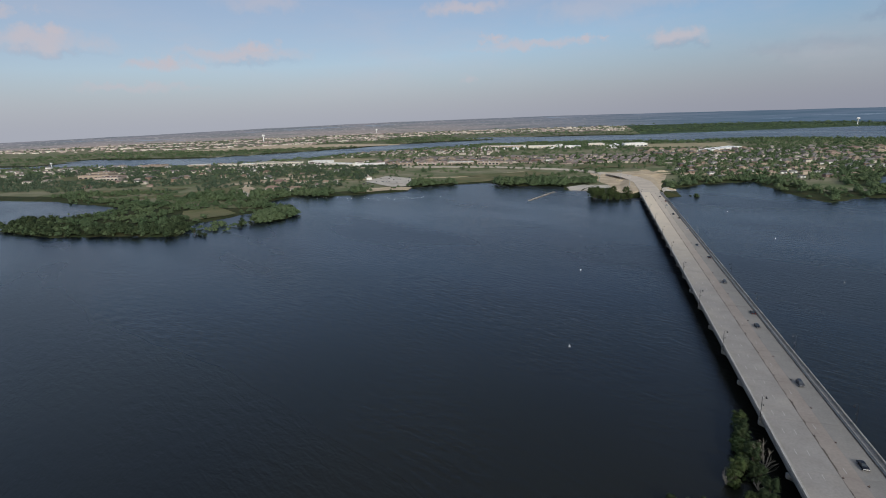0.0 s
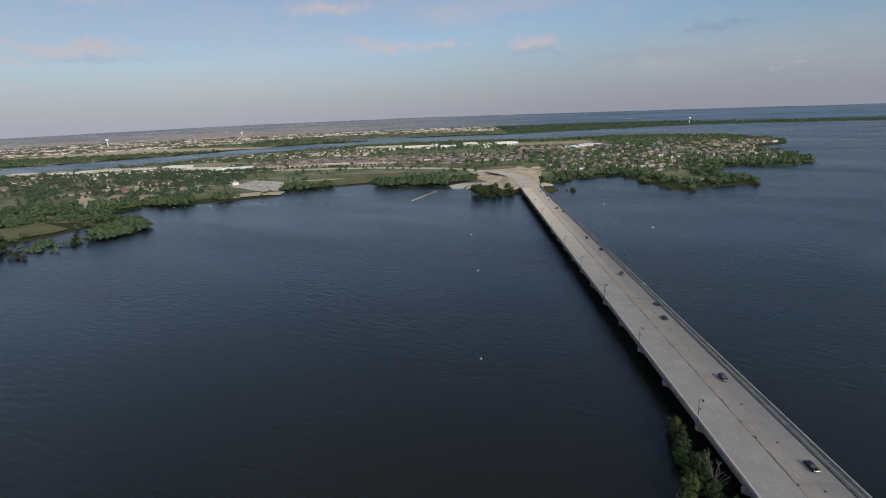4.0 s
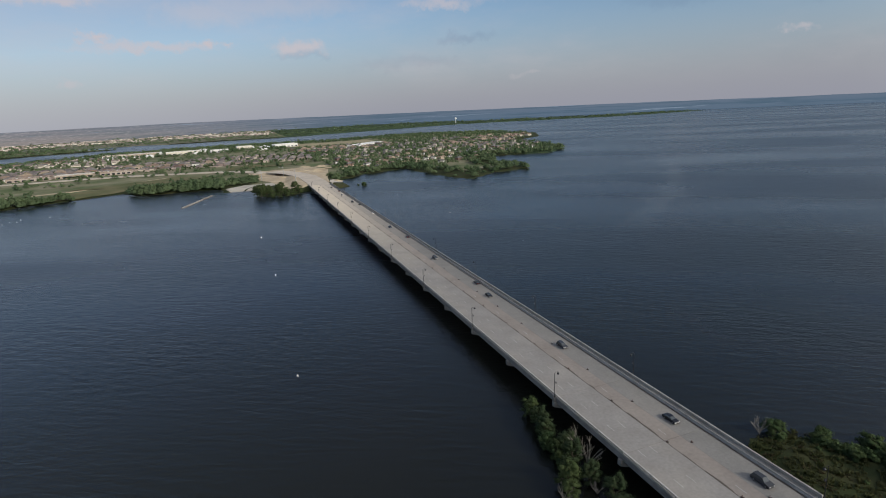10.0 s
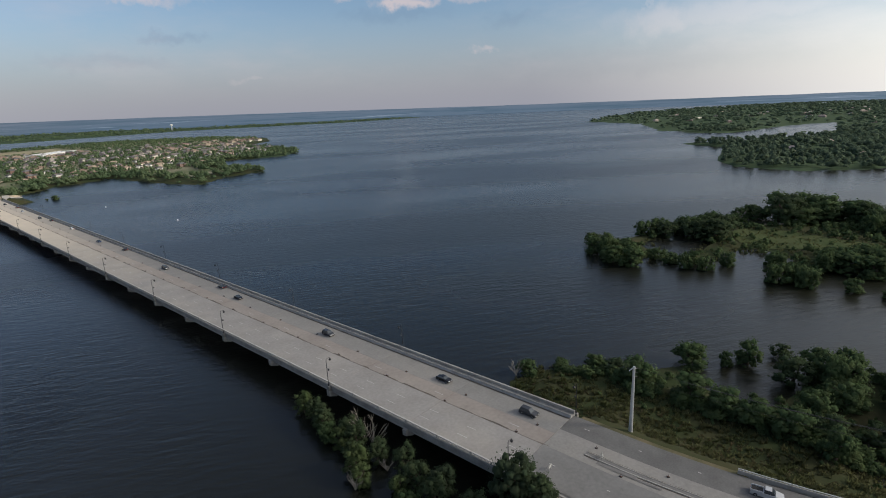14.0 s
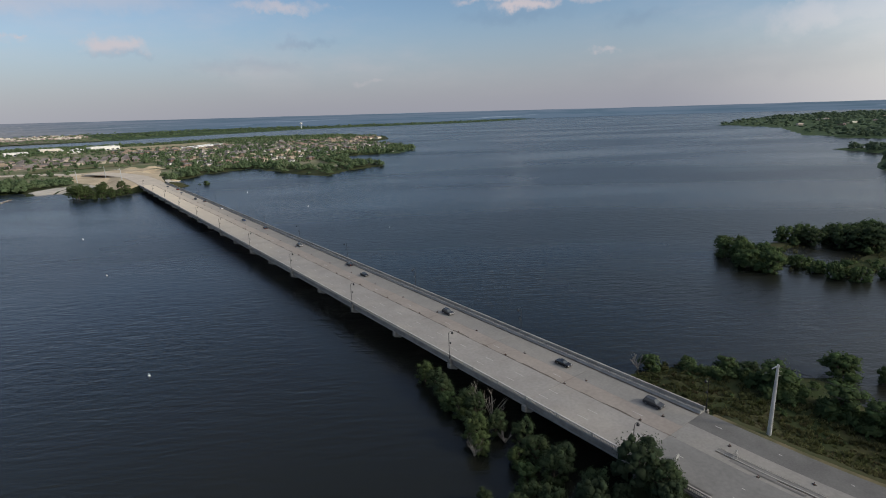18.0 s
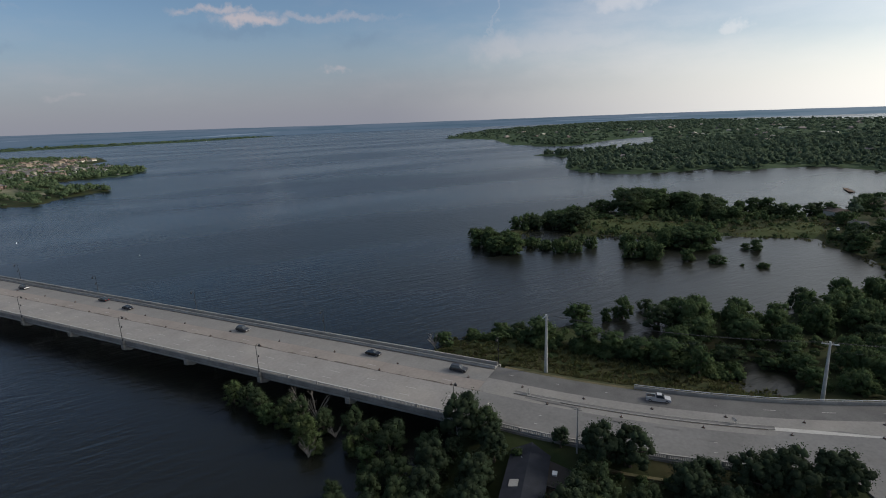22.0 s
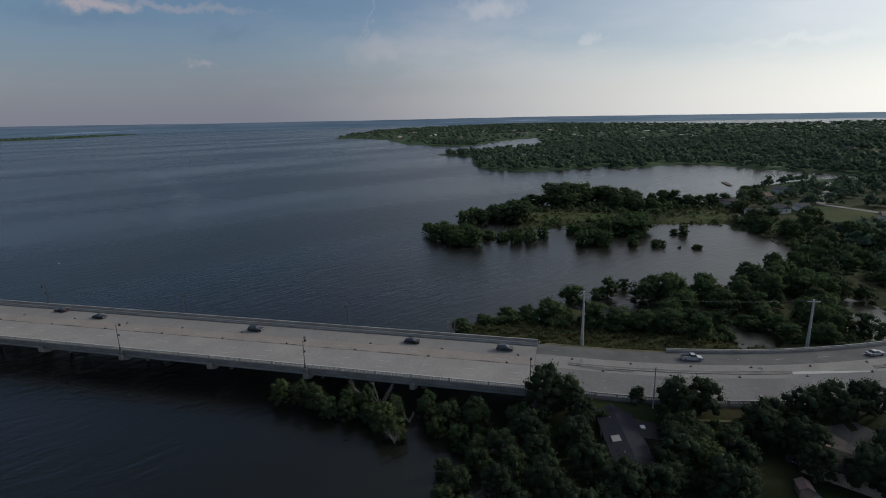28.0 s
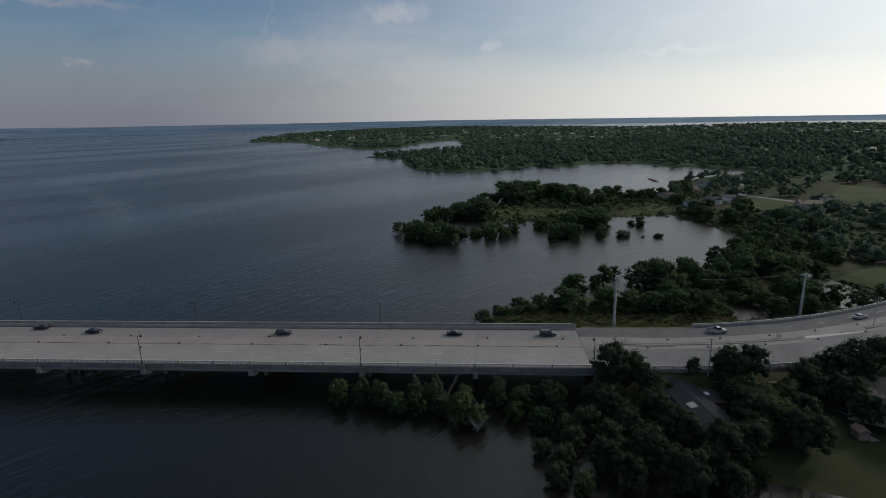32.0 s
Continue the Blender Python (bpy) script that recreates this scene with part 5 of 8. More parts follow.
# trees round the houses and along the causeway
for kind, x, y, s in (("oak", -4.2, -3.5, 1.02), ("elm", -4.5, -8.5, 0.95), ("oak2", -6, -11, 0.75), ("ash", -10, 2, 0.9), ("oak", -14, -1, 0.9), ("elm", -19, 5, 0.9), ("oak2", -22, -3, 0.9), ("elm", -26, 1, 0.9), ("oak", -31, -6, 0.95), ("oak2", -31, 4, 0.85), ("willow2", -38, 9, 0.8)) + (
                      ("oak2", -36, 0, 0.85), ("oak", -37, -12, 0.9), ("elm", -33, -17, 0.85), ("oak2", -38, -19, 0.8),
                      ("oak2", -1.2, -25, 0.5), ("oak", -2.0, -33.5, 0.85), ("oak", -1.0, -39, 0.85), ("ash", -9, -34, 0.8), ("elm", -14, -36, 0.95), ("willow", -20, -36, 1.1), ("oak", -26, -39, 0.95), ("elm", -11, -43, 0.9), ("oak2", -17, -43, 0.9), ("oak", -5, -50, 0.85),
                      ("oak2", -1, -53, 0.75), ("oak", 1, -60, 0.8), ("oak", 3, -67, 0.95), ("oak2", 5, -73, 1.0), ("oak2", 2, -63, 0.9), ("oak", 6.5, -76, 0.75), ("oak", -7, -52, 0.75), ("elm", -14, -69, 0.9), ("oak", -15, -75, 1.0), ("elm", -11, -80, 0.85), ("oak2", -20, -80, 0.9)) + (
                      ("red", -8.5, -93, 0.85), ("willow2", -29, -62, 0.9), ("elm", -28, -75, 0.9), ("oak", -22, -100, 1.0), ("ash", -30, -95, 1.0), ("bush", -3, -47, 0.9), ("bush", -6, -17, 0.8), ("bush2", -30, -24, 0.9), ("bush", -33, -27, 0.9)):
    tree(kind, x, y, s * 1.12, "near the houses")
for kind, x, y, s in (("oak", -30, -20, 1.0), ("oak2", -29, -26, 1.0), ("elm", -25, -29, 0.9), ("oak", -21, -31, 1.0), ("oak2", -15, -32, 0.95), ("elm", -10, -31, 0.8), ("oak2", -8, -12.5, 0.75), ("oak", -15, -11, 0.85),
                      ("oak2", -20, -13, 0.8), ("oak", -25, -14, 0.9), ("oak", -8, -58, 0.9), ("oak2", -16, -57, 0.9), ("oak", -18, -66, 1.0), ("oak", -10, -72, 0.95), ("elm", -2, -80, 0.7), ("oak", -25, -88, 1.0)):
    tree(kind, x, y, s * 1.1, "near the houses")
g = random.Random(77)
for i in range(16):
    x, y = g.uniform(-26, 0), g.uniform(-46, 0)
    if -29 < x < 1 and -29 < y < -14.5 or x > -6 and y > -1:
        continue
    tree(g.choice(["oak2", "elm", "bush", "bush", "ash"]), x, y, g.uniform(0.55, 0.8), "near the houses")
for i in range(10):
    x, y = g.uniform(-22, -2), g.uniform(-90, -56)
    if abs(x + 13) < 7 and abs(y + 64) < 7 or y < -82 and x > -14 or x > -7 and -80 < y < -54:
        continue
    tree(g.choice(["oak", "elm", "bush", "ash"]), x, y, g.uniform(0.6, 0.9), "near the houses")
for x, y, s in ((-31, 12, 0.8), (-24, 9, 0.8), (-36, 14, 0.7), (-20, 10, 0.8), (-27, 16, 0.6)):
    tree("elm", x, y, s, "in the flood")


# ======== woods: joined masses of trees ========
def wood_mesh(name, xs, ys, zs, sizes, seed, mat, leaves=46, label="", squash=1.0):
    """Many trees in one mesh: each a heap of rounded lobes under ragged leaf clumps."""
    g = np.random.RandomState(seed)
    kinds, nvar = [], 6
    lobes, cards = (1, 5) if leaves <= 12 else (3, leaves // 3) if leaves <= 30 else (5, int(leaves * 0.6)) if leaves < 120 else (7, int(leaves * 0.7))
    for k in range(nvar):
        a = g.rand() * 6.283 + np.arange(lobes) * 2.4
        q = 0.27 * np.sqrt(np.arange(lobes) / max(1, lobes - 1)) if lobes > 1 else np.zeros(1)
        cs = np.stack([q * np.cos(a), q * np.sin(a), 0.55 - 0.9 * q + g.uniform(-0.08, 0.1, lobes)], 1)
        rs = (np.full(1, 0.56) if lobes == 1 else (0.38 if lobes == 3 else 0.30 if lobes == 5 else 0.25) * g.uniform(0.8, 1.2, lobes))
        kinds.append(clumps(g, cs, rs, cards, (0.17 if lobes == 1 else 0.14 if lobes == 3 else 0.72 / math.sqrt(leaves)), 0.45, (0.6, 1.3), 0.5))
    vs, ns, quads, tris, o = [], [], [], [], 0
    which = g.randint(0, nvar, len(xs))
    ang = g.rand(len(xs)) * 6.283
    for k in range(nvar):
        m = which == k
        if not m.any():
            continue
        q, f4, f3, nn = kinds[k]
        c, s_ = np.cos(ang[m])[:, None], np.sin(ang[m])[:, None]
        sz = sizes[m][:, None]
        X = (q[None, :, 0] * c - q[None, :, 1] * s_) * sz + xs[m][:, None]
        Y = (q[None, :, 0] * s_ + q[None, :, 1] * c) * sz + ys[m][:, None]
        Z = np.maximum(q[None, :, 2] + 0.02, 0) * sz * squash * g.uniform(0.8, 1.15, m.sum())[:, None] + zs[m][:, None] - 0.3
        vs.append(np.stack([X, Y, Z], 2).reshape(-1, 3))
        ns.append(np.stack([nn[None, :, 0] * c - nn[None, :, 1] * s_, nn[None, :, 0] * s_ + nn[None, :, 1] * c, nn[None, :, 2] + 0 * c], 2).reshape(-1, 3))
        cnt = (np.arange(m.sum()) * len(q))[:, None, None] + o
        quads.append((f4[None] + cnt).reshape(-1, 4))
        tris.append((f3[None] + cnt).reshape(-1, 3))
        o += m.sum() * len(q)
    me = bpy.data.meshes.new(name)
    v, f4, f3 = np.concatenate(vs), np.concatenate(quads), np.concatenate(tris)
    me.vertices.add(len(v)); me.loops.add(f4.size + f3.size); me.polygons.add(len(f4) + len(f3))
    me.vertices.foreach_set("co", v.astype(np.float32).ravel())
    me.loops.foreach_set("vertex_index", np.concatenate([f4.ravel(), f3.ravel()]).astype(np.int32))
    me.polygons.foreach_set("loop_start", np.concatenate([np.arange(0, f4.size, 4), f4.size + np.arange(0, f3.size, 3)]).astype(np.int32))
    me.polygons.foreach_set("use_smooth", np.full(len(f4) + len(f3), True))
    me.materials.append(mat)
    me.update(calc_edges=True)
    me.validate()
    me.normals_split_custom_set_from_vertices(np.concatenate(ns).tolist())
    return tagged(new(name, me), label, "trees", kind="stuff")


CLEAR = []   # places with no wood: x, y, half sizes, turn in degrees


def clear_of(x, y):
    ok = np.ones(len(x), bool)
    for cx, cy, a, b, turn in CLEAR:
        t = radians(turn)
        u = (x - cx) * math.cos(t) + (y - cy) * math.sin(t)
        w = -(x - cx) * math.sin(t) + (y - cy) * math.cos(t)
        ok &= ~((np.abs(u) < a) & (np.abs(w) < b))
    return ok


def scatter(n, x0, x1, y0, y1, seed, dmin=2.0, dmax=1e9, dens=-9.0, scale=90, everywhere=False):
    """Random places on land between two distances from the shore; dens thins them by a slow noise."""
    g = np.random.RandomState(seed)
    x, y = g.uniform(x0, x1, n), g.uniform(y0, y1, n)
    d = shore_distance(x, y)
    ok = (d > dmin) & (d < dmax) & (clear_of(x, y) | everywhere) & (wobble(x, y, scale, seed + 7) > dens)
    u = x - road_shift(y)
    ok &= ~((u > -6) & (u < 33) & (y < 3))
    return x[ok], y[ok], d[ok]


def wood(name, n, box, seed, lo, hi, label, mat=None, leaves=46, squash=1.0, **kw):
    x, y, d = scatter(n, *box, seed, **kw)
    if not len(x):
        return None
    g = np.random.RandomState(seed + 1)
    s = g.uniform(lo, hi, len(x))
    return wood_mesh(name, x, y, np.maximum(ground_z(x, y), -0.2), s, seed, mat or LEAF_FAR_HAZY, leaves, label, squash)


def rounded(pts, turns=2):
    """A closed outline with its corners cut round."""
    for _ in range(turns):
        out = []
        for (ax, ay), (bx, by) in zip(pts, pts[1:] + pts[:1]):
            out += [(ax * 0.75 + bx * 0.25, ay * 0.75 + by * 0.25), (ax * 0.25 + bx * 0.75, ay * 0.25 + by * 0.75)]
        pts = out
    return pts


# ======== land cover ========
P = flat_patch
P("construction_ground", [(-14, 646), (30, 662), (36, 720), (62, 880), (40, 940), (-70, 925), (-62, 820), (-40, 760), (-30, 690)], 0.3, SOIL, "churned bare tan soil of the road works", "bare ground", sub=3)
P("revetment", [(-104, 740), (-76, 764), (-58, 756), (-82, 706), (-97, 709)], 0.2, GRAVEL, "sloping pale concrete revetment at the shore", "revetment", sub=2)
P("revetment", [(-55, 756), (-36, 757), (-34, 732), (-66, 704), (-79, 706)], 0.2, GRAVEL, "sloping pale concrete revetment beside the trees", "revetment", sub=2)
P("rubble_bank", [(31, 648), (37, 664), (50, 690), (60, 722), (46, 726), (35, 692), (31, 668)], 0.3, GRAVEL, "bank of pale rubble beside the bridge end", "rubble bank", sub=2)
P("parking_lot", [(-482, 800), (-470, 882), (-405, 850), (-372, 752), (-402, 735)], 0.15, GRAVEL, "pale gravel car park by the beach", "parking lot", sub=2)
P("beach", [(-434, 662), (-400, 690), (-362, 702), (-366, 740), (-405, 730), (-440, 700)], 0.18, SOIL, "narrow sandy beach of the park", "beach", sub=2)
P("lawn", [(-345, 770), (-339, 830), (-256, 888), (-235, 830), (-250, 815), (-300, 788)], 0.12, FIELD, "mown dry lawn behind the shore", "lawn", sub=2)
P("lawn", [(-330, 890), (-180, 960), (-120, 900), (-200, 860)], 0.12, FIELD, "green verge below the highway", "lawn", sub=2)
P("clearing", [(-608, 469), (-585, 508), (-524, 470), (-526, 448), (-541, 424), (-550, 416), (-580, 430)], 0.15, FIELD, "grassy clearing in the west wood", "clearing", sub=2)
P("field", [(-1310, 868), (-1200, 950), (-1150, 850), (-1220, 780)], 0.15, FIELD, "green sports field among trees", "field", sub=2)
P("field", [(-890, 1320), (-800, 1250), (-640, 1180), (-668, 1310), (-780, 1370)], 0.3, DRY_FIELD, "open dry field behind the shops", "field", sub=2)
P("field", [(80, 1620), (110, 1775), (340, 1790), (330, 1580), (245, 1540)], 0.6, DRY_FIELD, "wide tan field beside the warehouse", "field", sub=2)
P("field", [(-110, 985), (40, 1010), (60, 1060), (-90, 1060)], 0.15, FIELD, "dry verge beyond the road works", "field", sub=2)
P("field", [(-2000, 1900), (-1650, 2350), (-1000, 2280), (-930, 2330), (-1100, 2090), (-1450, 1990), (-1800, 1890)], 0.5, SOIL, "bare tan building land across the inlet", "field", sub=2)
P("suburb", [(-4400, 2300), (-1700, 2420), (-700, 2760), (0, 2800), (120, 3300), (-300, 4200), (-3000, 4400), (-4400, 3400)], 0.8, SUBURB, "distant suburb ground of pinkish soil and roofs", "suburb", sub=3)
P("meadow", rounded([(244, -59), (279, -85), (299, -107), (277, -116), (247, -100), (236, -68)]), 0.25, MEADOW, "green lakeside meadow", "meadow", sub=2)
P("meadow", rounded([(279, 25), (288, 3), (272, -36), (276, -60), (250, -36), (242, -1), (246, 16)]), 0.25, MEADOW, "marshy green meadow on the far spit", "meadow", sub=2)
P("mud_bank", rounded([(298, 30), (309, 16), (314, -10), (306, -8), (298, 12)]), 0.3, SOIL, "narrow pale mud bank", "mud bank", sub=1)
P("meadow", [(262, -166), (318, -150), (325, -215), (255, -200)], 0.25, MEADOW, "grassy garden land behind the houses", "meadow", sub=2)
P("meadow", [(300, -240), (380, -300), (320, -330), (262, -262)], 0.25, MEADOW, "wide green pasture", "meadow", sub=2)
P("meadow", [(100, -122), (122, -160), (98, -178), (70, -132), (90, -128)], 0.25, MEADOW, "rough grass beside the flooded hollow", "meadow", sub=2)
P("field", [(840, -410), (850, -470), (780, -450), (790, -420)], 0.3, FIELD, "pale mown field in the far wood", "field", sub=1)
P("marsh", [(-758, 641), (-704, 701), (-654, 621), (-693, 579)], 0.15, FIELD, "light green marsh grass in the west wood", "marsh", sub=2)
P("marsh", rounded([(-890, 570), (-800, 606), (-715, 630), (-722, 606), (-800, 580), (-880, 552)]), 0.15, FIELD, "pale strip of marsh grass between woods", "marsh", sub=2)
P("field", rounded([(-1020, 655), (-900, 690), (-790, 705), (-800, 672), (-900, 655), (-1010, 630)]), 0.15, FIELD, "open grass behind the west wood", "field", sub=2)
P("bare_lot", [(-695, 735), (-680, 690), (-600, 622), (-565, 602), (-560, 618), (-640, 690)], 0.2, SOIL, "bare brown lot beside the flooded lane", "bare ground", sub=2)
P("verge", [(-742, 742), (-690, 830), (-620, 915), (-596, 905), (-660, 800), (-720, 730)], 0.2, SOIL, "tan verge of the park road", "verge", sub=2)
CLEAR += [(-800, 600, 90, 22, 20), (-900, 680, 120, 30, 10), (-1000, 560, 70, 20, 0), (-690, 640, 62, 50, 30), (-625, 655, 75, 26, -50), (-680, 815, 110, 14, 55)]
CLEAR += [(-566, 462, 46, 26, 25), (10, 800, 62, 170, 0), (-430, 810, 48, 60, 0), (-290, 840, 60, 55, 30), (-250, 910, 120, 50, 20), (-1230, 865, 70, 70, 0), (-770, 1275, 120, 70, -25), (210, 1670, 150, 120, 0),
          (-1450, 2130, 450, 130, 20), (266, -88, 28, 22, -30), (264, -8, 15, 32, -5), (290, -182, 34, 34, 0), (320, -285, 60, 40, -30), (98, -148, 22, 22, 0), (812, -440, 40, 30, 0), (284, -140, 20, 24, 0)]


def way_strip(name, pts, width, mat, label, lift=0.3, category="road", level=None):
    """A road along pts that follows the ground."""
    k = Kit()
    fine = []
    for (ax, ay), (bx, by) in zip(pts[:-1], pts[1:]):
        n = max(1, int(math.hypot(bx - ax, by - ay) / 12))
        fine += [(ax + (bx - ax) * i / n, ay + (by - ay) * i / n) for i in range(n)]
    fine.append(pts[-1])
    f = np.array(fine)
    d = np.gradient(f, axis=0)
    d /= np.linalg.norm(d, axis=1)[:, None] + 1e-9
    nrm = np.stack([d[:, 1], -d[:, 0]], 1) * width / 2
    l_, r_ = f - nrm, f + nrm
    z = np.maximum(np.maximum(ground_z(l_[:, 0], l_[:, 1]), ground_z(r_[:, 0], r_[:, 1])), ground_z(f[:, 0], f[:, 1])) + lift
    if level is not None:
        z = np.interp(np.linspace(0, 1, len(f)), np.linspace(0, 1, len(level)), level)
    vs, fs = [], []
    for i in range(len(f)):
        vs += [(l_[i, 0], l_[i, 1], z[i]), (r_[i, 0], r_[i, 1], z[i]), (r_[i, 0], r_[i, 1], z[i] - 0.8), (l_[i, 0], l_[i, 1], z[i] - 0.8)]
    for i in range(len(f) - 1):
        o = i * 4
        fs += [(o + 4 + t, o + 4 + (t + 1) % 4, o + (t + 1) % 4, o + t) for t in range(4)]
    ob = k.add(vs, fs).make(name, mat)
    return tagged(ob, label, category, kind="structure")


way_strip("approach_road", [(13.5, 640.5), (14, 680), (12, 760), (-4, 830), (-30, 880)], 27, DECK_FAR, "dusty concrete approach road at the bridge's far end", level=[DECK, DECK, DECK - 0.1, 7.6, 7.8])
way_strip("highway", [(-20, 860), (-75, 945), (-147, 992), (-273, 1041), (-487, 1062), (-900, 1040), (-1500, 1000)], 22, DECK_OLD, "wide pale highway past the town", lift=0.7)
way_strip("side_street", [(-20, 870), (70, 905), (180, 900), (300, 930)], 12, SOIL, "dusty unfinished street of the road works", lift=0.8)
way_strip("park_road", [(-740, 755), (-660, 800), (-560, 825), (-470, 840), (-330, 870), (-200, 960)], 9, SOIL, "tan unpaved park road")
way_strip("park_lane", [(-700, 745), (-655, 668), (-590, 603)], 10, GRAVEL, "pale gravel lane down to the water")
for i, (pts, w) in enumerate(([[(70, 960), (260, 1000), (430, 1080), (520, 1200)], 8], [[(60, 1090), (220, 1120), (380, 1220), (480, 1330)], 8], [[(130, 880), (170, 1020), (200, 1300), (230, 1480)], 8],
                              [[(340, 920), (330, 1040), (300, 1250), (290, 1420)], 8], [[(-880, 1600), (-620, 1690), (-420, 1690), (60, 1600)], 9], [[(-820, 1180), (-560, 1120), (-300, 1160), (-60, 1090)], 9],
                              [[(-1400, 1150), (-1150, 1110), (-900, 1110)], 10], [[(470, -250), (330, -190), (262, -232), (180, -290)], 6])):
    way_strip("town_street", pts, w, DECK_OLD if i % 2 else ASPHALT, "residential street between the houses", lift=0.35)

# side road and works at the near junction
way_strip("side_road", [(x, y) for x, y, z in SIDE_ROAD], 12.5, ROAD, "pale concrete side road from the junction", level=[6.6, 6.59, 6.45, 5.9, 4.5, 3.5, 3.0])
P("junction_apron", rounded([(20, -62), (13.5, -70), (10.5, -76), (7, -80.5), (6, -88), (9.5, -90.5), (16, -92), (26, -108), (30, -84)], 1), 0.0, ROAD, "pale concrete apron of the junction", "road", level=6.615, sub=0)
ISLAND = [(16, -90.5), (19, -95), (22.5, -106), (26, -118), (34, -136), (10, -134), (-10, -114), (-3, -101), (1, -97), (5.5, -93), (10, -89.8)]
P("dirt_island", rounded(ISLAND), 0.02, EARTH, "bare earth traffic island with grassy patches", "traffic island", level=6.62, sub=1)
P("island_grass", rounded([(12, -99), (17, -104), (20, -116), (24, -128), (8, -126), (0, -112), (4, -103)]), 0.04, GROUND, "worn grass in the middle of the traffic island", "grass", level=6.64, sub=1)
P("concrete_streak", [(21.9, -63.5), (23.4, -64.2), (25.6, -73), (28.4, -86), (27.7, -86), (24.4, -74)], 0.0, DECK_PALE, "pale strip of fresh concrete between the medians", "road", level=6.628, sub=0)
P("soil_patch", rounded([(30, -94), (31.4, -97), (30.6, -100.4), (28.4, -100.8), (26.8, -97), (28, -94)]), 0.0, EARTH, "spilt tan soil beside the median", "bare ground", level=6.64, sub=0)
k = Kit()
kerb = rounded(ISLAND)
kerb.append(kerb[0])
for (ax, ay), (bx, by) in zip(kerb[:-1], kerb[1:]):
    d = Vector((bx - ax, by - ay, 0))
    w = Vector((-d.y, d.x, 0)).normalized() * 0.16
    a, b = Vector((ax, ay, 6.4)), Vector((bx, by, 6.4))
    q = [a - w, b - w, b + w, a + w]
    k.add([tuple(p) for p in q] + [(p.x, p.y, 6.76) for p in q], [(0, 1, 5, 4), (1, 2, 6, 5), (2, 3, 7, 6), (3, 0, 4, 7), (4, 5, 6, 7)])
tagged(k.make("kerb", CONCRETE), "pale concrete kerb round the earth island", "kerb", kind="structure")
g = random.Random(9)
for n_ in range(26):
    y = g.uniform(-4, -105)
    if n_ > 13:
        break
    u, w, h = g.choice([1.5, 4.6, 8.2, 11.0, 14.0, 18.5]), g.uniform(0.5, 1.6), g.uniform(3, 11)
    sh = [float(road_shift(y - h * q)) + u for q in (0, 0.5, 1)]
    P("repair_patch", [(sh[0], y), (sh[0] + w, y), (sh[1] + w, y - h / 2), (sh[2] + w * 0.8, y - h), (sh[2], y - h), (sh[1], y - h / 2)], 0.0, PATCH, "faded repair patch in the concrete lanes", "road patch", level=float(road_level(y)) + 0.006 + 0.0012 * n_, sub=0)
way_strip("footpath", [(-3.5, -29), (-3.2, -38), (-1.6, -48), (1.2, -57)], 0.9, VERGE, "trodden pale path at the foot of the causeway wall", lift=0.1, category="path")
P("driveway", [(-2, -56), (4, -72), (-4, -78), (-14, -62), (-10, -54)], 0.1, ASPHALT, "dark asphalt driveway by the houses", "driveway", sub=1)
P("patio", [(-17, -53.4), (-16.4, -55.4), (-21.6, -56.8), (-22.2, -54.8)], 0.12, PATCH, "grey concrete garden path", "path", sub=1)


# ======== houses ========
def wall_window(e, x, y, z, w, h, nx, ny, name="window"):
    """A framed pane a hand's width proud of a wall that faces (nx, ny)."""
    if ny:
        a, b = (x - w / 2, x + w / 2), ((y, y + 0.08) if ny > 0 else (y - 0.08, y))
        win = Kit().box(a[0] - 0.1, a[1] + 0.1, b[0], b[1], z - 0.1, z + h + 0.1).make(name, WALLS[3], e)
        off = 0.02 * ny
        Kit().box(a[0], a[1], b[0] + off, b[1] + off, z, z + h).make("pane", GLASS, win)
    else:
        a, b = ((x, x + 0.08) if nx > 0 else (x - 0.08, x)), (y - w / 2, y + w / 2)
        win = Kit().box(a[0], a[1], b[0] - 0.1, b[1] + 0.1, z - 0.1, z + h + 0.1).make(name, WALLS[3], e)
        off = 0.02 * nx
        Kit().box(a[0] + off, a[1] + off, b[0], b[1], z, z + h).make("pane", GLASS, win)
    return win


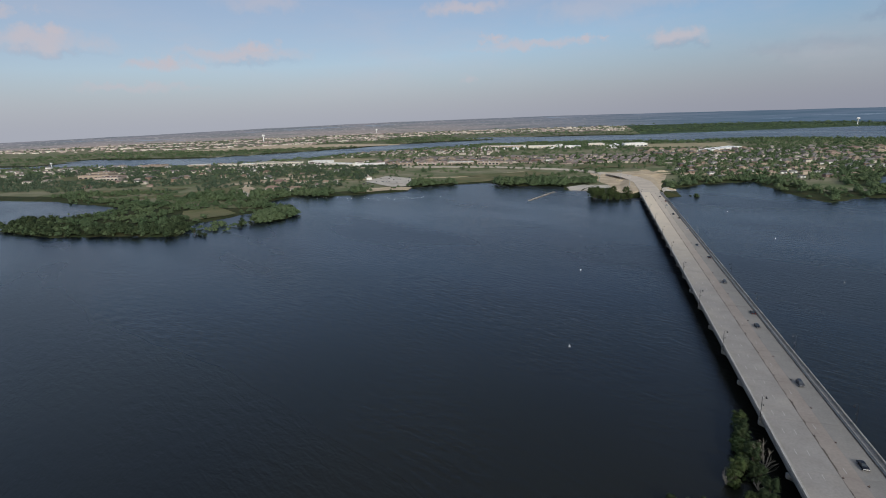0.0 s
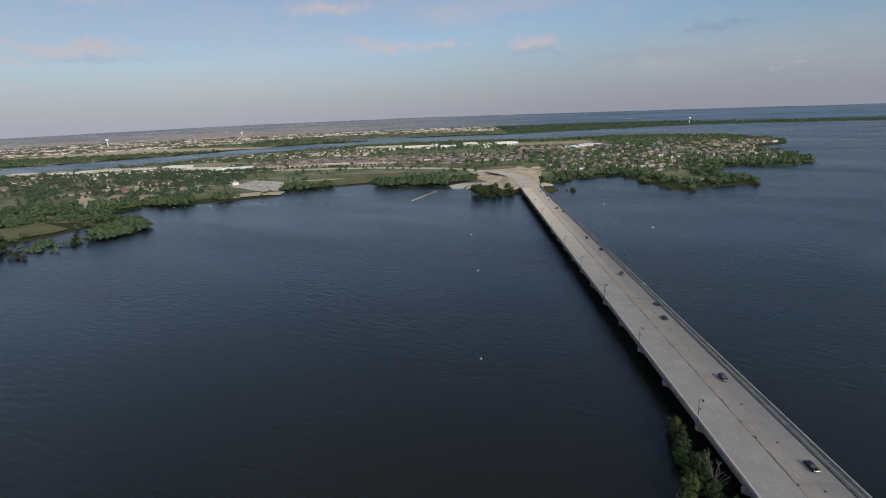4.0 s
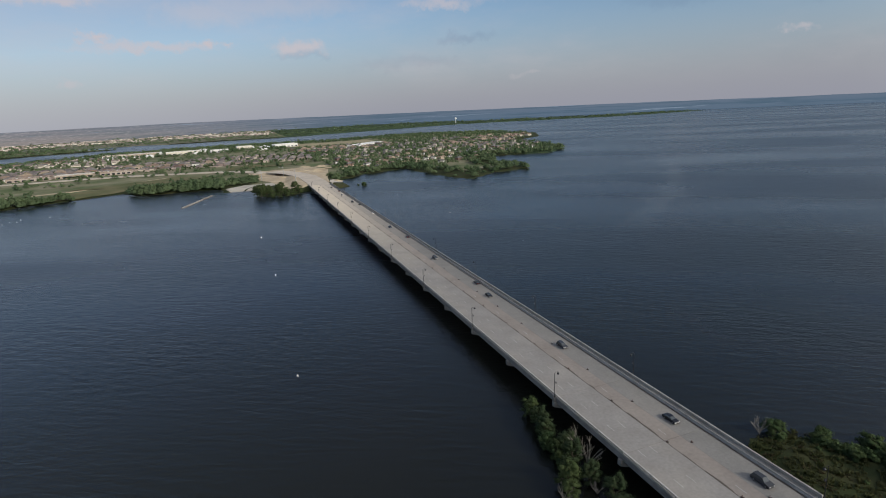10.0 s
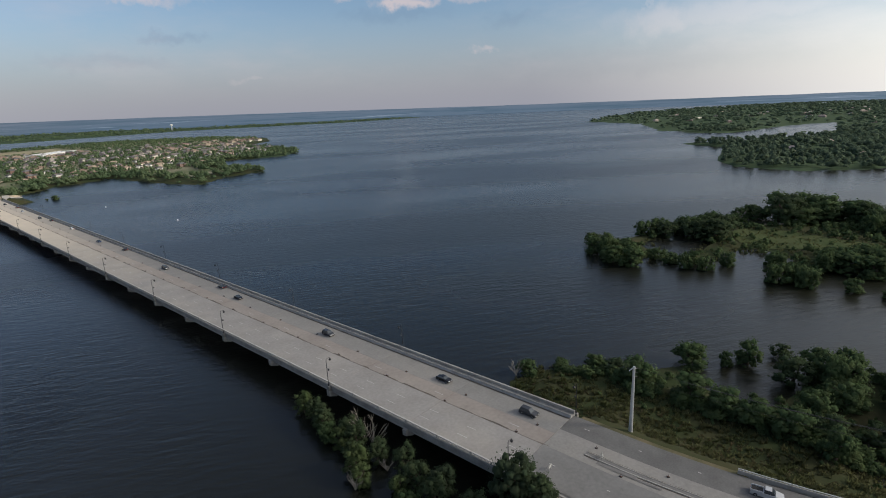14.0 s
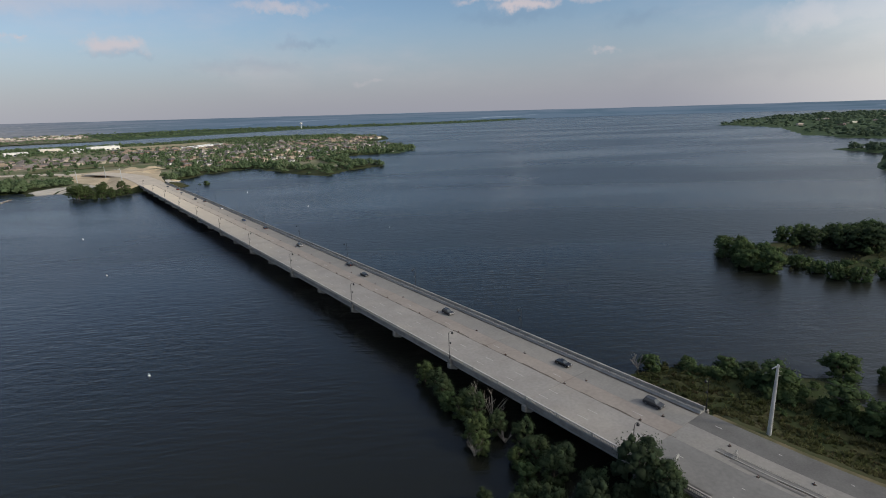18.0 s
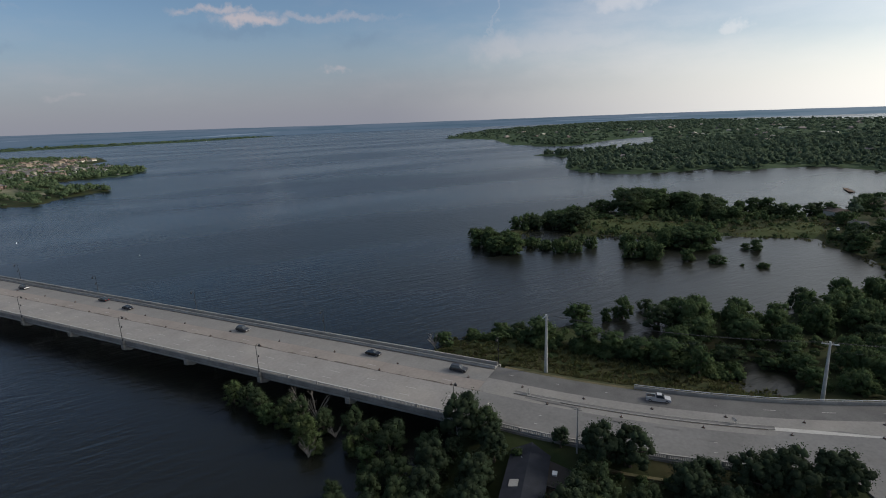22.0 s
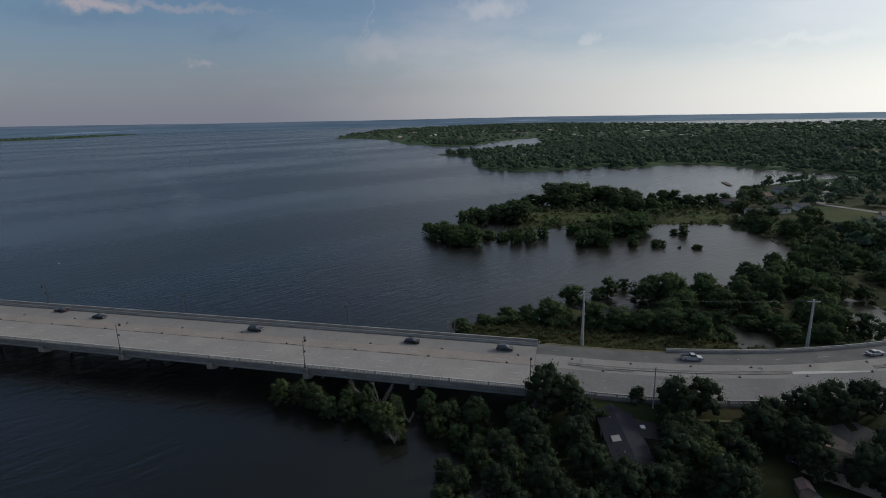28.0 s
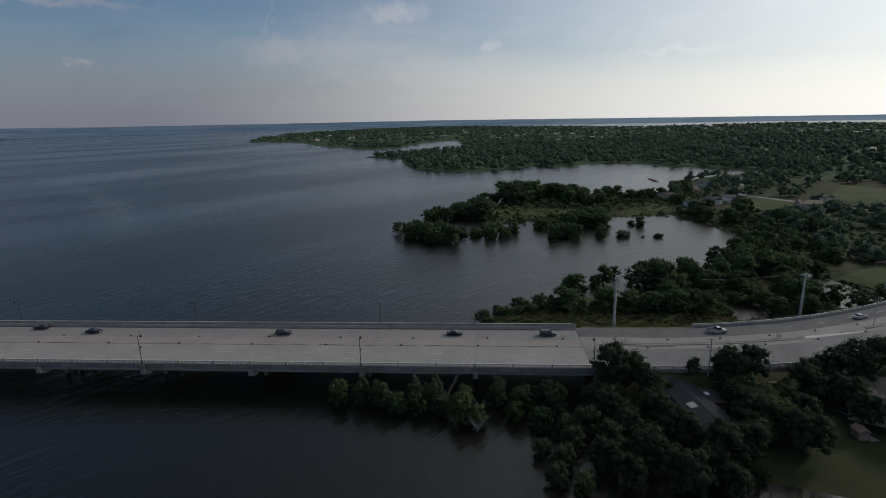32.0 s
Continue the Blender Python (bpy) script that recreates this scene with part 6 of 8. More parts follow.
def house(label, L, W, H, pitch, roof, wall, hip=True, wing=True, group="houses of the town", windows=2):
    e = thing("house", label, "house", group)
    k = Kit().box(-L / 2, L / 2, -W / 2, W / 2, -1.5, H)
    if wing:
        k.box(L * 0.1, L * 0.42, -W / 2 - W * 0.3, -W / 2 + 0.1, -1.5, H - 0.02)
    k.make("wall", wall, e)
    o, rz = 0.6, W / 2 * pitch
    ins = W / 2 if hip else -0.0
    r = Kit()
    x0, x1, y0, y1 = -L / 2 - o, L / 2 + o, -W / 2 - o, W / 2 + o
    r.add([(x0, y0, H - 0.1), (x1, y0, H - 0.1), (x1, y1, H - 0.1), (x0, y1, H - 0.1), (x0, y0, H + 0.15), (x1, y0, H + 0.15), (x1, y1, H + 0.15), (x0, y1, H + 0.15), (x0 + ins, 0, H + rz), (x1 - ins, 0, H + rz)],
          [(3, 2, 1, 0), (0, 1, 5, 4), (1, 2, 6, 5), (2, 3, 7, 6), (3, 0, 4, 7), (4, 5, 9, 8), (6, 7, 8, 9), (5, 6, 9), (7, 4, 8)])
    if wing:
        a0, a1, b0 = L * 0.1 - 0.5, L * 0.42 + 0.5, -W / 2 - W * 0.3 - 0.5
        m = (a0 + a1) / 2
        h2 = (a1 - a0) / 2 * pitch
        r.add([(a0, b0, H + 0.1), (a1, b0, H + 0.1), (m, b0 + (0.8 if hip else 0.0), H + 0.1 + h2), (a0, 0, H + 0.1), (a1, 0, H + 0.1), (m, 0, H + 0.1 + h2)],
              [(0, 1, 2), (1, 4, 5, 2), (3, 0, 2, 5), (0, 3, 4, 1)])
    r.make("roof", roof, e)
    Kit().box(L * 0.22, L * 0.22 + 0.9, 0.5, 1.3, H + rz * 0.4, H + rz + 0.7, 0.05).make("chimney", WALLS[1], e)
    Kit().box(-0.55, 0.55, -W / 2 - 0.06, -W / 2 + 0.02, 0.0, 2.1).make("door", WOOD, e)
    for i in range(windows):
        wall_window(e, -L * 0.38 + i * L * 0.2, -W / 2, 0.9, 1.4, 1.3, 0, -1)
    wall_window(e, -L / 2, 0, 0.9, 1.6, 1.3, -1, 0)
    return e


HOUSES = [house("tan brick house with a brown hipped roof", 17, 11, 3.2, 0.62, ROOFS[0], WALLS[0]), house("red brick house with a grey hipped roof", 15, 11, 5.4, 0.6, ROOFS[1], WALLS[1]),
          house("cream house with a tan gabled roof", 16, 10, 3.2, 0.55, ROOFS[2], WALLS[2], hip=False), house("two-storey brick house with a tan hipped roof", 16, 12, 5.6, 0.65, ROOFS[2], WALLS[0]),
          house("low brick house with a red tiled roof", 19, 12, 3.4, 0.5, ROOFS[3], WALLS[0]), house("white house with a grey gabled roof", 14, 9, 3.4, 0.6, ROOFS[1], WALLS[3], hip=False)]
FREE = [True] * len(HOUSES)


def put_house(i, x, y, turn, s=1.0):
    m = Matrix.Translation((x, y, gz(x, y) + 0.5)) @ Matrix.Rotation(radians(turn), 4, "Z") @ Matrix.Diagonal((s, s, s, 1))
    if FREE[i]:
        FREE[i] = False
        HOUSES[i].matrix_basis = m
        return HOUSES[i]
    c = copy_thing(HOUSES[i], m)
    c.matrix_basis = m
    return c


def house_rows(seed, n, box, gap, turn, kinds, dmin=25, smin=0.95, smax=1.2, keep=0.85):
    """Houses in uneven rows along turned streets inside a box of the plan."""
    g = random.Random(seed)
    x0, x1, y0, y1 = box
    cx, cy, t = (x0 + x1) / 2, (y0 + y1) / 2, radians(turn)
    spots = []
    R = max(x1 - x0, y1 - y0) * 0.8
    u = -R
    row = 0
    while u < R:
        v = -R
        while v < R:
            x, y = cx + v * math.cos(t) - u * math.sin(t), cy + v * math.sin(t) + u * math.cos(t)
            x, y = x + g.uniform(-3, 3), y + g.uniform(-3, 3)
            if x0 < x < x1 and y0 < y < y1 and g.random() < keep:
                spots.append((x, y, turn + (180 if row % 2 else 0) + g.uniform(-14, 14)))
            v += gap * g.uniform(0.9, 1.25)
        u += gap * (1.05 if row % 2 else 1.75)
        row += 1
    a = np.array(spots)
    ok = (shore_distance(a[:, 0], a[:, 1]) > dmin) & clear_of(a[:, 0], a[:, 1])
    for x, y, tn in a[ok][:n]:
        put_house(g.choice(kinds), x, y, tn, g.uniform(smin, smax))
        CLEAR.append((x, y, 5, 5, tn))


house_rows(1, 130, (90, 560, 830, 1300), 22, 20, [0, 1, 2, 3, 5, 2, 1, 5], dmin=24, smin=0.58, smax=0.8, keep=0.75)
house_rows(2, 46, (60, 330, 1300, 1530), 25, 5, [0, 1, 2, 3], smin=0.75, smax=0.95)
house_rows(3, 34, (-620, -60, 1130, 1330), 27, -8, [1, 1, 0, 5, 3], smin=0.8, smax=1.1)
house_rows(4, 36, (-880, -420, 1560, 1760), 30, 12, [2, 5, 5, 0], smin=0.9, smax=1.15)
house_rows(5, 14, (-1100, -620, 840, 1090), 50, 5, [5, 2, 0, 5], smin=0.7, smax=1.0, keep=0.5)
house_rows(6, 26, (420, 840, 1230, 1560), 40, 30, [0, 4, 2, 3], smin=0.9, smax=1.2)
house_rows(8, 26, (-1080, -660, 690, 960), 44, 12, [5, 2, 4, 0, 1], smin=0.6, smax=1.0, keep=0.45)
house_rows(7, 14, (-700, -520, 620, 780), 48, 0, [5, 2, 4])
# houses on the east shore, and in the far woods
for i, x, y, t, s in ((5, 284, -131, 12, 0.75), (5, 296, -152, 20, 0.8), (5, 300, -167, 10, 0.8), (2, 269, -208, 80, 0.9), (5, 272, -224, 78, 0.9), (2, 330, -128, 40, 0.8), (0, 362, -160, 10, 0.9), (5, 395, -185, 20, 0.9)):
    put_house(i, x, y, t, s)
    CLEAR.append((x, y, 10, 9, t))
def big_building(name, label, x, y, L, W, H, turn, roof, wall, group="large buildings of the town", bays=6):
    e = thing(name, label, "building", group)
    e.matrix_basis = Matrix.Translation((x, y, gz(x, y))) @ Matrix.Rotation(radians(turn), 4, "Z")
    Kit().box(-L / 2, L / 2, -W / 2, W / 2, -2, H).make("wall", wall, e)
    Kit().box(-L / 2 - 0.3, L / 2 + 0.3, -W / 2 - 0.3, W / 2 + 0.3, H, H + 0.5, 0.1).make("roof", roof, e)
    p = Kit()
    p.box(-L / 2 - 0.3, L / 2 + 0.3, -W / 2 - 0.3, -W / 2 + 0.1, H + 0.45, H + 1.1)
    p.box(-L / 2 - 0.3, L / 2 + 0.3, W / 2 - 0.1, W / 2 + 0.3, H + 0.45, H + 1.1)
    p.make("parapet", wall, e)
    for i in range(bays):
        u = -L / 2 + L * (i + 0.5) / bays
        Kit().box(u - L / bays * 0.3, u + L / bays * 0.3, -W / 2 - 0.12, -W / 2 + 0.02, 0.8, min(H - 0.6, 3.6)).make("shopfront", GLASS, e)
    for i in range(3):
        u = -L * 0.3 + i * L * 0.28
        Kit().box(u, u + 2.6, -1.2, 1.2, H + 0.5, H + 1.7, 0.1).make("roof_unit", STEEL, e)
    CLEAR.append((x, y, L / 2 + 6, W / 2 + 6, turn))
    return e


big_building("warehouse", "long white warehouse with a flat white roof", 262, 1452, 150, 36, 6, 50, WHITE_ROOF, WALLS[3], bays=10)
big_building("warehouse", "white flat-roofed store beside a field", 60, 1700, 70, 40, 9, 10, WHITE_ROOF, WALLS[3])
big_building("store", "cream flat-roofed store building", -60, 1760, 46, 26, 8, 8, WHITE_ROOF, WALLS[2])
for x, y, L, W, H, t, r, w in ((-230, 1680, 90, 34, 8, 6, 0, 2), (-340, 1730, 80, 34, 8, 4, 0, 0), (-130, 1660, 50, 28, 7, 6, 0, 3), (-420, 1760, 60, 30, 7, 4, 2, 2),
                               (-1200, 870, 70, 44, 8, 20, 2, 0), (-1120, 830, 50, 40, 7, 20, 2, 1), (-1260, 940, 44, 30, 7, 20, 2, 0), (-1160, 1165, 60, 26, 7, 4, 0, 0), (-1060, 1160, 46, 24, 7, 4, 2, 2)) + (
                               (-985, 1150, 40, 24, 7, 4, 0, 2), (-930, 1165, 56, 24, 8, 2, 3, 2), (-860, 1180, 46, 24, 7, 0, 3, 2), (-1330, 1180, 70, 30, 7, 4, 2, 0),
                               (-790, 1205, 66, 30, 7, -12, 0, 3), (-690, 1120, 84, 26, 6, -20, 0, 2), (-600, 1100, 74, 24, 6, 14, 0, 3), (-520, 1105, 60, 22, 6, 4, 2, 0), (-440, 1110, 66, 22, 6, 2, 2, 1), (-370, 1115, 60, 20, 6, 0, 0, 0), (-300, 1110, 52, 20, 6, -4, 2, 1)):
    big_building("store", "low flat-roofed shop building with " + ("a pale roof" if r == 0 else "a brown roof" if r == 2 else "a grey roof"), x, y, L, W, H, t, WHITE_ROOF if r == 0 else ROOFS[0 if r == 2 else 1], FAR_WALL if w == 1 else WALLS[w], "shops along the highway")


def near_house():
    """The long low dark-roofed house beside the causeway."""
    e = thing("house", "long low house with a charcoal shingle roof among trees", "house", at=(-13.4, -21.0, gz(-16, -22) + 0.3))
    e.rotation_euler = (0, 0, radians(10))
    L, W, H = 26.0, 7.4, 3.4
    Kit().box(-L / 2, L / 2, -W / 2, W / 2, -2.0, H).make("wall", WALLS[1], e)
    Kit().box(0.5, L / 2 - 0.6, -W / 2 - 4.6, -W / 2 - 0.01, -2.0, H - 1.1).make("wing_wall", WALLS[1], e)
    Kit().add([(0, -W / 2 - 5.2, H - 1.1), (L / 2, -W / 2 - 5.2, H - 1.1), (L / 2, -W / 2 - 0.02, H - 0.5), (0, -W / 2 - 0.02, H - 0.5), (0, -W / 2 - 5.2, H - 0.9), (L / 2, -W / 2 - 5.2, H - 0.9), (L / 2, -W / 2 - 0.02, H - 0.3), (0, -W / 2 - 0.02, H - 0.3)],
              [(3, 2, 1, 0), (4, 5, 6, 7), (0, 1, 5, 4), (1, 2, 6, 5), (2, 3, 7, 6), (3, 0, 4, 7)]).make("wing_roof", BROWN_ROOF, e, "low grey shingle lean-to roof")
    Kit().box(3.5, 4.9, -W / 2 - 2.2, -W / 2 - 1.2, H - 0.75, H - 0.2, 0.05).make("roof_unit", WHITE_ROOF, e, "small white rooftop unit")
    o, rz = 0.5, 0.85
    r = Kit()
    for s in (-1, 1):
        y0, y1 = (-W / 2 - o, 0) if s < 0 else (W / 2 + o, 0)
        vs = [(-L / 2 - o, y0, H - 0.15), (L / 2 + o, y0, H - 0.15), (L / 2 + o, y1, H + rz), (-L / 2 - o, y1, H + rz)]
        vs += [(x, y, z + 0.22) for x, y, z in vs]
        fs = [(3, 2, 1, 0), (4, 5, 6, 7), (0, 1, 5, 4), (1, 2, 6, 5), (2, 3, 7, 6), (3, 0, 4, 7)]
        r.add(vs, [tuple(reversed(f)) for f in fs] if s > 0 else fs)
    roof = r.make("roof", DARK_ROOF, e)
    gb = Kit()
    for x in (-L / 2, L / 2 - 0.2):
        gb.add([(x, -W / 2, H - 0.05), (x, W / 2, H - 0.05), (x, 0, H + rz - 0.1), (x + 0.2, -W / 2, H - 0.05), (x + 0.2, W / 2, H - 0.05), (x + 0.2, 0, H + rz - 0.1)], [(0, 2, 1), (3, 4, 5), (0, 3, 5, 2), (1, 2, 5, 4)])
    gb.make("gable", WALLS[2], e)
    sl = rz / (W / 2 + o)
    y = 2.0
    zz = H + rz - sl * y + 0.26
    Kit().add([(-2.9, y - 0.9, zz + sl * 0.9), (-0.7, y - 0.9, zz + sl * 0.9), (-0.7, y + 0.9, zz - sl * 0.9), (-2.9, y + 0.9, zz - sl * 0.9), (-2.9, y - 0.9, zz + sl * 0.9 - 0.1), (-0.7, y - 0.9, zz + sl * 0.9 - 0.1), (-0.7, y + 0.9, zz - sl * 0.9 - 0.1), (-2.9, y + 0.9, zz - sl * 0.9 - 0.1)],
              [(0, 1, 2, 3), (7, 6, 5, 4), (0, 3, 7, 4), (1, 0, 4, 5), (2, 1, 5, 6), (3, 2, 6, 7)]).make("roof_patch", CONCRETE, e, "pale replaced roof panel")
    for vx in (-7.0, 6.0):
        Kit().tube([(vx, 1.5, H + 0.9), (vx, 1.5, H + rz + 0.3)], [0.09, 0.09], 8).make("vent_pipe", STEEL, e)
    for i in range(4):
        wall_window(e, -9 + i * 5.5, W / 2, 0.9, 1.6, 1.2, 0, 1)
    wall_window(e, -L / 2, -1.5, 0.9, 1.8, 1.2, -1, 0)
    Kit().box(3.6, 4.6, W / 2 - 0.02, W / 2 + 0.06, 0, 2.1).make("door", WALLS[3], e)


near_house()
h2 = house("brown-roofed brick house behind dark trees", 14, 9, 2.8, 0.42, BROWN_ROOF, WALLS[0], hip=True, wing=True, group="houses by the junction")
h2.matrix_basis = Matrix.Translation((-12.5, -64, gz(-12, -64) + 0.3)) @ Matrix.Rotation(radians(62), 4, "Z")
shed = thing("garden_shed", "small red-brown garden shed", "shed", at=(-20.2, -53.6, gz(-20, -53.6)))
Kit().box(-1.3, 1.3, -1.1, 1.1, -0.5, 1.9, 0.04).make("wall", WALLS[1], shed)
Kit().add([(-1.6, -1.4, 1.9), (1.6, -1.4, 1.9), (1.6, 1.4, 1.9), (-1.6, 1.4, 1.9), (-1.6, 0, 2.7), (1.6, 0, 2.7)], [(3, 2, 1, 0), (0, 1, 5, 4), (2, 3, 4, 5), (1, 2, 5), (3, 0, 4)]).make("roof", ROOFS[3], shed)


# ======== cars ========
def car(label, paint, kind="sedan", group="cars on the road"):
    e = thing("pickup_truck" if kind == "pickup" else "car", label, "truck" if kind == "pickup" else "car", group)
    L, W = {"sedan": (4.8, 1.84), "suv": (4.9, 1.95), "pickup": (5.7, 2.0)}[kind]
    hood, top = {"sedan": (0.95, 1.45), "suv": (1.1, 1.78), "pickup": (1.1, 1.85)}[kind]
    h, w = L / 2, W / 2
    side = [(-h, 0.45), (-h + 0.05, hood * 0.93), (-h + 0.9, hood), (h - 1.3, hood), (h - 0.15, hood * 0.82), (h, 0.55), (h - 0.1, 0.28), (-h + 0.1, 0.28)]
    n = len(side)
    k = Kit()
    vs = []
    for x, q in ((-w, 0.93), (-w, 1.0), (w, 1.0), (w, 0.93)):
        pass
    rows = [(-w + 0.1, 0.06), (-w, 0.0), (w, 0.0), (w - 0.1, 0.06)]
    for x, inset in rows:
        for y, z in side:
            vs.append((x, y * (1 - inset * 0.2), z - (inset if z > 0.6 else 0) * 0.3))
    fs = [tuple(range(n - 1, -1, -1)), tuple(3 * n + i for i in range(n))]
    for r in range(3):
        fs += [(r * n + i, r * n + (i + 1) % n, (r + 1) * n + (i + 1) % n, (r + 1) * n + i) for i in range(n)]
    body = k.add(vs, fs).make("body", paint, e)
    y0, y1 = {"sedan": (-h + 0.55, h - 1.35), "suv": (-h + 0.12, h - 1.3), "pickup": (-0.55, h - 1.45)}[kind]
    a0, a1 = {"sedan": (y0 + 0.75, y1 - 0.85), "suv": (y0 + 0.35, y1 - 0.8), "pickup": (y0 + 0.2, y1 - 0.7)}[kind]
    wi = w - 0.12
    gl = [(-wi, y0, hood - 0.02), (wi, y0, hood - 0.02), (wi, y1, hood - 0.02), (-wi, y1, hood - 0.02), (-wi + 0.2, a0, top - 0.06), (wi - 0.2, a0, top - 0.06), (wi - 0.2, a1, top - 0.06), (-wi + 0.2, a1, top - 0.06)]
    box = [(3, 2, 1, 0), (4, 5, 6, 7), (0, 1, 5, 4), (1, 2, 6, 5), (2, 3, 7, 6), (3, 0, 4, 7)]
    mid = Vector((0, (a0 + a1) / 2, hood + 0.1))
    for name, quad in (("rear_window", box[2]), ("side_window", box[3]), ("windscreen", box[4]), ("side_window", box[5])):
        outer = [Vector(gl[i]) for i in quad]
        pane = [tuple(p) for p in outer] + [tuple(p.lerp(mid, 0.06)) for p in outer]
        Kit().add(pane, [(0, 1, 2, 3), (7, 6, 5, 4), (1, 0, 4, 5), (2, 1, 5, 6), (3, 2, 6, 7), (0, 3, 7, 4)]).make(name, GLASS, e)
    Kit().box(-wi + 0.17, wi - 0.17, a0 - 0.04, a1 + 0.04, top - 0.07, top, 0.03).make("roof", paint, e)
    if kind == "pickup":
        Kit().box(-w + 0.2, w - 0.2, -h + 0.15, y0 - 0.1, hood - 0.02, hood + 0.005).make("bed", RUBBER, e)
        for s in (-1, 1):
            Kit().box(s * (w - 0.12) - 0.08, s * (w - 0.12) + 0.08, -h + 0.1, y0 - 0.05, hood - 0.05, hood + 0.22, 0.02).make("bed_side", paint, e)
    for sx in (-1, 1):
        for y in (-h + 0.95, h - 0.95):
            ty = Kit().tube([(sx * (w - 0.2), y, 0.33), (sx * (w + 0.01), y, 0.33)], [0.34, 0.34], 14).make("tyre", RUBBER, e)
            Kit().tube([(sx * (w - 0.02), y, 0.33), (sx * (w + 0.025), y, 0.33)], [0.2, 0.18], 10).make("rim", CHROME, ty)
        Kit().box(sx * (w - 0.35) - 0.22, sx * (w - 0.35) + 0.22, h - 0.17, h - 0.03, 0.58, 0.76, 0.02).make("headlight", CHROME, e)
        Kit().box(sx * (w - 0.3) - 0.2, sx * (w - 0.3) + 0.2, -h - 0.01, -h + 0.08, 0.6, 0.82, 0.02).make("tail_light", RED_LENS, e)
    return e


FLEET = [car("black sedan driving on the bridge", CARS["black"]), car("silver sedan driving on the bridge", CARS["silver"]), car("dark grey estate car on the bridge", CARS["dark_grey"], "suv"),
         car("white sedan driving on the bridge", CARS["white"]), car("silver pickup truck on the bridge", CARS["silver"], "pickup"), car("maroon estate car on the road", CARS["maroon"], "suv"), car("dark blue sedan on the bridge", CARS["blue"])]
USED = [False] * len(FLEET)


def put_car(i, x, y, z, turn):
    m = Matrix.Translation((x, y, z)) @ Matrix.Rotation(radians(turn), 4, "Z")
    if not USED[i]:
        USED[i] = True
        FLEET[i].matrix_basis = m
        return FLEET[i]
    return copy_thing(FLEET[i], m)


for i, x, y, south in ((2, 21.2, 9, 1), (0, 21.2, 37, 1), (2, 20.8, 90, 1), (0, 21.0, 152, 1), (0, 23.9, 172, 0), (2, 21.4, 227, 1), (0, 23.6, 290, 0), (6, 21.6, 329, 1), (3, 23.9, 395, 0), (0, 23.9, 449, 0), (2, 21.2, 470, 1), (1, 21.2, 527, 1), (5, 23.8, 560, 0), (0, 21.0, 596, 1)):
    put_car(i, x, y, DECK, 180 if south else 0)
for i, y, u, south in ((4, -42, 23.4, 1), (1, -92, 22.6, 1), (3, -150, 25, 0), (0, -200, 22.5, 1)):
    a = math.degrees(math.atan2(float(road_shift(y - 1) - road_shift(y + 1)), 2.0))
    put_car(i, float(road_shift(y)) + u, y, float(road_level(y)), a + (180 if south else 0))
# parked cars: by the beach, the houses and the shops
g = random.Random(12)
for k_ in range(26):
    u, v = g.uniform(0, 1), g.uniform(0, 1)
    x, y = -470 + 80 * u, 760 + 100 * v
    if abs(x + 430) < 40:
        put_car(g.choice([0, 1, 2, 3, 4, 5, 6]), x, y, gz(x, y) + 0.15, g.choice([20, 200, 110]))
for i, x, y, t in ((3, 265, -133, 30), (1, 277, -120, 80), (2, 262, -226, 10), (0, 268, -214, 100), (0, -10, -57, 40), (1, -6, -61, 60)):
    put_car(i, x, y, gz(x, y) + (0.25 if x > 0 else 0.12), t)


# ======== traffic cones, signs, small works ========
def cone():
    e = thing("traffic_cone", "low faded dark channelling cone with a rubber foot", "traffic cone", "cones along the lane")
    Kit().box(-0.34, 0.34, -0.3, 0.3, 0, 0.08, 0.02).make("foot", RUBBER, e)
    Kit().tube([(0, 0, 0.06), (0, 0, 0.28), (0, 0, 0.5)], [0.22, 0.15, 0.08], 10).make("cone", ORANGE, e)
    Kit().tube([(0, 0, 0.3), (0, 0, 0.38)], [0.15, 0.125], 10).make("band", STEEL, e)
    return e


c0 = cone()
c0.matrix_basis = pose(18.6, 5, DECK)
for i in range(1, 29):
    copy_thing(c0, pose(18.6 + 0.2 * math.sin(i * 2.1), 5 + 22.2 * i, DECK, 0, 0, i * 37))
for i in range(28):
    copy_thing(c0, pose(13.3, 7.5 + 22.4 * i, DECK, 0, 0, i * 53))
for i in range(9):
    y = -10 - 15.5 * i
    copy_thing(c0, pose(float(road_shift(y)) + 19.0, y, float(road_level(y)), 0, 0, i * 41))
for i in range(5):
    y = -18 - 17 * i
    copy_thing(c0, pose(float(road_shift(y)) + 13.4, y, float(road_level(y)), 0, 0, i * 41))


def barricade(x, y, z, turn):
    e = thing("barricade", "white folding traffic barricade on the median", "barricade")
    e.matrix_basis = Matrix.Translation((x, y, z)) @ Matrix.Rotation(radians(turn), 4, "Z")
    for s in (-1, 1):
        Kit().tube([(s * 0.5, -0.35, 0), (s * 0.5, 0, 1.3)], [0.04, 0.04], 6).make("leg", PAINT, e)
        Kit().tube([(s * 0.5, 0.35, 0), (s * 0.5, 0, 1.3)], [0.04, 0.04], 6).make("leg", PAINT, e)
    for z0 in (0.55, 0.95):
        Kit().box(-0.65, 0.65, -0.2, -0.14, z0, z0 + 0.22, 0.01).make("board", PAINT, e)


barricade(16.3, -12.5, float(road_level(-12)) + 0.12, 20)
barricade(6.2, -5.5, float(road_level(-5)), 5)
barricade(float(road_shift(-58)) + 16.4, -58, float(road_level(-58)) + 0.12, 40)


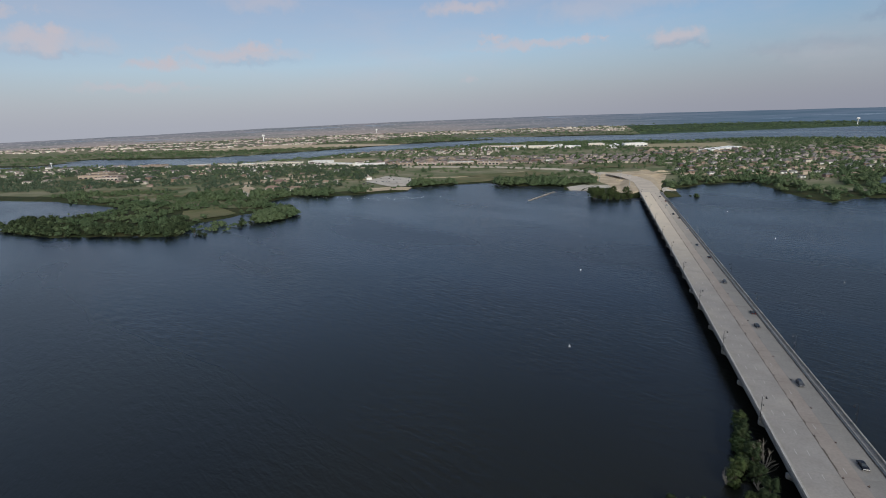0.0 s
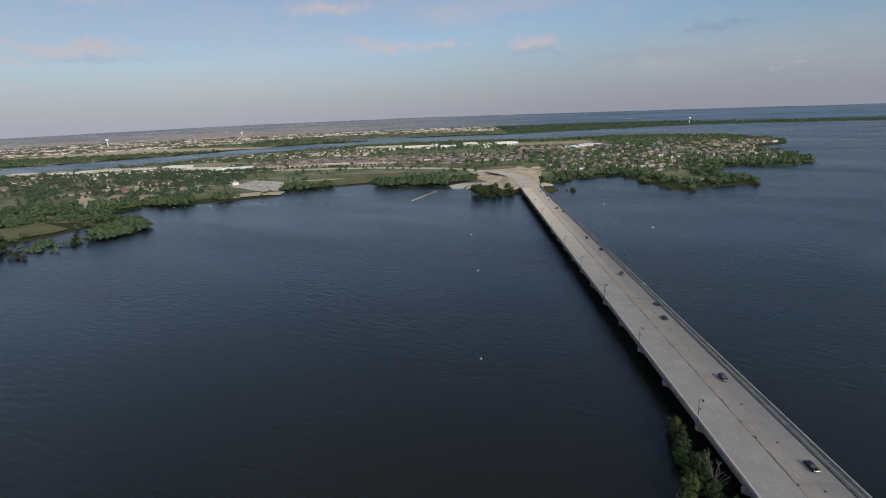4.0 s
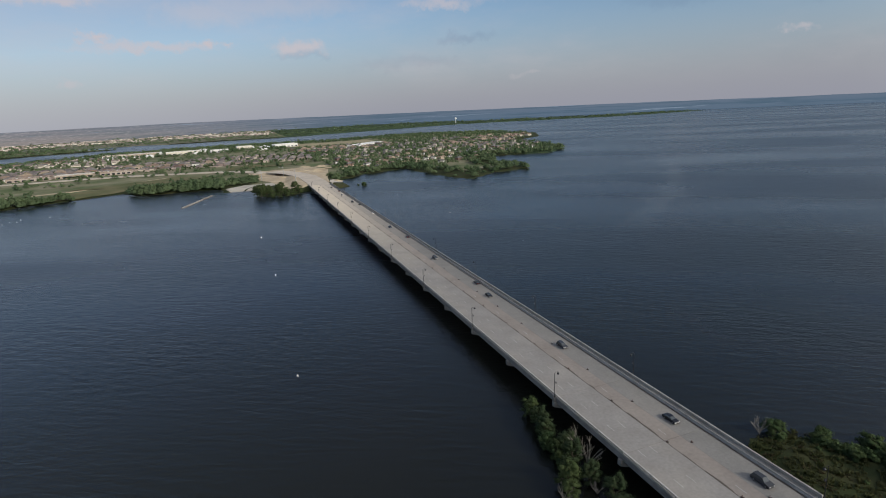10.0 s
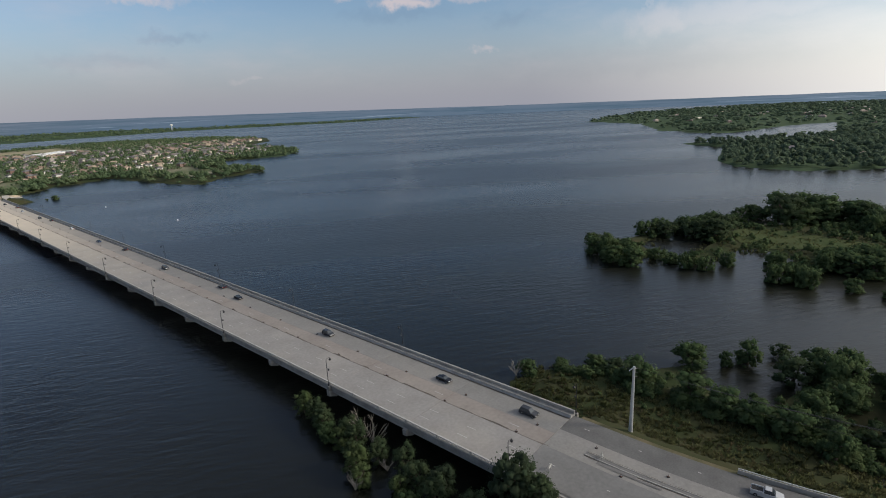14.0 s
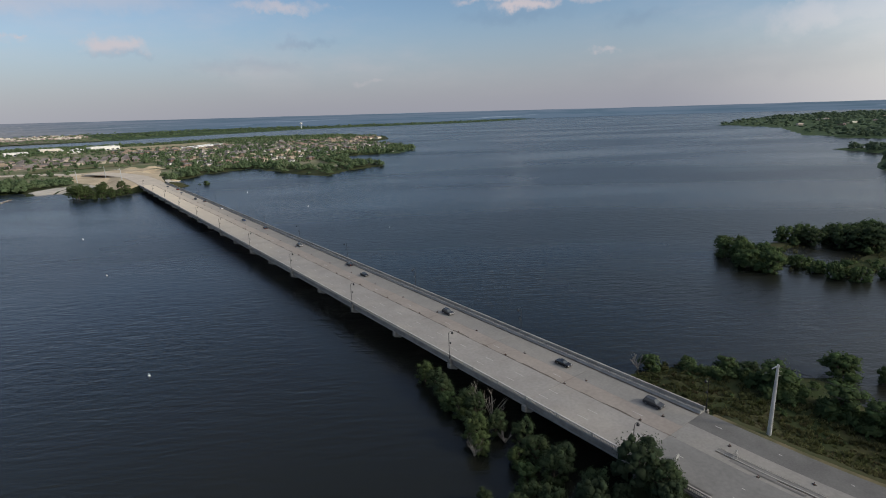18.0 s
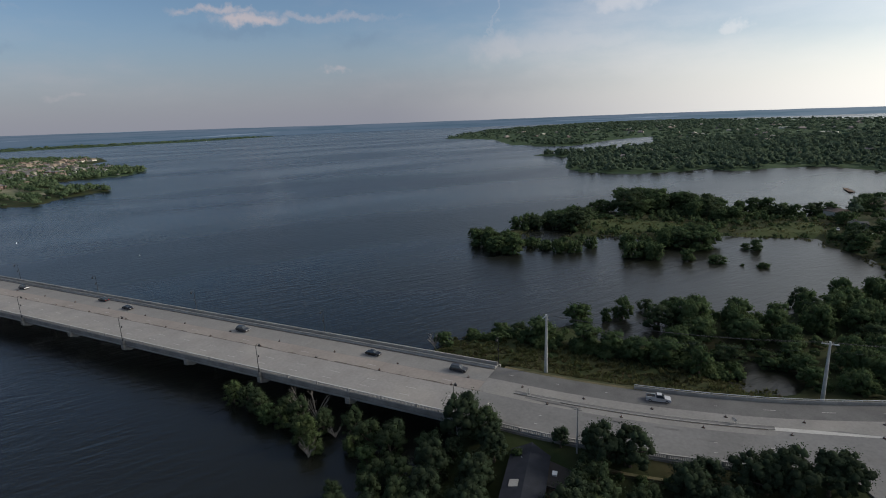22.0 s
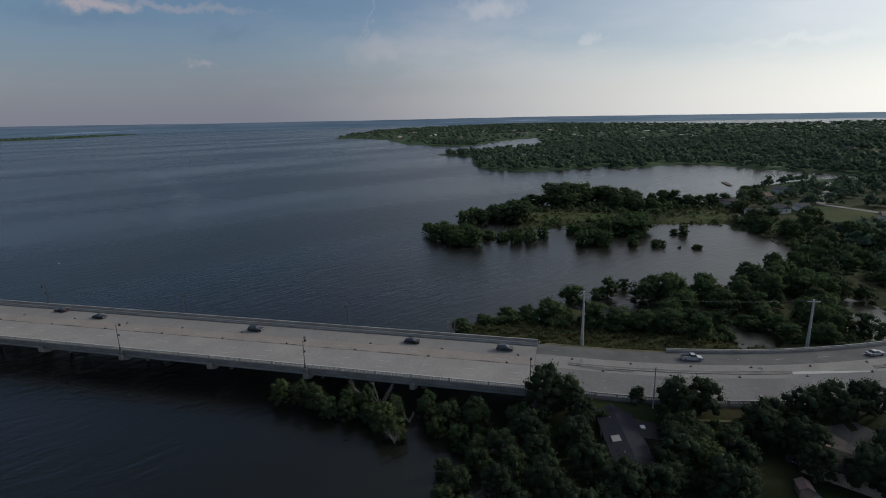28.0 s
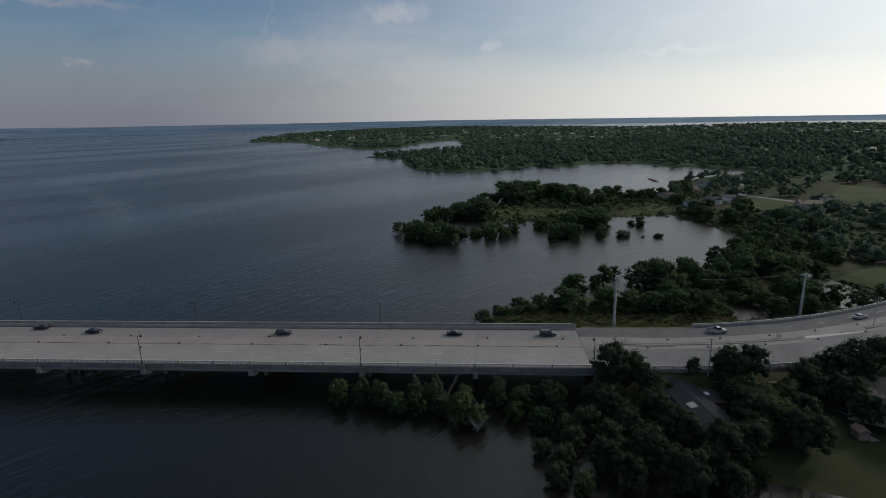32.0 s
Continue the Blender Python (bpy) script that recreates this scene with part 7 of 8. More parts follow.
def median_lamp(x, y, h=9.5):
    e = thing("road_lamp", "plain grey road lamp on the median", "street lamp", at=(x, y, float(road_level(y)) + 0.1))
    Kit().tube([(0, 0, 0), (0, 0, h)], [0.12, 0.08], 8).make("pole", STEEL, e)
    Kit().tube([(0, 0, h - 0.1), (-1.0, 0.2, h + 0.25), (-2.0, 0.4, h + 0.3)], [0.06, 0.05, 0.05], 6).make("arm", STEEL, e)
    Kit().box(-2.5, -1.9, 0.25, 0.55, h + 0.22, h + 0.38, 0.04).make("lamp_head", STEEL, e)


median_lamp(float(road_shift(-91)) + 15.6, -91)
timber_pole(4, -96, 8.5)
timber_pole(-1.6, -28.5, 10.5, CONCRETE)
timber_pole(-9.5, -91, 6.0)
for x, y in ((-52, 795), (-18, 812), (-9, 718)):
    e = thing("signal_mast", "tall pale steel signal mast at the road works", "signal mast", "masts at the far junction", at=(x, y, gz(x, y)))
    Kit().tube([(0, 0, -0.3), (0, 0, 17)], [0.45, 0.28], 8).make("mast", STEEL, e)
    Kit().tube([(0, 0, 15.5), (-7, 1, 16.2)], [0.2, 0.12], 6).make("mast_arm", STEEL, e)
    for u in (0.5, 0.9):
        Kit().box(-7 * u - 0.25, -7 * u + 0.25, u - 0.25, u + 0.25, 14.6, 15.8, 0.05).make("signal_head", BLACK, e)


def rail_fence(pts):
    e = thing("rail_fence", "low white two-rail fence beside the side road", "fence")
    for (ax, ay), (bx, by) in zip(pts[:-1], pts[1:]):
        za, zb = gz(ax, ay), gz(bx, by)
        for h in (0.5, 0.95):
            Kit().tube([(ax, ay, za + h), (bx, by, zb + h)], [0.06, 0.06], 6).make("rail", WALLS[3], e)
    for x, y in pts:
        Kit().box(x - 0.08, x + 0.08, y - 0.08, y + 0.08, gz(x, y) - 0.3, gz(x, y) + 1.1, 0.01).make("post", WALLS[3], e)


rail_fence([(-10.5, -94), (-12.6, -96.2), (-14.8, -98.5), (-17, -101), (-19, -103.4)])


def earth_heap(x, y, r, h, seed, label):
    g = random.Random(seed)
    k, n = Kit(), 14
    vs, fs = [(x, y, gz(x, y) + h)], []
    for ring, (q, zz) in enumerate(((0.35, 0.85), (0.7, 0.4), (1.0, -0.05))):
        for i in range(n):
            a = i * 6.283 / n
            rr = r * q * g.uniform(0.8, 1.2)
            vs.append((x + rr * math.cos(a) * 1.5, y + rr * math.sin(a), gz(x, y) + h * zz * g.uniform(0.8, 1.2)))
    fs += [(0, 1 + i, 1 + (i + 1) % n) for i in range(n)]
    for ring in range(2):
        o = 1 + ring * n
        fs += [(o + i, o + n + i, o + n + (i + 1) % n, o + (i + 1) % n) for i in range(n)]
    tagged(k.add(vs, fs).make("soil_mound", EARTH if y < 0 else SOIL), label, "earth heap", "mounds of the works")


for i, (x, y, r, h) in enumerate(((-20, 800, 7, 2.5), (40, 860, 9, 3), (58, 930, 8, 3), (-45, 880, 8, 2.5), (45, 700, 6, 2), (30, 950, 7, 2), (37.3, -117, 2.4, 1.2), (51, -128, 4, 1.4))):
    earth_heap(x, y, r, h, i, "mound of loose earth beside the road")


def buoy(x, y, s=1.0):
    e = thing("buoy", "small white marker buoy floating on the lake", "buoy", "marker buoys", at=(x, y, 0))
    Kit().tube([(0, 0, -0.5 * s), (0, 0, -0.1 * s), (0, 0, 0.25 * s), (0, 0, 0.5 * s)], [0.25 * s, 0.6 * s, 0.6 * s, 0.25 * s], 14).make("float", WHITE_ROOF, e)
    Kit().tube([(0, 0, 0.45 * s), (0, 0, 1.5 * s)], [0.16 * s, 0.14 * s], 10).make("pillar", WHITE_ROOF, e)
    Kit().tube([(0, 0, 0.9 * s), (0, 0, 1.15 * s)], [0.165 * s, 0.16 * s], 10).make("band", ORANGE, e)


for x, y in ((-71, 126.6), (-69, 269), (-72, 388), (102, 264), (98, 396), (87, 533)):
    buoy(x, y, 0.6)
for x, y in ((-483, 618), (-447, 626), (-420, 600), (-372, 600), (-350, 609), (-323, 618), (-313, 628), (-286, 640), (-400, 612), (-340, 622)):
    buoy(x, y, 0.6)


for i in range(26):
    buoy(-484 + 6.8 * i, 617 + 9 * math.sin(i * 1.3) + i * 0.7, 0.6)


def sailboat(x, y, turn):
    e = thing("sailboat", "white sailing boat far out on the lake", "boat", at=(x, y, 0))
    e.rotation_euler = (0, 0, radians(turn))
    k = Kit()
    k.add([(-4, -1.2, 1), (2.5, -1.2, 1), (5, 0, 1.2), (2.5, 1.2, 1), (-4, 1.2, 1), (-3.6, -0.7, -0.4), (2.5, -0.6, -0.4), (4, 0, -0.3), (2.5, 0.6, -0.4), (-3.6, 0.7, -0.4)],
          [(0, 1, 2, 3, 4), (9, 8, 7, 6, 5), (0, 5, 6, 1), (1, 6, 7, 2), (2, 7, 8, 3), (3, 8, 9, 4), (4, 9, 5, 0)]).make("hull", CARS["white"], e)
    Kit().tube([(0.8, 0, 1), (0.8, 0, 13)], [0.1, 0.06], 6).make("mast", STEEL, e)
    Kit().add([(0.6, 0.05, 2), (-4, 0.4, 2), (0.6, 0.05, 12.5), (0.6, -0.05, 2), (-4, 0.3, 2), (0.6, -0.05, 12.5)], [(0, 1, 2), (5, 4, 3), (0, 2, 5, 3), (1, 4, 5, 2), (0, 3, 4, 1)]).make("sail", WHITE_ROOF, e)


sailboat(2590, 1498, 40)
sailboat(2075, 2530, 100)


def jetty():
    e = thing("floating_jetty", "long pale floating jetty moored off the north shore", "jetty")
    a, b = Vector((-148, 607, 0)), Vector((-120, 694, 0))
    d = (b - a).normalized()
    turn = math.atan2(d.y, d.x)
    n = 12
    sec = (b - a).length / n
    for i in range(n):
        m = Matrix.Translation(a + d * (sec * i)) @ Matrix.Rotation(turn, 4, "Z")
        ob = Kit().box(0.05, sec - 0.05, -1.6, 1.6, -0.3, 0.55, 0.05).make("pontoon", GRAVEL, e)
        ob.matrix_basis = m
        ob = Kit().box(0.1, sec - 0.1, -1.75, -1.45, 0.5, 0.75).make("edge_beam", WOOD, e)
        ob.matrix_basis = m
        if i % 3 == 0:
            ob = Kit().tube([(0.3, 1.8, -2), (0.3, 1.8, 2.2)], [0.16, 0.16], 8).make("pile", WOOD, e)
            ob.matrix_basis = m


jetty()
dock = thing("boat_dock", "small wooden boat dock in the east bay", "dock", at=(470, -160, 0))
Kit().box(-13, 13, -2.0, 2.0, 0.5, 0.8, 0.05).make("deck", WOOD, dock)
for x in (-12, -4, 4, 12):
    for y in (-1.8, 1.8):
        Kit().tube([(x, y, -2), (x, y, 1.3)], [0.18, 0.18], 8).make("pile", WOOD, dock)


def water_tower(x, y, h, label):
    e = thing("water_tower", label, "water tower", "water towers", at=(x, y, gz(x, y)))
    Kit().tube([(0, 0, -1), (0, 0, h * 0.1), (0, 0, h * 0.72)], [h * 0.11, h * 0.06, h * 0.06], 14).make("stem", WHITE_ROOF, e)
    Kit().tube([(0, 0, h * 0.68), (0, 0, h * 0.75), (0, 0, h * 0.86), (0, 0, h * 0.95), (0, 0, h)], [h * 0.07, h * 0.2, h * 0.235, h * 0.19, h * 0.05], 18).make("tank", WHITE_ROOF, e)


water_tower(-2140, 2953, 46, "white water tower beyond the inlet")
water_tower(-1779, 1215, 17, "pale water tower among the trees")
water_tower(1275, 3246, 36, "white water tower on the far peninsula")
water_tower(-1790, 4020, 40, "distant white water tower near the horizon")


# ======== trees by the water ========
g = random.Random(31)
SIZES = {"lake": (4.2, 7.0), "lake2": (3.6, 6.4), "lake3": (4.8, 5.8), "lake4": (3.2, 7.8), "bush": (2.4, 3.0), "willow": (3.4, 8.0)}


def grove(spots, where, kinds):
    """Trees by place, crown radius and height; a wide crown is a knot of several trees."""
    for x, y, r, h in spots:
        h, r = min(h, 10.5) * 1.12, r * 1.3
        n = 1 if r < 7.2 else 2 if r < 9.5 else 3 if r < 13 else 5
        for i in range(n):
            a = i * 6.283 / n + g.uniform(-0.4, 0.4)
            q = 0 if n == 1 else r * 0.52
            rr = r if n == 1 else r * g.uniform(0.58, 0.7)
            kind = "bush" if h < 4.6 else g.choice(kinds)
            kr, kh = SIZES[kind]
            s = rr / kr
            tree(kind, x + q * math.cos(a), y + q * math.sin(a), s, where, tall=max(0.7, min(1.5, h * g.uniform(0.85, 1.05) / (kh * s))))


MIX = ["lake", "lake2", "lake3", "lake"]
grove([(50, 28, 3.4, 4.5), (58, 20, 3.2, 2.6), (69, 14, 3.6, 4.1), (66, 6, 3.2, 4.4), (62, -2, 5.4, 8.5), (62, -17, 5.4, 5.8), (61, -26, 4.8, 6.2), (59, -34, 4.8, 6.2), (59, -42, 5.3, 6.6), (59, -50, 5.7, 7.5), (70, -59, 4.1, 6.1)], "on the near spit", MIX)
grove([(85, -10, 5.4, 8.5), (91, -19, 2.2, 5.5), (96, -24, 3.7, 8.5), (107, -31, 3.0, 5.5)], "in the shallows", MIX)
grove([(93, -41, 8.3, 9.0), (96, -49, 6.8, 9.0), (93, -59, 5.6, 9.0), (96, -73, 6.9, 8.5), (106, -85, 7.2, 8.5), (72, -70, 5.2, 4.0), (65, -78, 6.0, 4.7), (118, -97, 7.7, 9.5), (108, -101, 7.4, 9.5), (76, -90, 6.4, 8), (71, -98, 7.4, 8), (112, -108, 7.6, 9), (92, -100, 7.0, 8.5), (108, -120, 3.2, 6), (80, -76, 6, 7), (84, -64, 5.5, 7.5)
       ] + [(82, -50, 5, 7), (74, -44, 4.5, 6), (104, -62, 5, 8), (122, -84, 6.5, 9), (132, -98, 7, 9), (128, -116, 7, 9), (144, -112, 6, 8), (148, -130, 7, 9), (162, -122, 6, 8), (166, -142, 7, 9), (184, -136, 6, 8), (138, -142, 6, 8), (124, -136, 5, 7), (60, -88, 4, 5.5), (56, -104, 4, 5.5), (62, -116, 4.5, 6)], "on the near spit", MIX)
grove([(181, 51, 9.7, 10), (191, 68, 8.4, 10), (204, 82, 4.0, 6.0)], "at the tip of the far spit", ["willow", "lake", "lake3"])
grove([(246, 60, 9.7, 10.0), (253, 48, 5.0, 10.0), (257, 33, 12.7, 10.0), (322, 25, 9.2, 7.7), (324, -3, 18.1, 8.7), (330, -25, 13.8, 10), (323, -47, 13.6, 10), (331, -70, 5.9, 9), (340, -84, 7.9, 10), (306, -47, 8.8, 10), (224, -44, 12.3, 9), (218, -31, 7.0, 8.2), (214, -10, 5.2, 7.0), (300, 30, 7, 7), (290, 44, 6, 7), (300, -62, 8, 8)
       ] + [(318, -98, 8, 9), (338, -120, 8, 9), (360, -150, 9, 9), (300, -128, 7, 8), (392, -160, 9, 9), (258, -124, 7, 8.5), (238, -122, 6.5, 8), (220, -134, 7, 9), (202, -142, 7, 9), (240, -146, 7, 9), (262, -158, 7, 9), (218, -164, 7, 9), (196, -164, 7, 9), (276, -140, 5, 7)], "on the far spit", MIX)
grove([(194, 41, 4.2, 6.0), (192, 32, 4.2, 5.5), (190, 23, 5.7, 7.5), (189, 15, 4.1, 7.0), (201, 8, 3.4, 7.5), (188, -21, 8.0, 9), (189, -43, 4.0, 7.0), (189, -56, 4.1, 5.0), (186, -67, 1.1, 2.2), (186, -76, 3.2, 3.4), (220, -75, 3.6, 7.0), (223, -70, 2.7, 4.2)], "rising from the lagoon", ["lake", "lake3"])
for x, y in ((306, 34), (313, 28), (318, 20)):
    dead_tree(x, y, 8.5, int(x))
dead_tree(47, 30, 6, 21)
tree("lake3", 73, 648, 1.0, "standing in open water")
tree("bush2", 66, 652, 0.9, "standing in open water")
for x, y in ((-54, 636), (-46, 630), (-38, 627), (-30, 626), (-22, 628), (-14, 634), (-50, 646), (-40, 640), (-28, 640), (-18, 645), (-57, 652), (-34, 652), (-62, 640), (-60, 630), (-48, 620), (-40, 617), (-30, 619), (-65, 650)):
    tree(g.choice(["bush2", "willow2", "willow"]), x, y, g.uniform(1.6, 2.0), "by the far abutment")
for x, y in ((-485, 350), (-478, 345), (-470, 342), (-492, 352), (-466, 398), (-462, 392), (-455, 402), (-470, 410), (-478, 418)):
    tree(g.choice(["lake2", "lake4"]), x, y, g.uniform(0.8, 1.0), "in flood water off the west point", z=-0.3)

# ======== woods ========
def weed_field(name, n, box, seed, lo, hi, label, mat, blades=7, **kw):
    """Tufts of upright weed blades, each blade a bent pair of triangles."""
    x, y, d = scatter(n, *box, seed, **kw)
    g = np.random.RandomState(seed + 3)
    m = len(x)
    h = g.uniform(lo, hi, m) * (0.75 + 0.5 * wobble(x, y, 6.0, seed + 1))
    z = np.maximum(ground_z(x, y), -0.1)
    a = g.rand(m, blades) * 6.283
    k = np.clip(h, 0.15, 3)[:, None] * g.uniform(0.6, 1.15, (m, blades))
    lean = g.uniform(0.2, 0.75, (m, blades)) * k
    w = 0.10 + 0.10 * k
    r = g.uniform(0, 0.3, (m, blades))
    bx, by = x[:, None] + r * np.cos(a), y[:, None] + r * np.sin(a)
    zz = z[:, None] + 0 * k
    rows = [(bx - w * np.sin(a), by + w * np.cos(a), zz), (bx + w * np.sin(a), by - w * np.cos(a), zz),
            (bx + lean * 0.35 * np.cos(a) + w * 0.8 * np.sin(a), by + lean * 0.35 * np.sin(a) - w * 0.8 * np.cos(a), zz + k * 0.6),
            (bx + lean * np.cos(a), by + lean * np.sin(a), zz + k)]
    v = np.stack([np.stack(p, 2) for p in rows], 2).reshape(-1, 3)
    q = np.arange(m * blades)[:, None] * 4
    ob = ob_from(name, v.tolist(), np.concatenate([q + [0, 1, 2], q + [0, 2, 3]]).tolist(), mat)
    me = ob.data
    me.polygons.foreach_set("use_smooth", [True] * len(me.polygons))
    up = np.stack([np.cos(a), np.sin(a), 1.6 + 0 * a], 2).reshape(-1, 3)
    up /= np.linalg.norm(up, axis=1)[:, None]
    me.normals_split_custom_set_from_vertices(np.repeat(up, 4, axis=0).tolist())
    return tagged(ob, label, "grass", kind="stuff")


weed_field("rough_grass", 7500, (29, 64, -70, 28), 40, 0.3, 1.1, "rough tufted grass and weeds beside the causeway", WEEDS, dmin=-0.5, dens=-0.35, scale=9)
weed_field("dry_weeds", 2600, (28, 50, -70, 26), 52, 0.2, 0.8, "dry tan weeds and stalks along the road edge", STRAW, dmin=-0.5, dens=0.05, scale=7)
weed_field("meadow_grass", 9000, (180, 330, -130, 60), 53, 0.5, 1.6, "tall rough grass on the far spit", WEEDS, 5, dmin=0.5, dens=-0.2, scale=16, everywhere=True)
wood("verge_scrub", 420, (55.5, 65, -62, 24), 51, 1.4, 4.4, "low shrubs along the foot of the causeway bank", LEAF_LAKE, 190, dmin=-2, dens=-0.35, scale=17)
wood("verge_saplings", 30, (48, 56, -62, 22), 54, 0.7, 1.9, "young bushes dotted over the causeway bank", LEAF_LAKE, 60, dmin=-1, dens=0.0, scale=12)
wood("spit_scrub", 1800, (58, 200, -220, 22), 41, 1.4, 4.6, "scrub and young trees on the near spits", LEAF_LAKE, 170, dmin=3.0, dens=-0.3, scale=35)
wood("meadow_scrub", 420, (225, 330, -120, 35), 55, 1.2, 4.2, "bushes scattered over the lakeside meadows", LEAF_LAKE, 56, dmin=1, dens=-0.05, scale=22, everywhere=True)
wood("far_spit_wood", 2600, (180, 380, -170, 88), 42, 1.5, 5.5, "green trees and scrub on the far spit", LEAF_LAKE, 56, dmin=4, dens=-0.35, scale=40)
wood("garden_trees", 5200, (60, 680, 800, 1560), 43, 4, 8.5, "garden trees between the houses", None, 24, dmin=8, dens=-0.35)
wood("quarter_trees", 1500, (-600, 70, 1080, 1340), 47, 3, 7, "street trees of the close-built quarter", LEAF, 20, dmin=8, dens=-0.2)
wood("far_peninsula_wood", 2600, (150, 2900, 2550, 4400), 48, 8, 15, "low hazy wood on the far peninsula", LEAF, 10, squash=0.3, dmin=0)
wood("lakeside_wood", 2300, (60, 620, -480, -140), 12, 5, 11, "lakeside wood of dark green trees", LEAF_EAST_HAZY, 60, dmin=2, dens=-0.25, scale=60)
wood("wooded_cape", 4600, (560, 1300, -420, 320), 13, 6, 13, "dense dark wood on the cape across the bay", LEAF_EAST_HAZY, 30, dmin=1, dens=-0.75)
wood("far_wooded_shore", 10500, (900, 3900, -1600, 1000), 14, 11, 22, "wooded far shore with scattered houses", LEAF_EAST_HAZY, 10, dmin=2, squash=0.5, dens=-0.35, scale=160)
wood("inland_wood", 2600, (560, 1400, -900, -330), 20, 8, 15, "dark wood inland of the bay", LEAF_EAST_HAZY, 16, dmin=2, dens=-0.35)
wood("west_wood", 4300, (-1000, -400, 300, 640), 15, 3.5, 10.5, "dense green wood on the flooded west peninsula", None, 92, dmin=-1, dens=-0.3, scale=60)
wood("west_front_trees", 420, (-830, -500, 316, 400), 50, 7, 13, "tall dark trees along the flooded western shore", LEAF, 110, dmin=-2, dmax=34)
wood("west_point_wood", 240, (-482, -425, 420, 525), 44, 5, 12, "green trees on the flooded west point", None, 100, dmin=-2)
wood("west_islet_scrub", 110, (-510, -462, 366, 412), 46, 3, 7, "drowned trees along the creek of the west point", None, 50, dmin=-60, dens=-0.1, scale=30, everywhere=True)
wood("west_town_trees", 4600, (-1500, -500, 640, 1130), 25, 4.5, 9.5, "belts of green trees west of the park", LEAF_EAST_HAZY, 26, dmin=4, dens=-0.5, scale=110)
wood("shore_wood_end", 90, (-102, -58, 772, 838), 49, 5, 10, "trees behind the pale revetment", None, 90, dmin=0, everywhere=True)
wood("shore_wood", 300, (-232, -104, 750, 800), 16, 8, 16, "row of green trees along the north shore", None, 90, dmin=-1, dmax=42, everywhere=True)
for k_, (x0, x1, y0, y1, n_) in enumerate(((-374, -318, 748, 785, 60), (-318, -306, 785, 800, 14), (-298, -284, 766, 780, 12), (-545, -475, 635, 665, 80), (-450, -415, 660, 690, 26), (-700, -560, 560, 640, 100), (-610, -430, 612, 642, 60))):
    wood("tree_clump", n_, (x0, x1, y0, y1), 60 + k_, 7, 15, "clump of green trees in the lakeside park", None, 90, dmin=-4, everywhere=True)
wood("park_trees", 620, (-640, -300, 640, 900), 26, 2.5, 7, "scattered trees in the lakeside park", None, 40, dmin=6, dens=0.15, scale=30)
wood("east_point_wood", 3000, (34, 620, 590, 1000), 17, 5, 12, "green wood along the points east of the bridge", None, 80, dmin=-1, dmax=50, dens=-0.45, scale=45)
wood("bridge_end_trees", 160, (42, 120, 690, 770), 45, 5, 11, "trees on the shore beside the bridge's far end", None, 56, dmin=0, everywhere=True)
wood("town_trees", 8200, (-1900, 900, 860, 2100), 18, 5, 9.5, "garden and street trees of the town", None, 18, dmin=15, dens=-0.3, scale=120)
wood("north_shore_trees", 1900, (-520, 860, 1560, 2150), 35, 6, 12, "green trees behind the shops and the field", None, 18, dmin=6, dens=-0.5, scale=140)
wood("inlet_wood", 5200, (-2700, -450, 1300, 2900), 34, 9, 17, "broad belt of wood across the inlet", None, 12, dmin=2, dmax=360, dens=-0.6, scale=260, squash=0.55)
wood("far_north_wood", 12000, (-3600, 2800, 1750, 3300), 19, 8, 15, "strips of far wood across the inlet", None, 12, dmin=2, dmax=430, dens=-0.45, scale=350, squash=0.5)
wood("horizon_wood", 5000, (-4400, 2400, 2300, 4500), 27, 12, 24, "thin lines of trees towards the horizon", None, 10, dmin=60, dens=0.15, scale=500, squash=0.45)


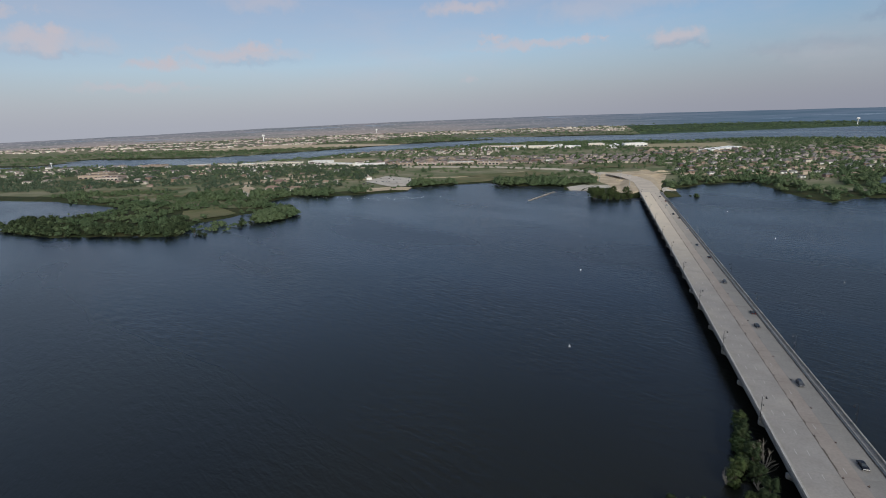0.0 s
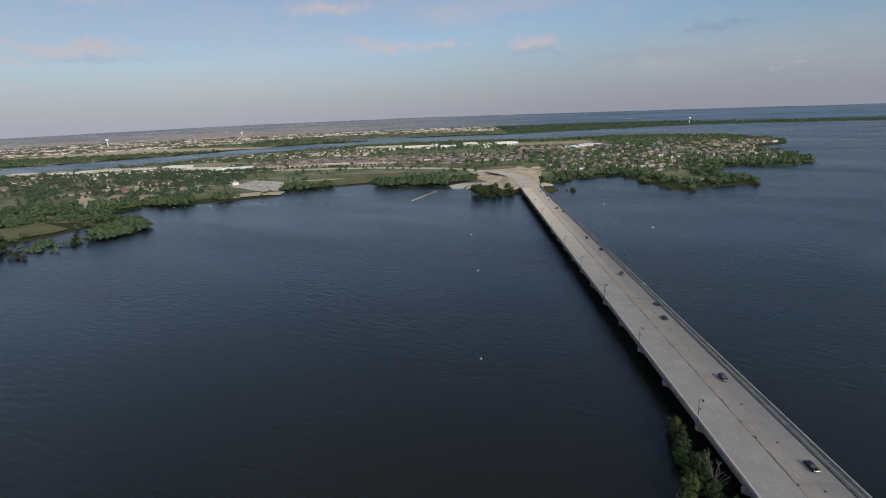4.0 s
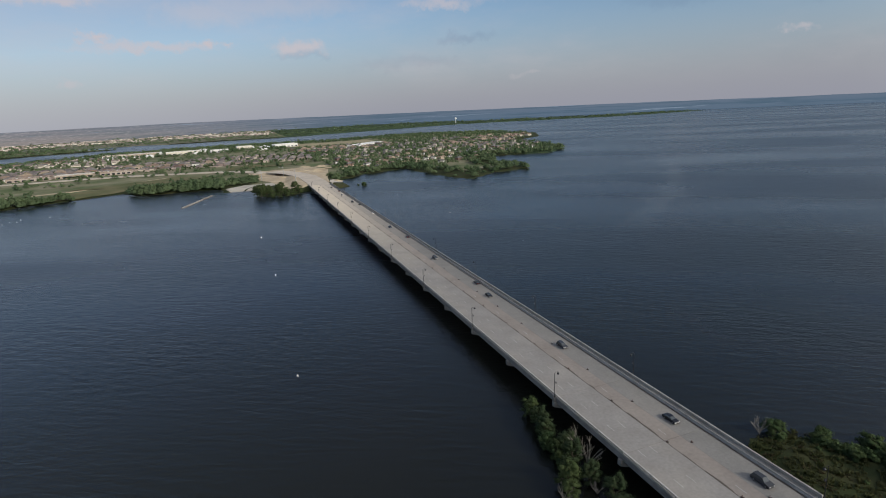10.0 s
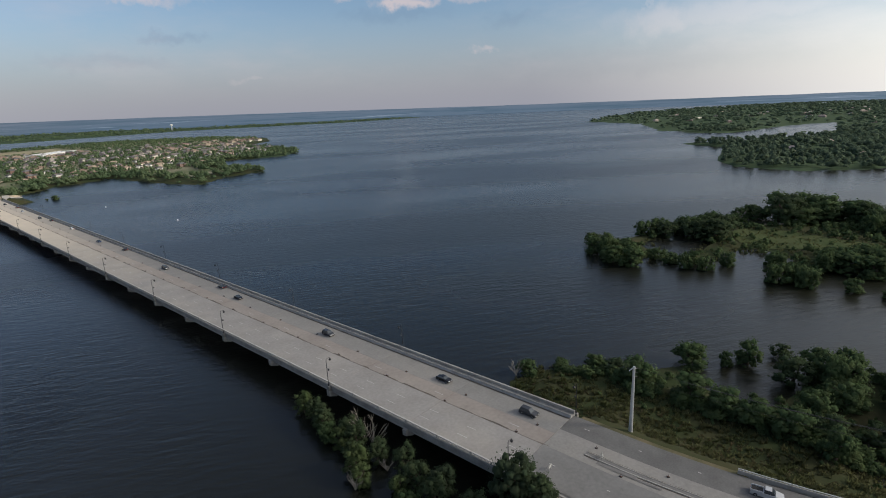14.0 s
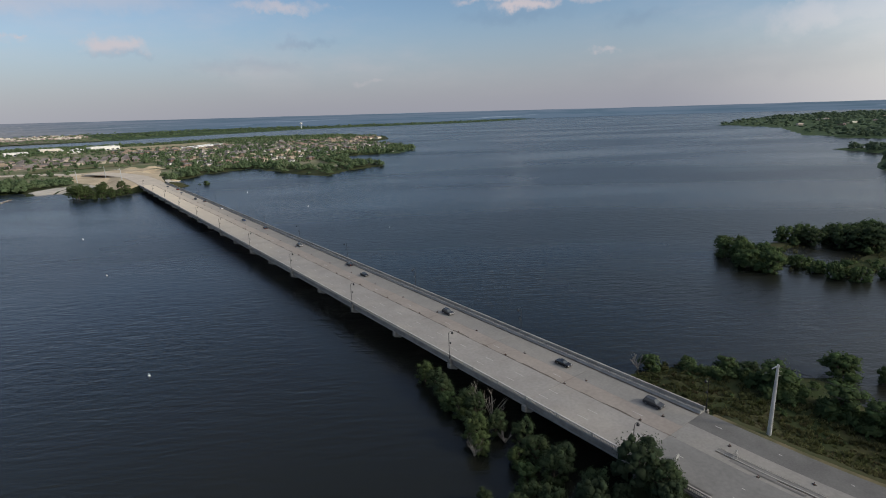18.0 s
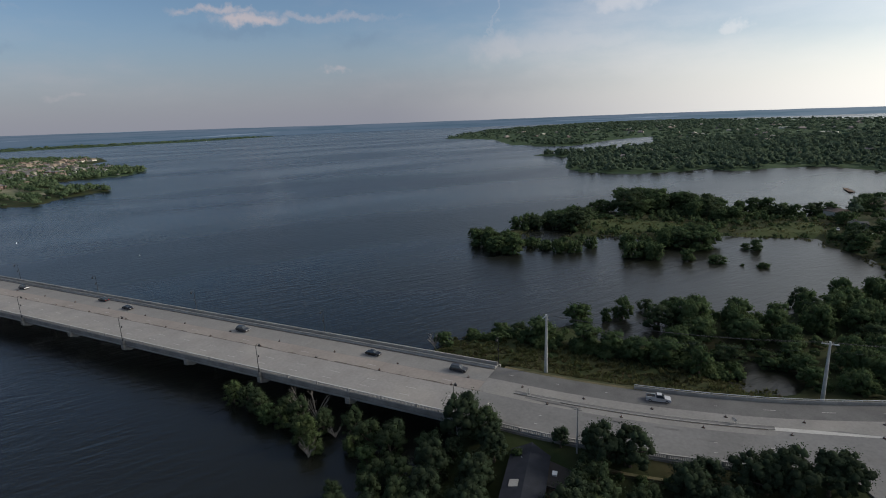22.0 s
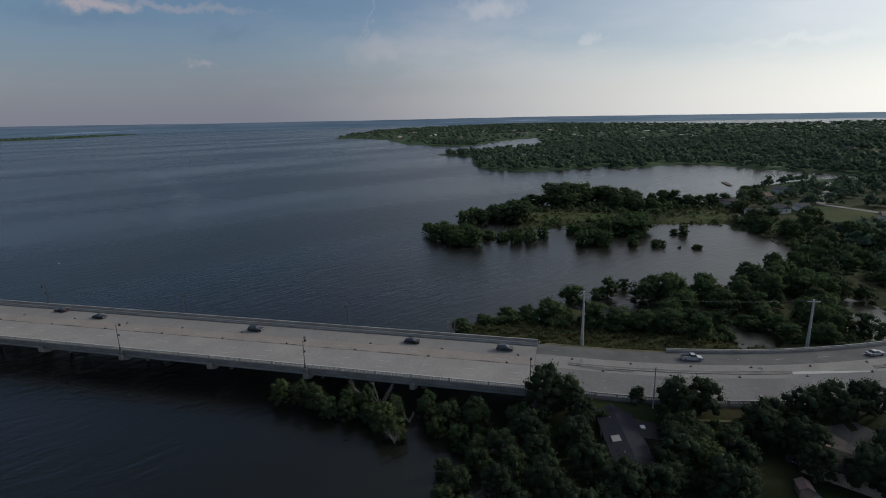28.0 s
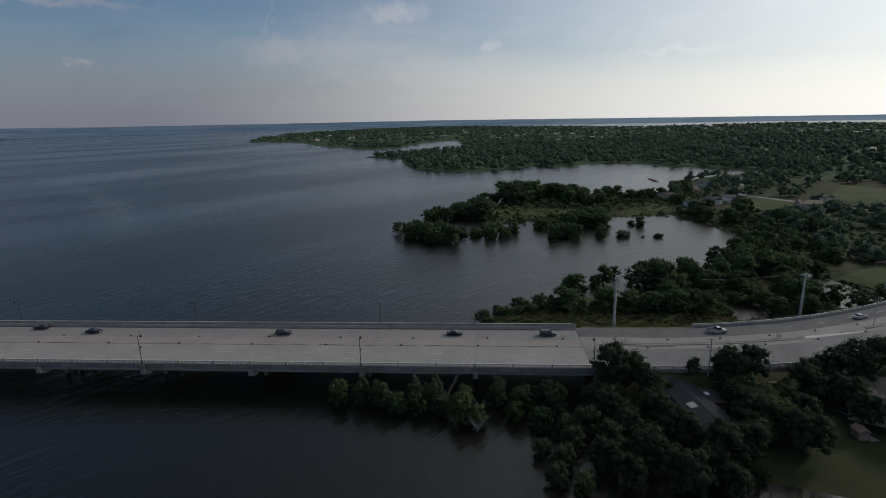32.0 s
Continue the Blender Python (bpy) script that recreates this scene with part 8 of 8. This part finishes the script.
# ======== far suburb ========
def far_suburb():
    """Roofs and walls of the distant suburb, too far to tell apart."""
    g = np.random.RandomState(5)
    x = np.concatenate([g.uniform(-4200, 160, 4300), g.uniform(640, 2600, 170)])
    y = np.concatenate([g.uniform(2080, 4300, 4300), g.uniform(-1100, 640, 170)])
    ok = (shore_distance(x, y) > np.where(x > 700, 30, 400)) & ((wobble(x, y, 500, 77) > -0.2) | (x > 700))
    x, y = x[ok], y[ok]
    z = ground_z(x, y)
    for name, mat, sel, hz, label in (("far_houses", FAR_WALL, 0, 3.6, "far suburban houses"), ("far_white_buildings", WALLS[2], 1, 4.2, "far pale buildings of the suburb")):
        m = (np.arange(len(x)) % 7 == 0) == bool(sel)
        n = m.sum()
        L, W = g.uniform(10, 20 if not sel else 44, n), g.uniform(9, 14, n)
        t = g.rand(n) * 3.14
        c, s = np.cos(t), np.sin(t)
        vs = np.zeros((n, 10, 3))
        for i, (a, b) in enumerate(((-1, -1), (1, -1), (1, 1), (-1, 1))):
            for lv in (0, 1):
                vs[:, i + 4 * lv, 0] = x[m] + (a * L * c - b * W * s) / 2
                vs[:, i + 4 * lv, 1] = y[m] + (a * L * s + b * W * c) / 2
                vs[:, i + 4 * lv, 2] = z[m] + (hz if lv else -1)
        for i, a in ((8, -0.5), (9, 0.5)):
            vs[:, i, 0] = x[m] + a * L * c * 0.6
            vs[:, i, 1] = y[m] + a * L * s * 0.6
            vs[:, i, 2] = z[m] + hz + (3.0 if not sel else 0.8)
        q = np.array([(0, 1, 5, 4), (1, 2, 6, 5), (2, 3, 7, 6), (3, 0, 4, 7), (4, 5, 9, 8), (6, 7, 8, 9), (5, 6, 9, 9), (7, 4, 8, 8)])
        tris = np.array([[p[0], p[1], p[2]] for p in q] + [[p[0], p[2], p[3]] for p in q if p[2] != p[3]])
        f = (tris[None] + (np.arange(n) * 10)[:, None, None]).reshape(-1, 3)
        tagged(new(name, mesh_np(name, vs.reshape(-1, 3), f, mat)), label + " across the inlet", "houses", kind="stuff")


far_suburb()


def house_cluster(label, seed, box, gap, turn, keep, roof, wall, low=6.5, high=10.5):
    """A close-built quarter of gabled houses, far off, joined into one mass."""
    g = np.random.RandomState(seed)
    x0, x1, y0, y1 = box
    u, v = np.meshgrid(np.arange(-800, 800, gap), np.arange(-800, 800, gap * 1.35))
    u, v = u.ravel() + g.uniform(-3, 3, u.size), v.ravel() + g.uniform(-3, 3, u.size)
    t = radians(turn)
    x, y = (x0 + x1) / 2 + u * math.cos(t) - v * math.sin(t), (y0 + y1) / 2 + u * math.sin(t) + v * math.cos(t)
    ok = (x > x0) & (x < x1) & (y > y0) & (y < y1) & (g.rand(u.size) < keep)
    x, y = x[ok], y[ok]
    ok = (shore_distance(x, y) > 20) & clear_of(x, y)
    x, y = x[ok], y[ok]
    z, n = ground_z(x, y), len(x)
    L, W, H = g.uniform(low, high, n), g.uniform(3.6, 5.4, n), g.uniform(2.8, 4.8, n)
    a = t + g.choice([0, math.pi / 2], n) + g.uniform(-0.15, 0.15, n)
    c, s = np.cos(a), np.sin(a)

    def put(p, q, h):
        return np.stack([x + p * c - q * s, y + p * s + q * c, z + h], 1)
    walls = np.stack([put(L * i, W * j, h) for h in (-1 + 0 * H, H) for i, j in ((-1, -1), (1, -1), (1, 1), (-1, 1))], 1)
    e = 0.6
    roofs = np.stack([put((L + e) * i, (W + e) * j, H - 0.1) for i, j in ((-1, -1), (1, -1), (1, 1), (-1, 1))] + [put(L * i * 0.55, 0, H + W * 0.55) for i in (-1, 1)], 1)
    root = thing("house_cluster", label, "houses", kind="stuff")
    for name, vs, fs, mat in (("wall", walls, [(0, 1, 5, 4), (1, 2, 6, 5), (2, 3, 7, 6), (3, 0, 4, 7)], wall), ("roof", roofs, [(0, 1, 5, 4), (2, 3, 4, 5), (1, 2, 5, 5), (3, 0, 4, 4)], roof)):
        k = vs.shape[1]
        tri = np.array([f[:3] for f in fs] + [(f[0], f[2], f[3]) for f in fs if f[2] != f[3]])
        f = (tri[None] + (np.arange(n) * k)[:, None, None]).reshape(-1, 3)
        ob = new(name, mesh_np(name, vs.reshape(-1, 3), f, mat))
        ob.parent = root


house_cluster("close-built dark-roofed houses behind the highway", 3, (-560, 70, 1095, 1330), 18, -8, 0.75, DUSK_ROOF, FAR_WALL, 4.5, 7.5)
house_cluster("pale-walled houses beyond the shops", 4, (-900, -330, 1420, 1720), 27, 10, 0.6, FAR_ROOF, WALLS[2])
house_cluster("scattered houses of the western town", 5, (-1650, -900, 760, 1240), 40, 15, 0.42, FAR_ROOF, WALLS[2], 7, 13)
house_cluster("houses among trees by the western inlet", 6, (-2500, -1200, 900, 1230), 48, 5, 0.3, FAR_ROOF, WALLS[3])
house_cluster("brown-roofed houses in the middle of the eastern town", 7, (90, 680, 1060, 1520), 21, 20, 0.45, DUSK_ROOF, WALLS[2], 4.5, 8)
house_cluster("small park buildings and shelters", 8, (-640, -330, 720, 880), 34, 30, 0.25, FAR_ROOF, WALLS[3], 3, 6)
house_cluster("pale sheds and shops along the inlet", 9, (-520, 40, 1600, 1800), 30, 6, 0.4, WHITE_ROOF, WALLS[3], 6, 14)
house_cluster("bright houses between the trees of the western town", 10, (-1000, -560, 1080, 1240), 26, -10, 0.5, FAR_ROOF, WALLS[3], 5, 10)
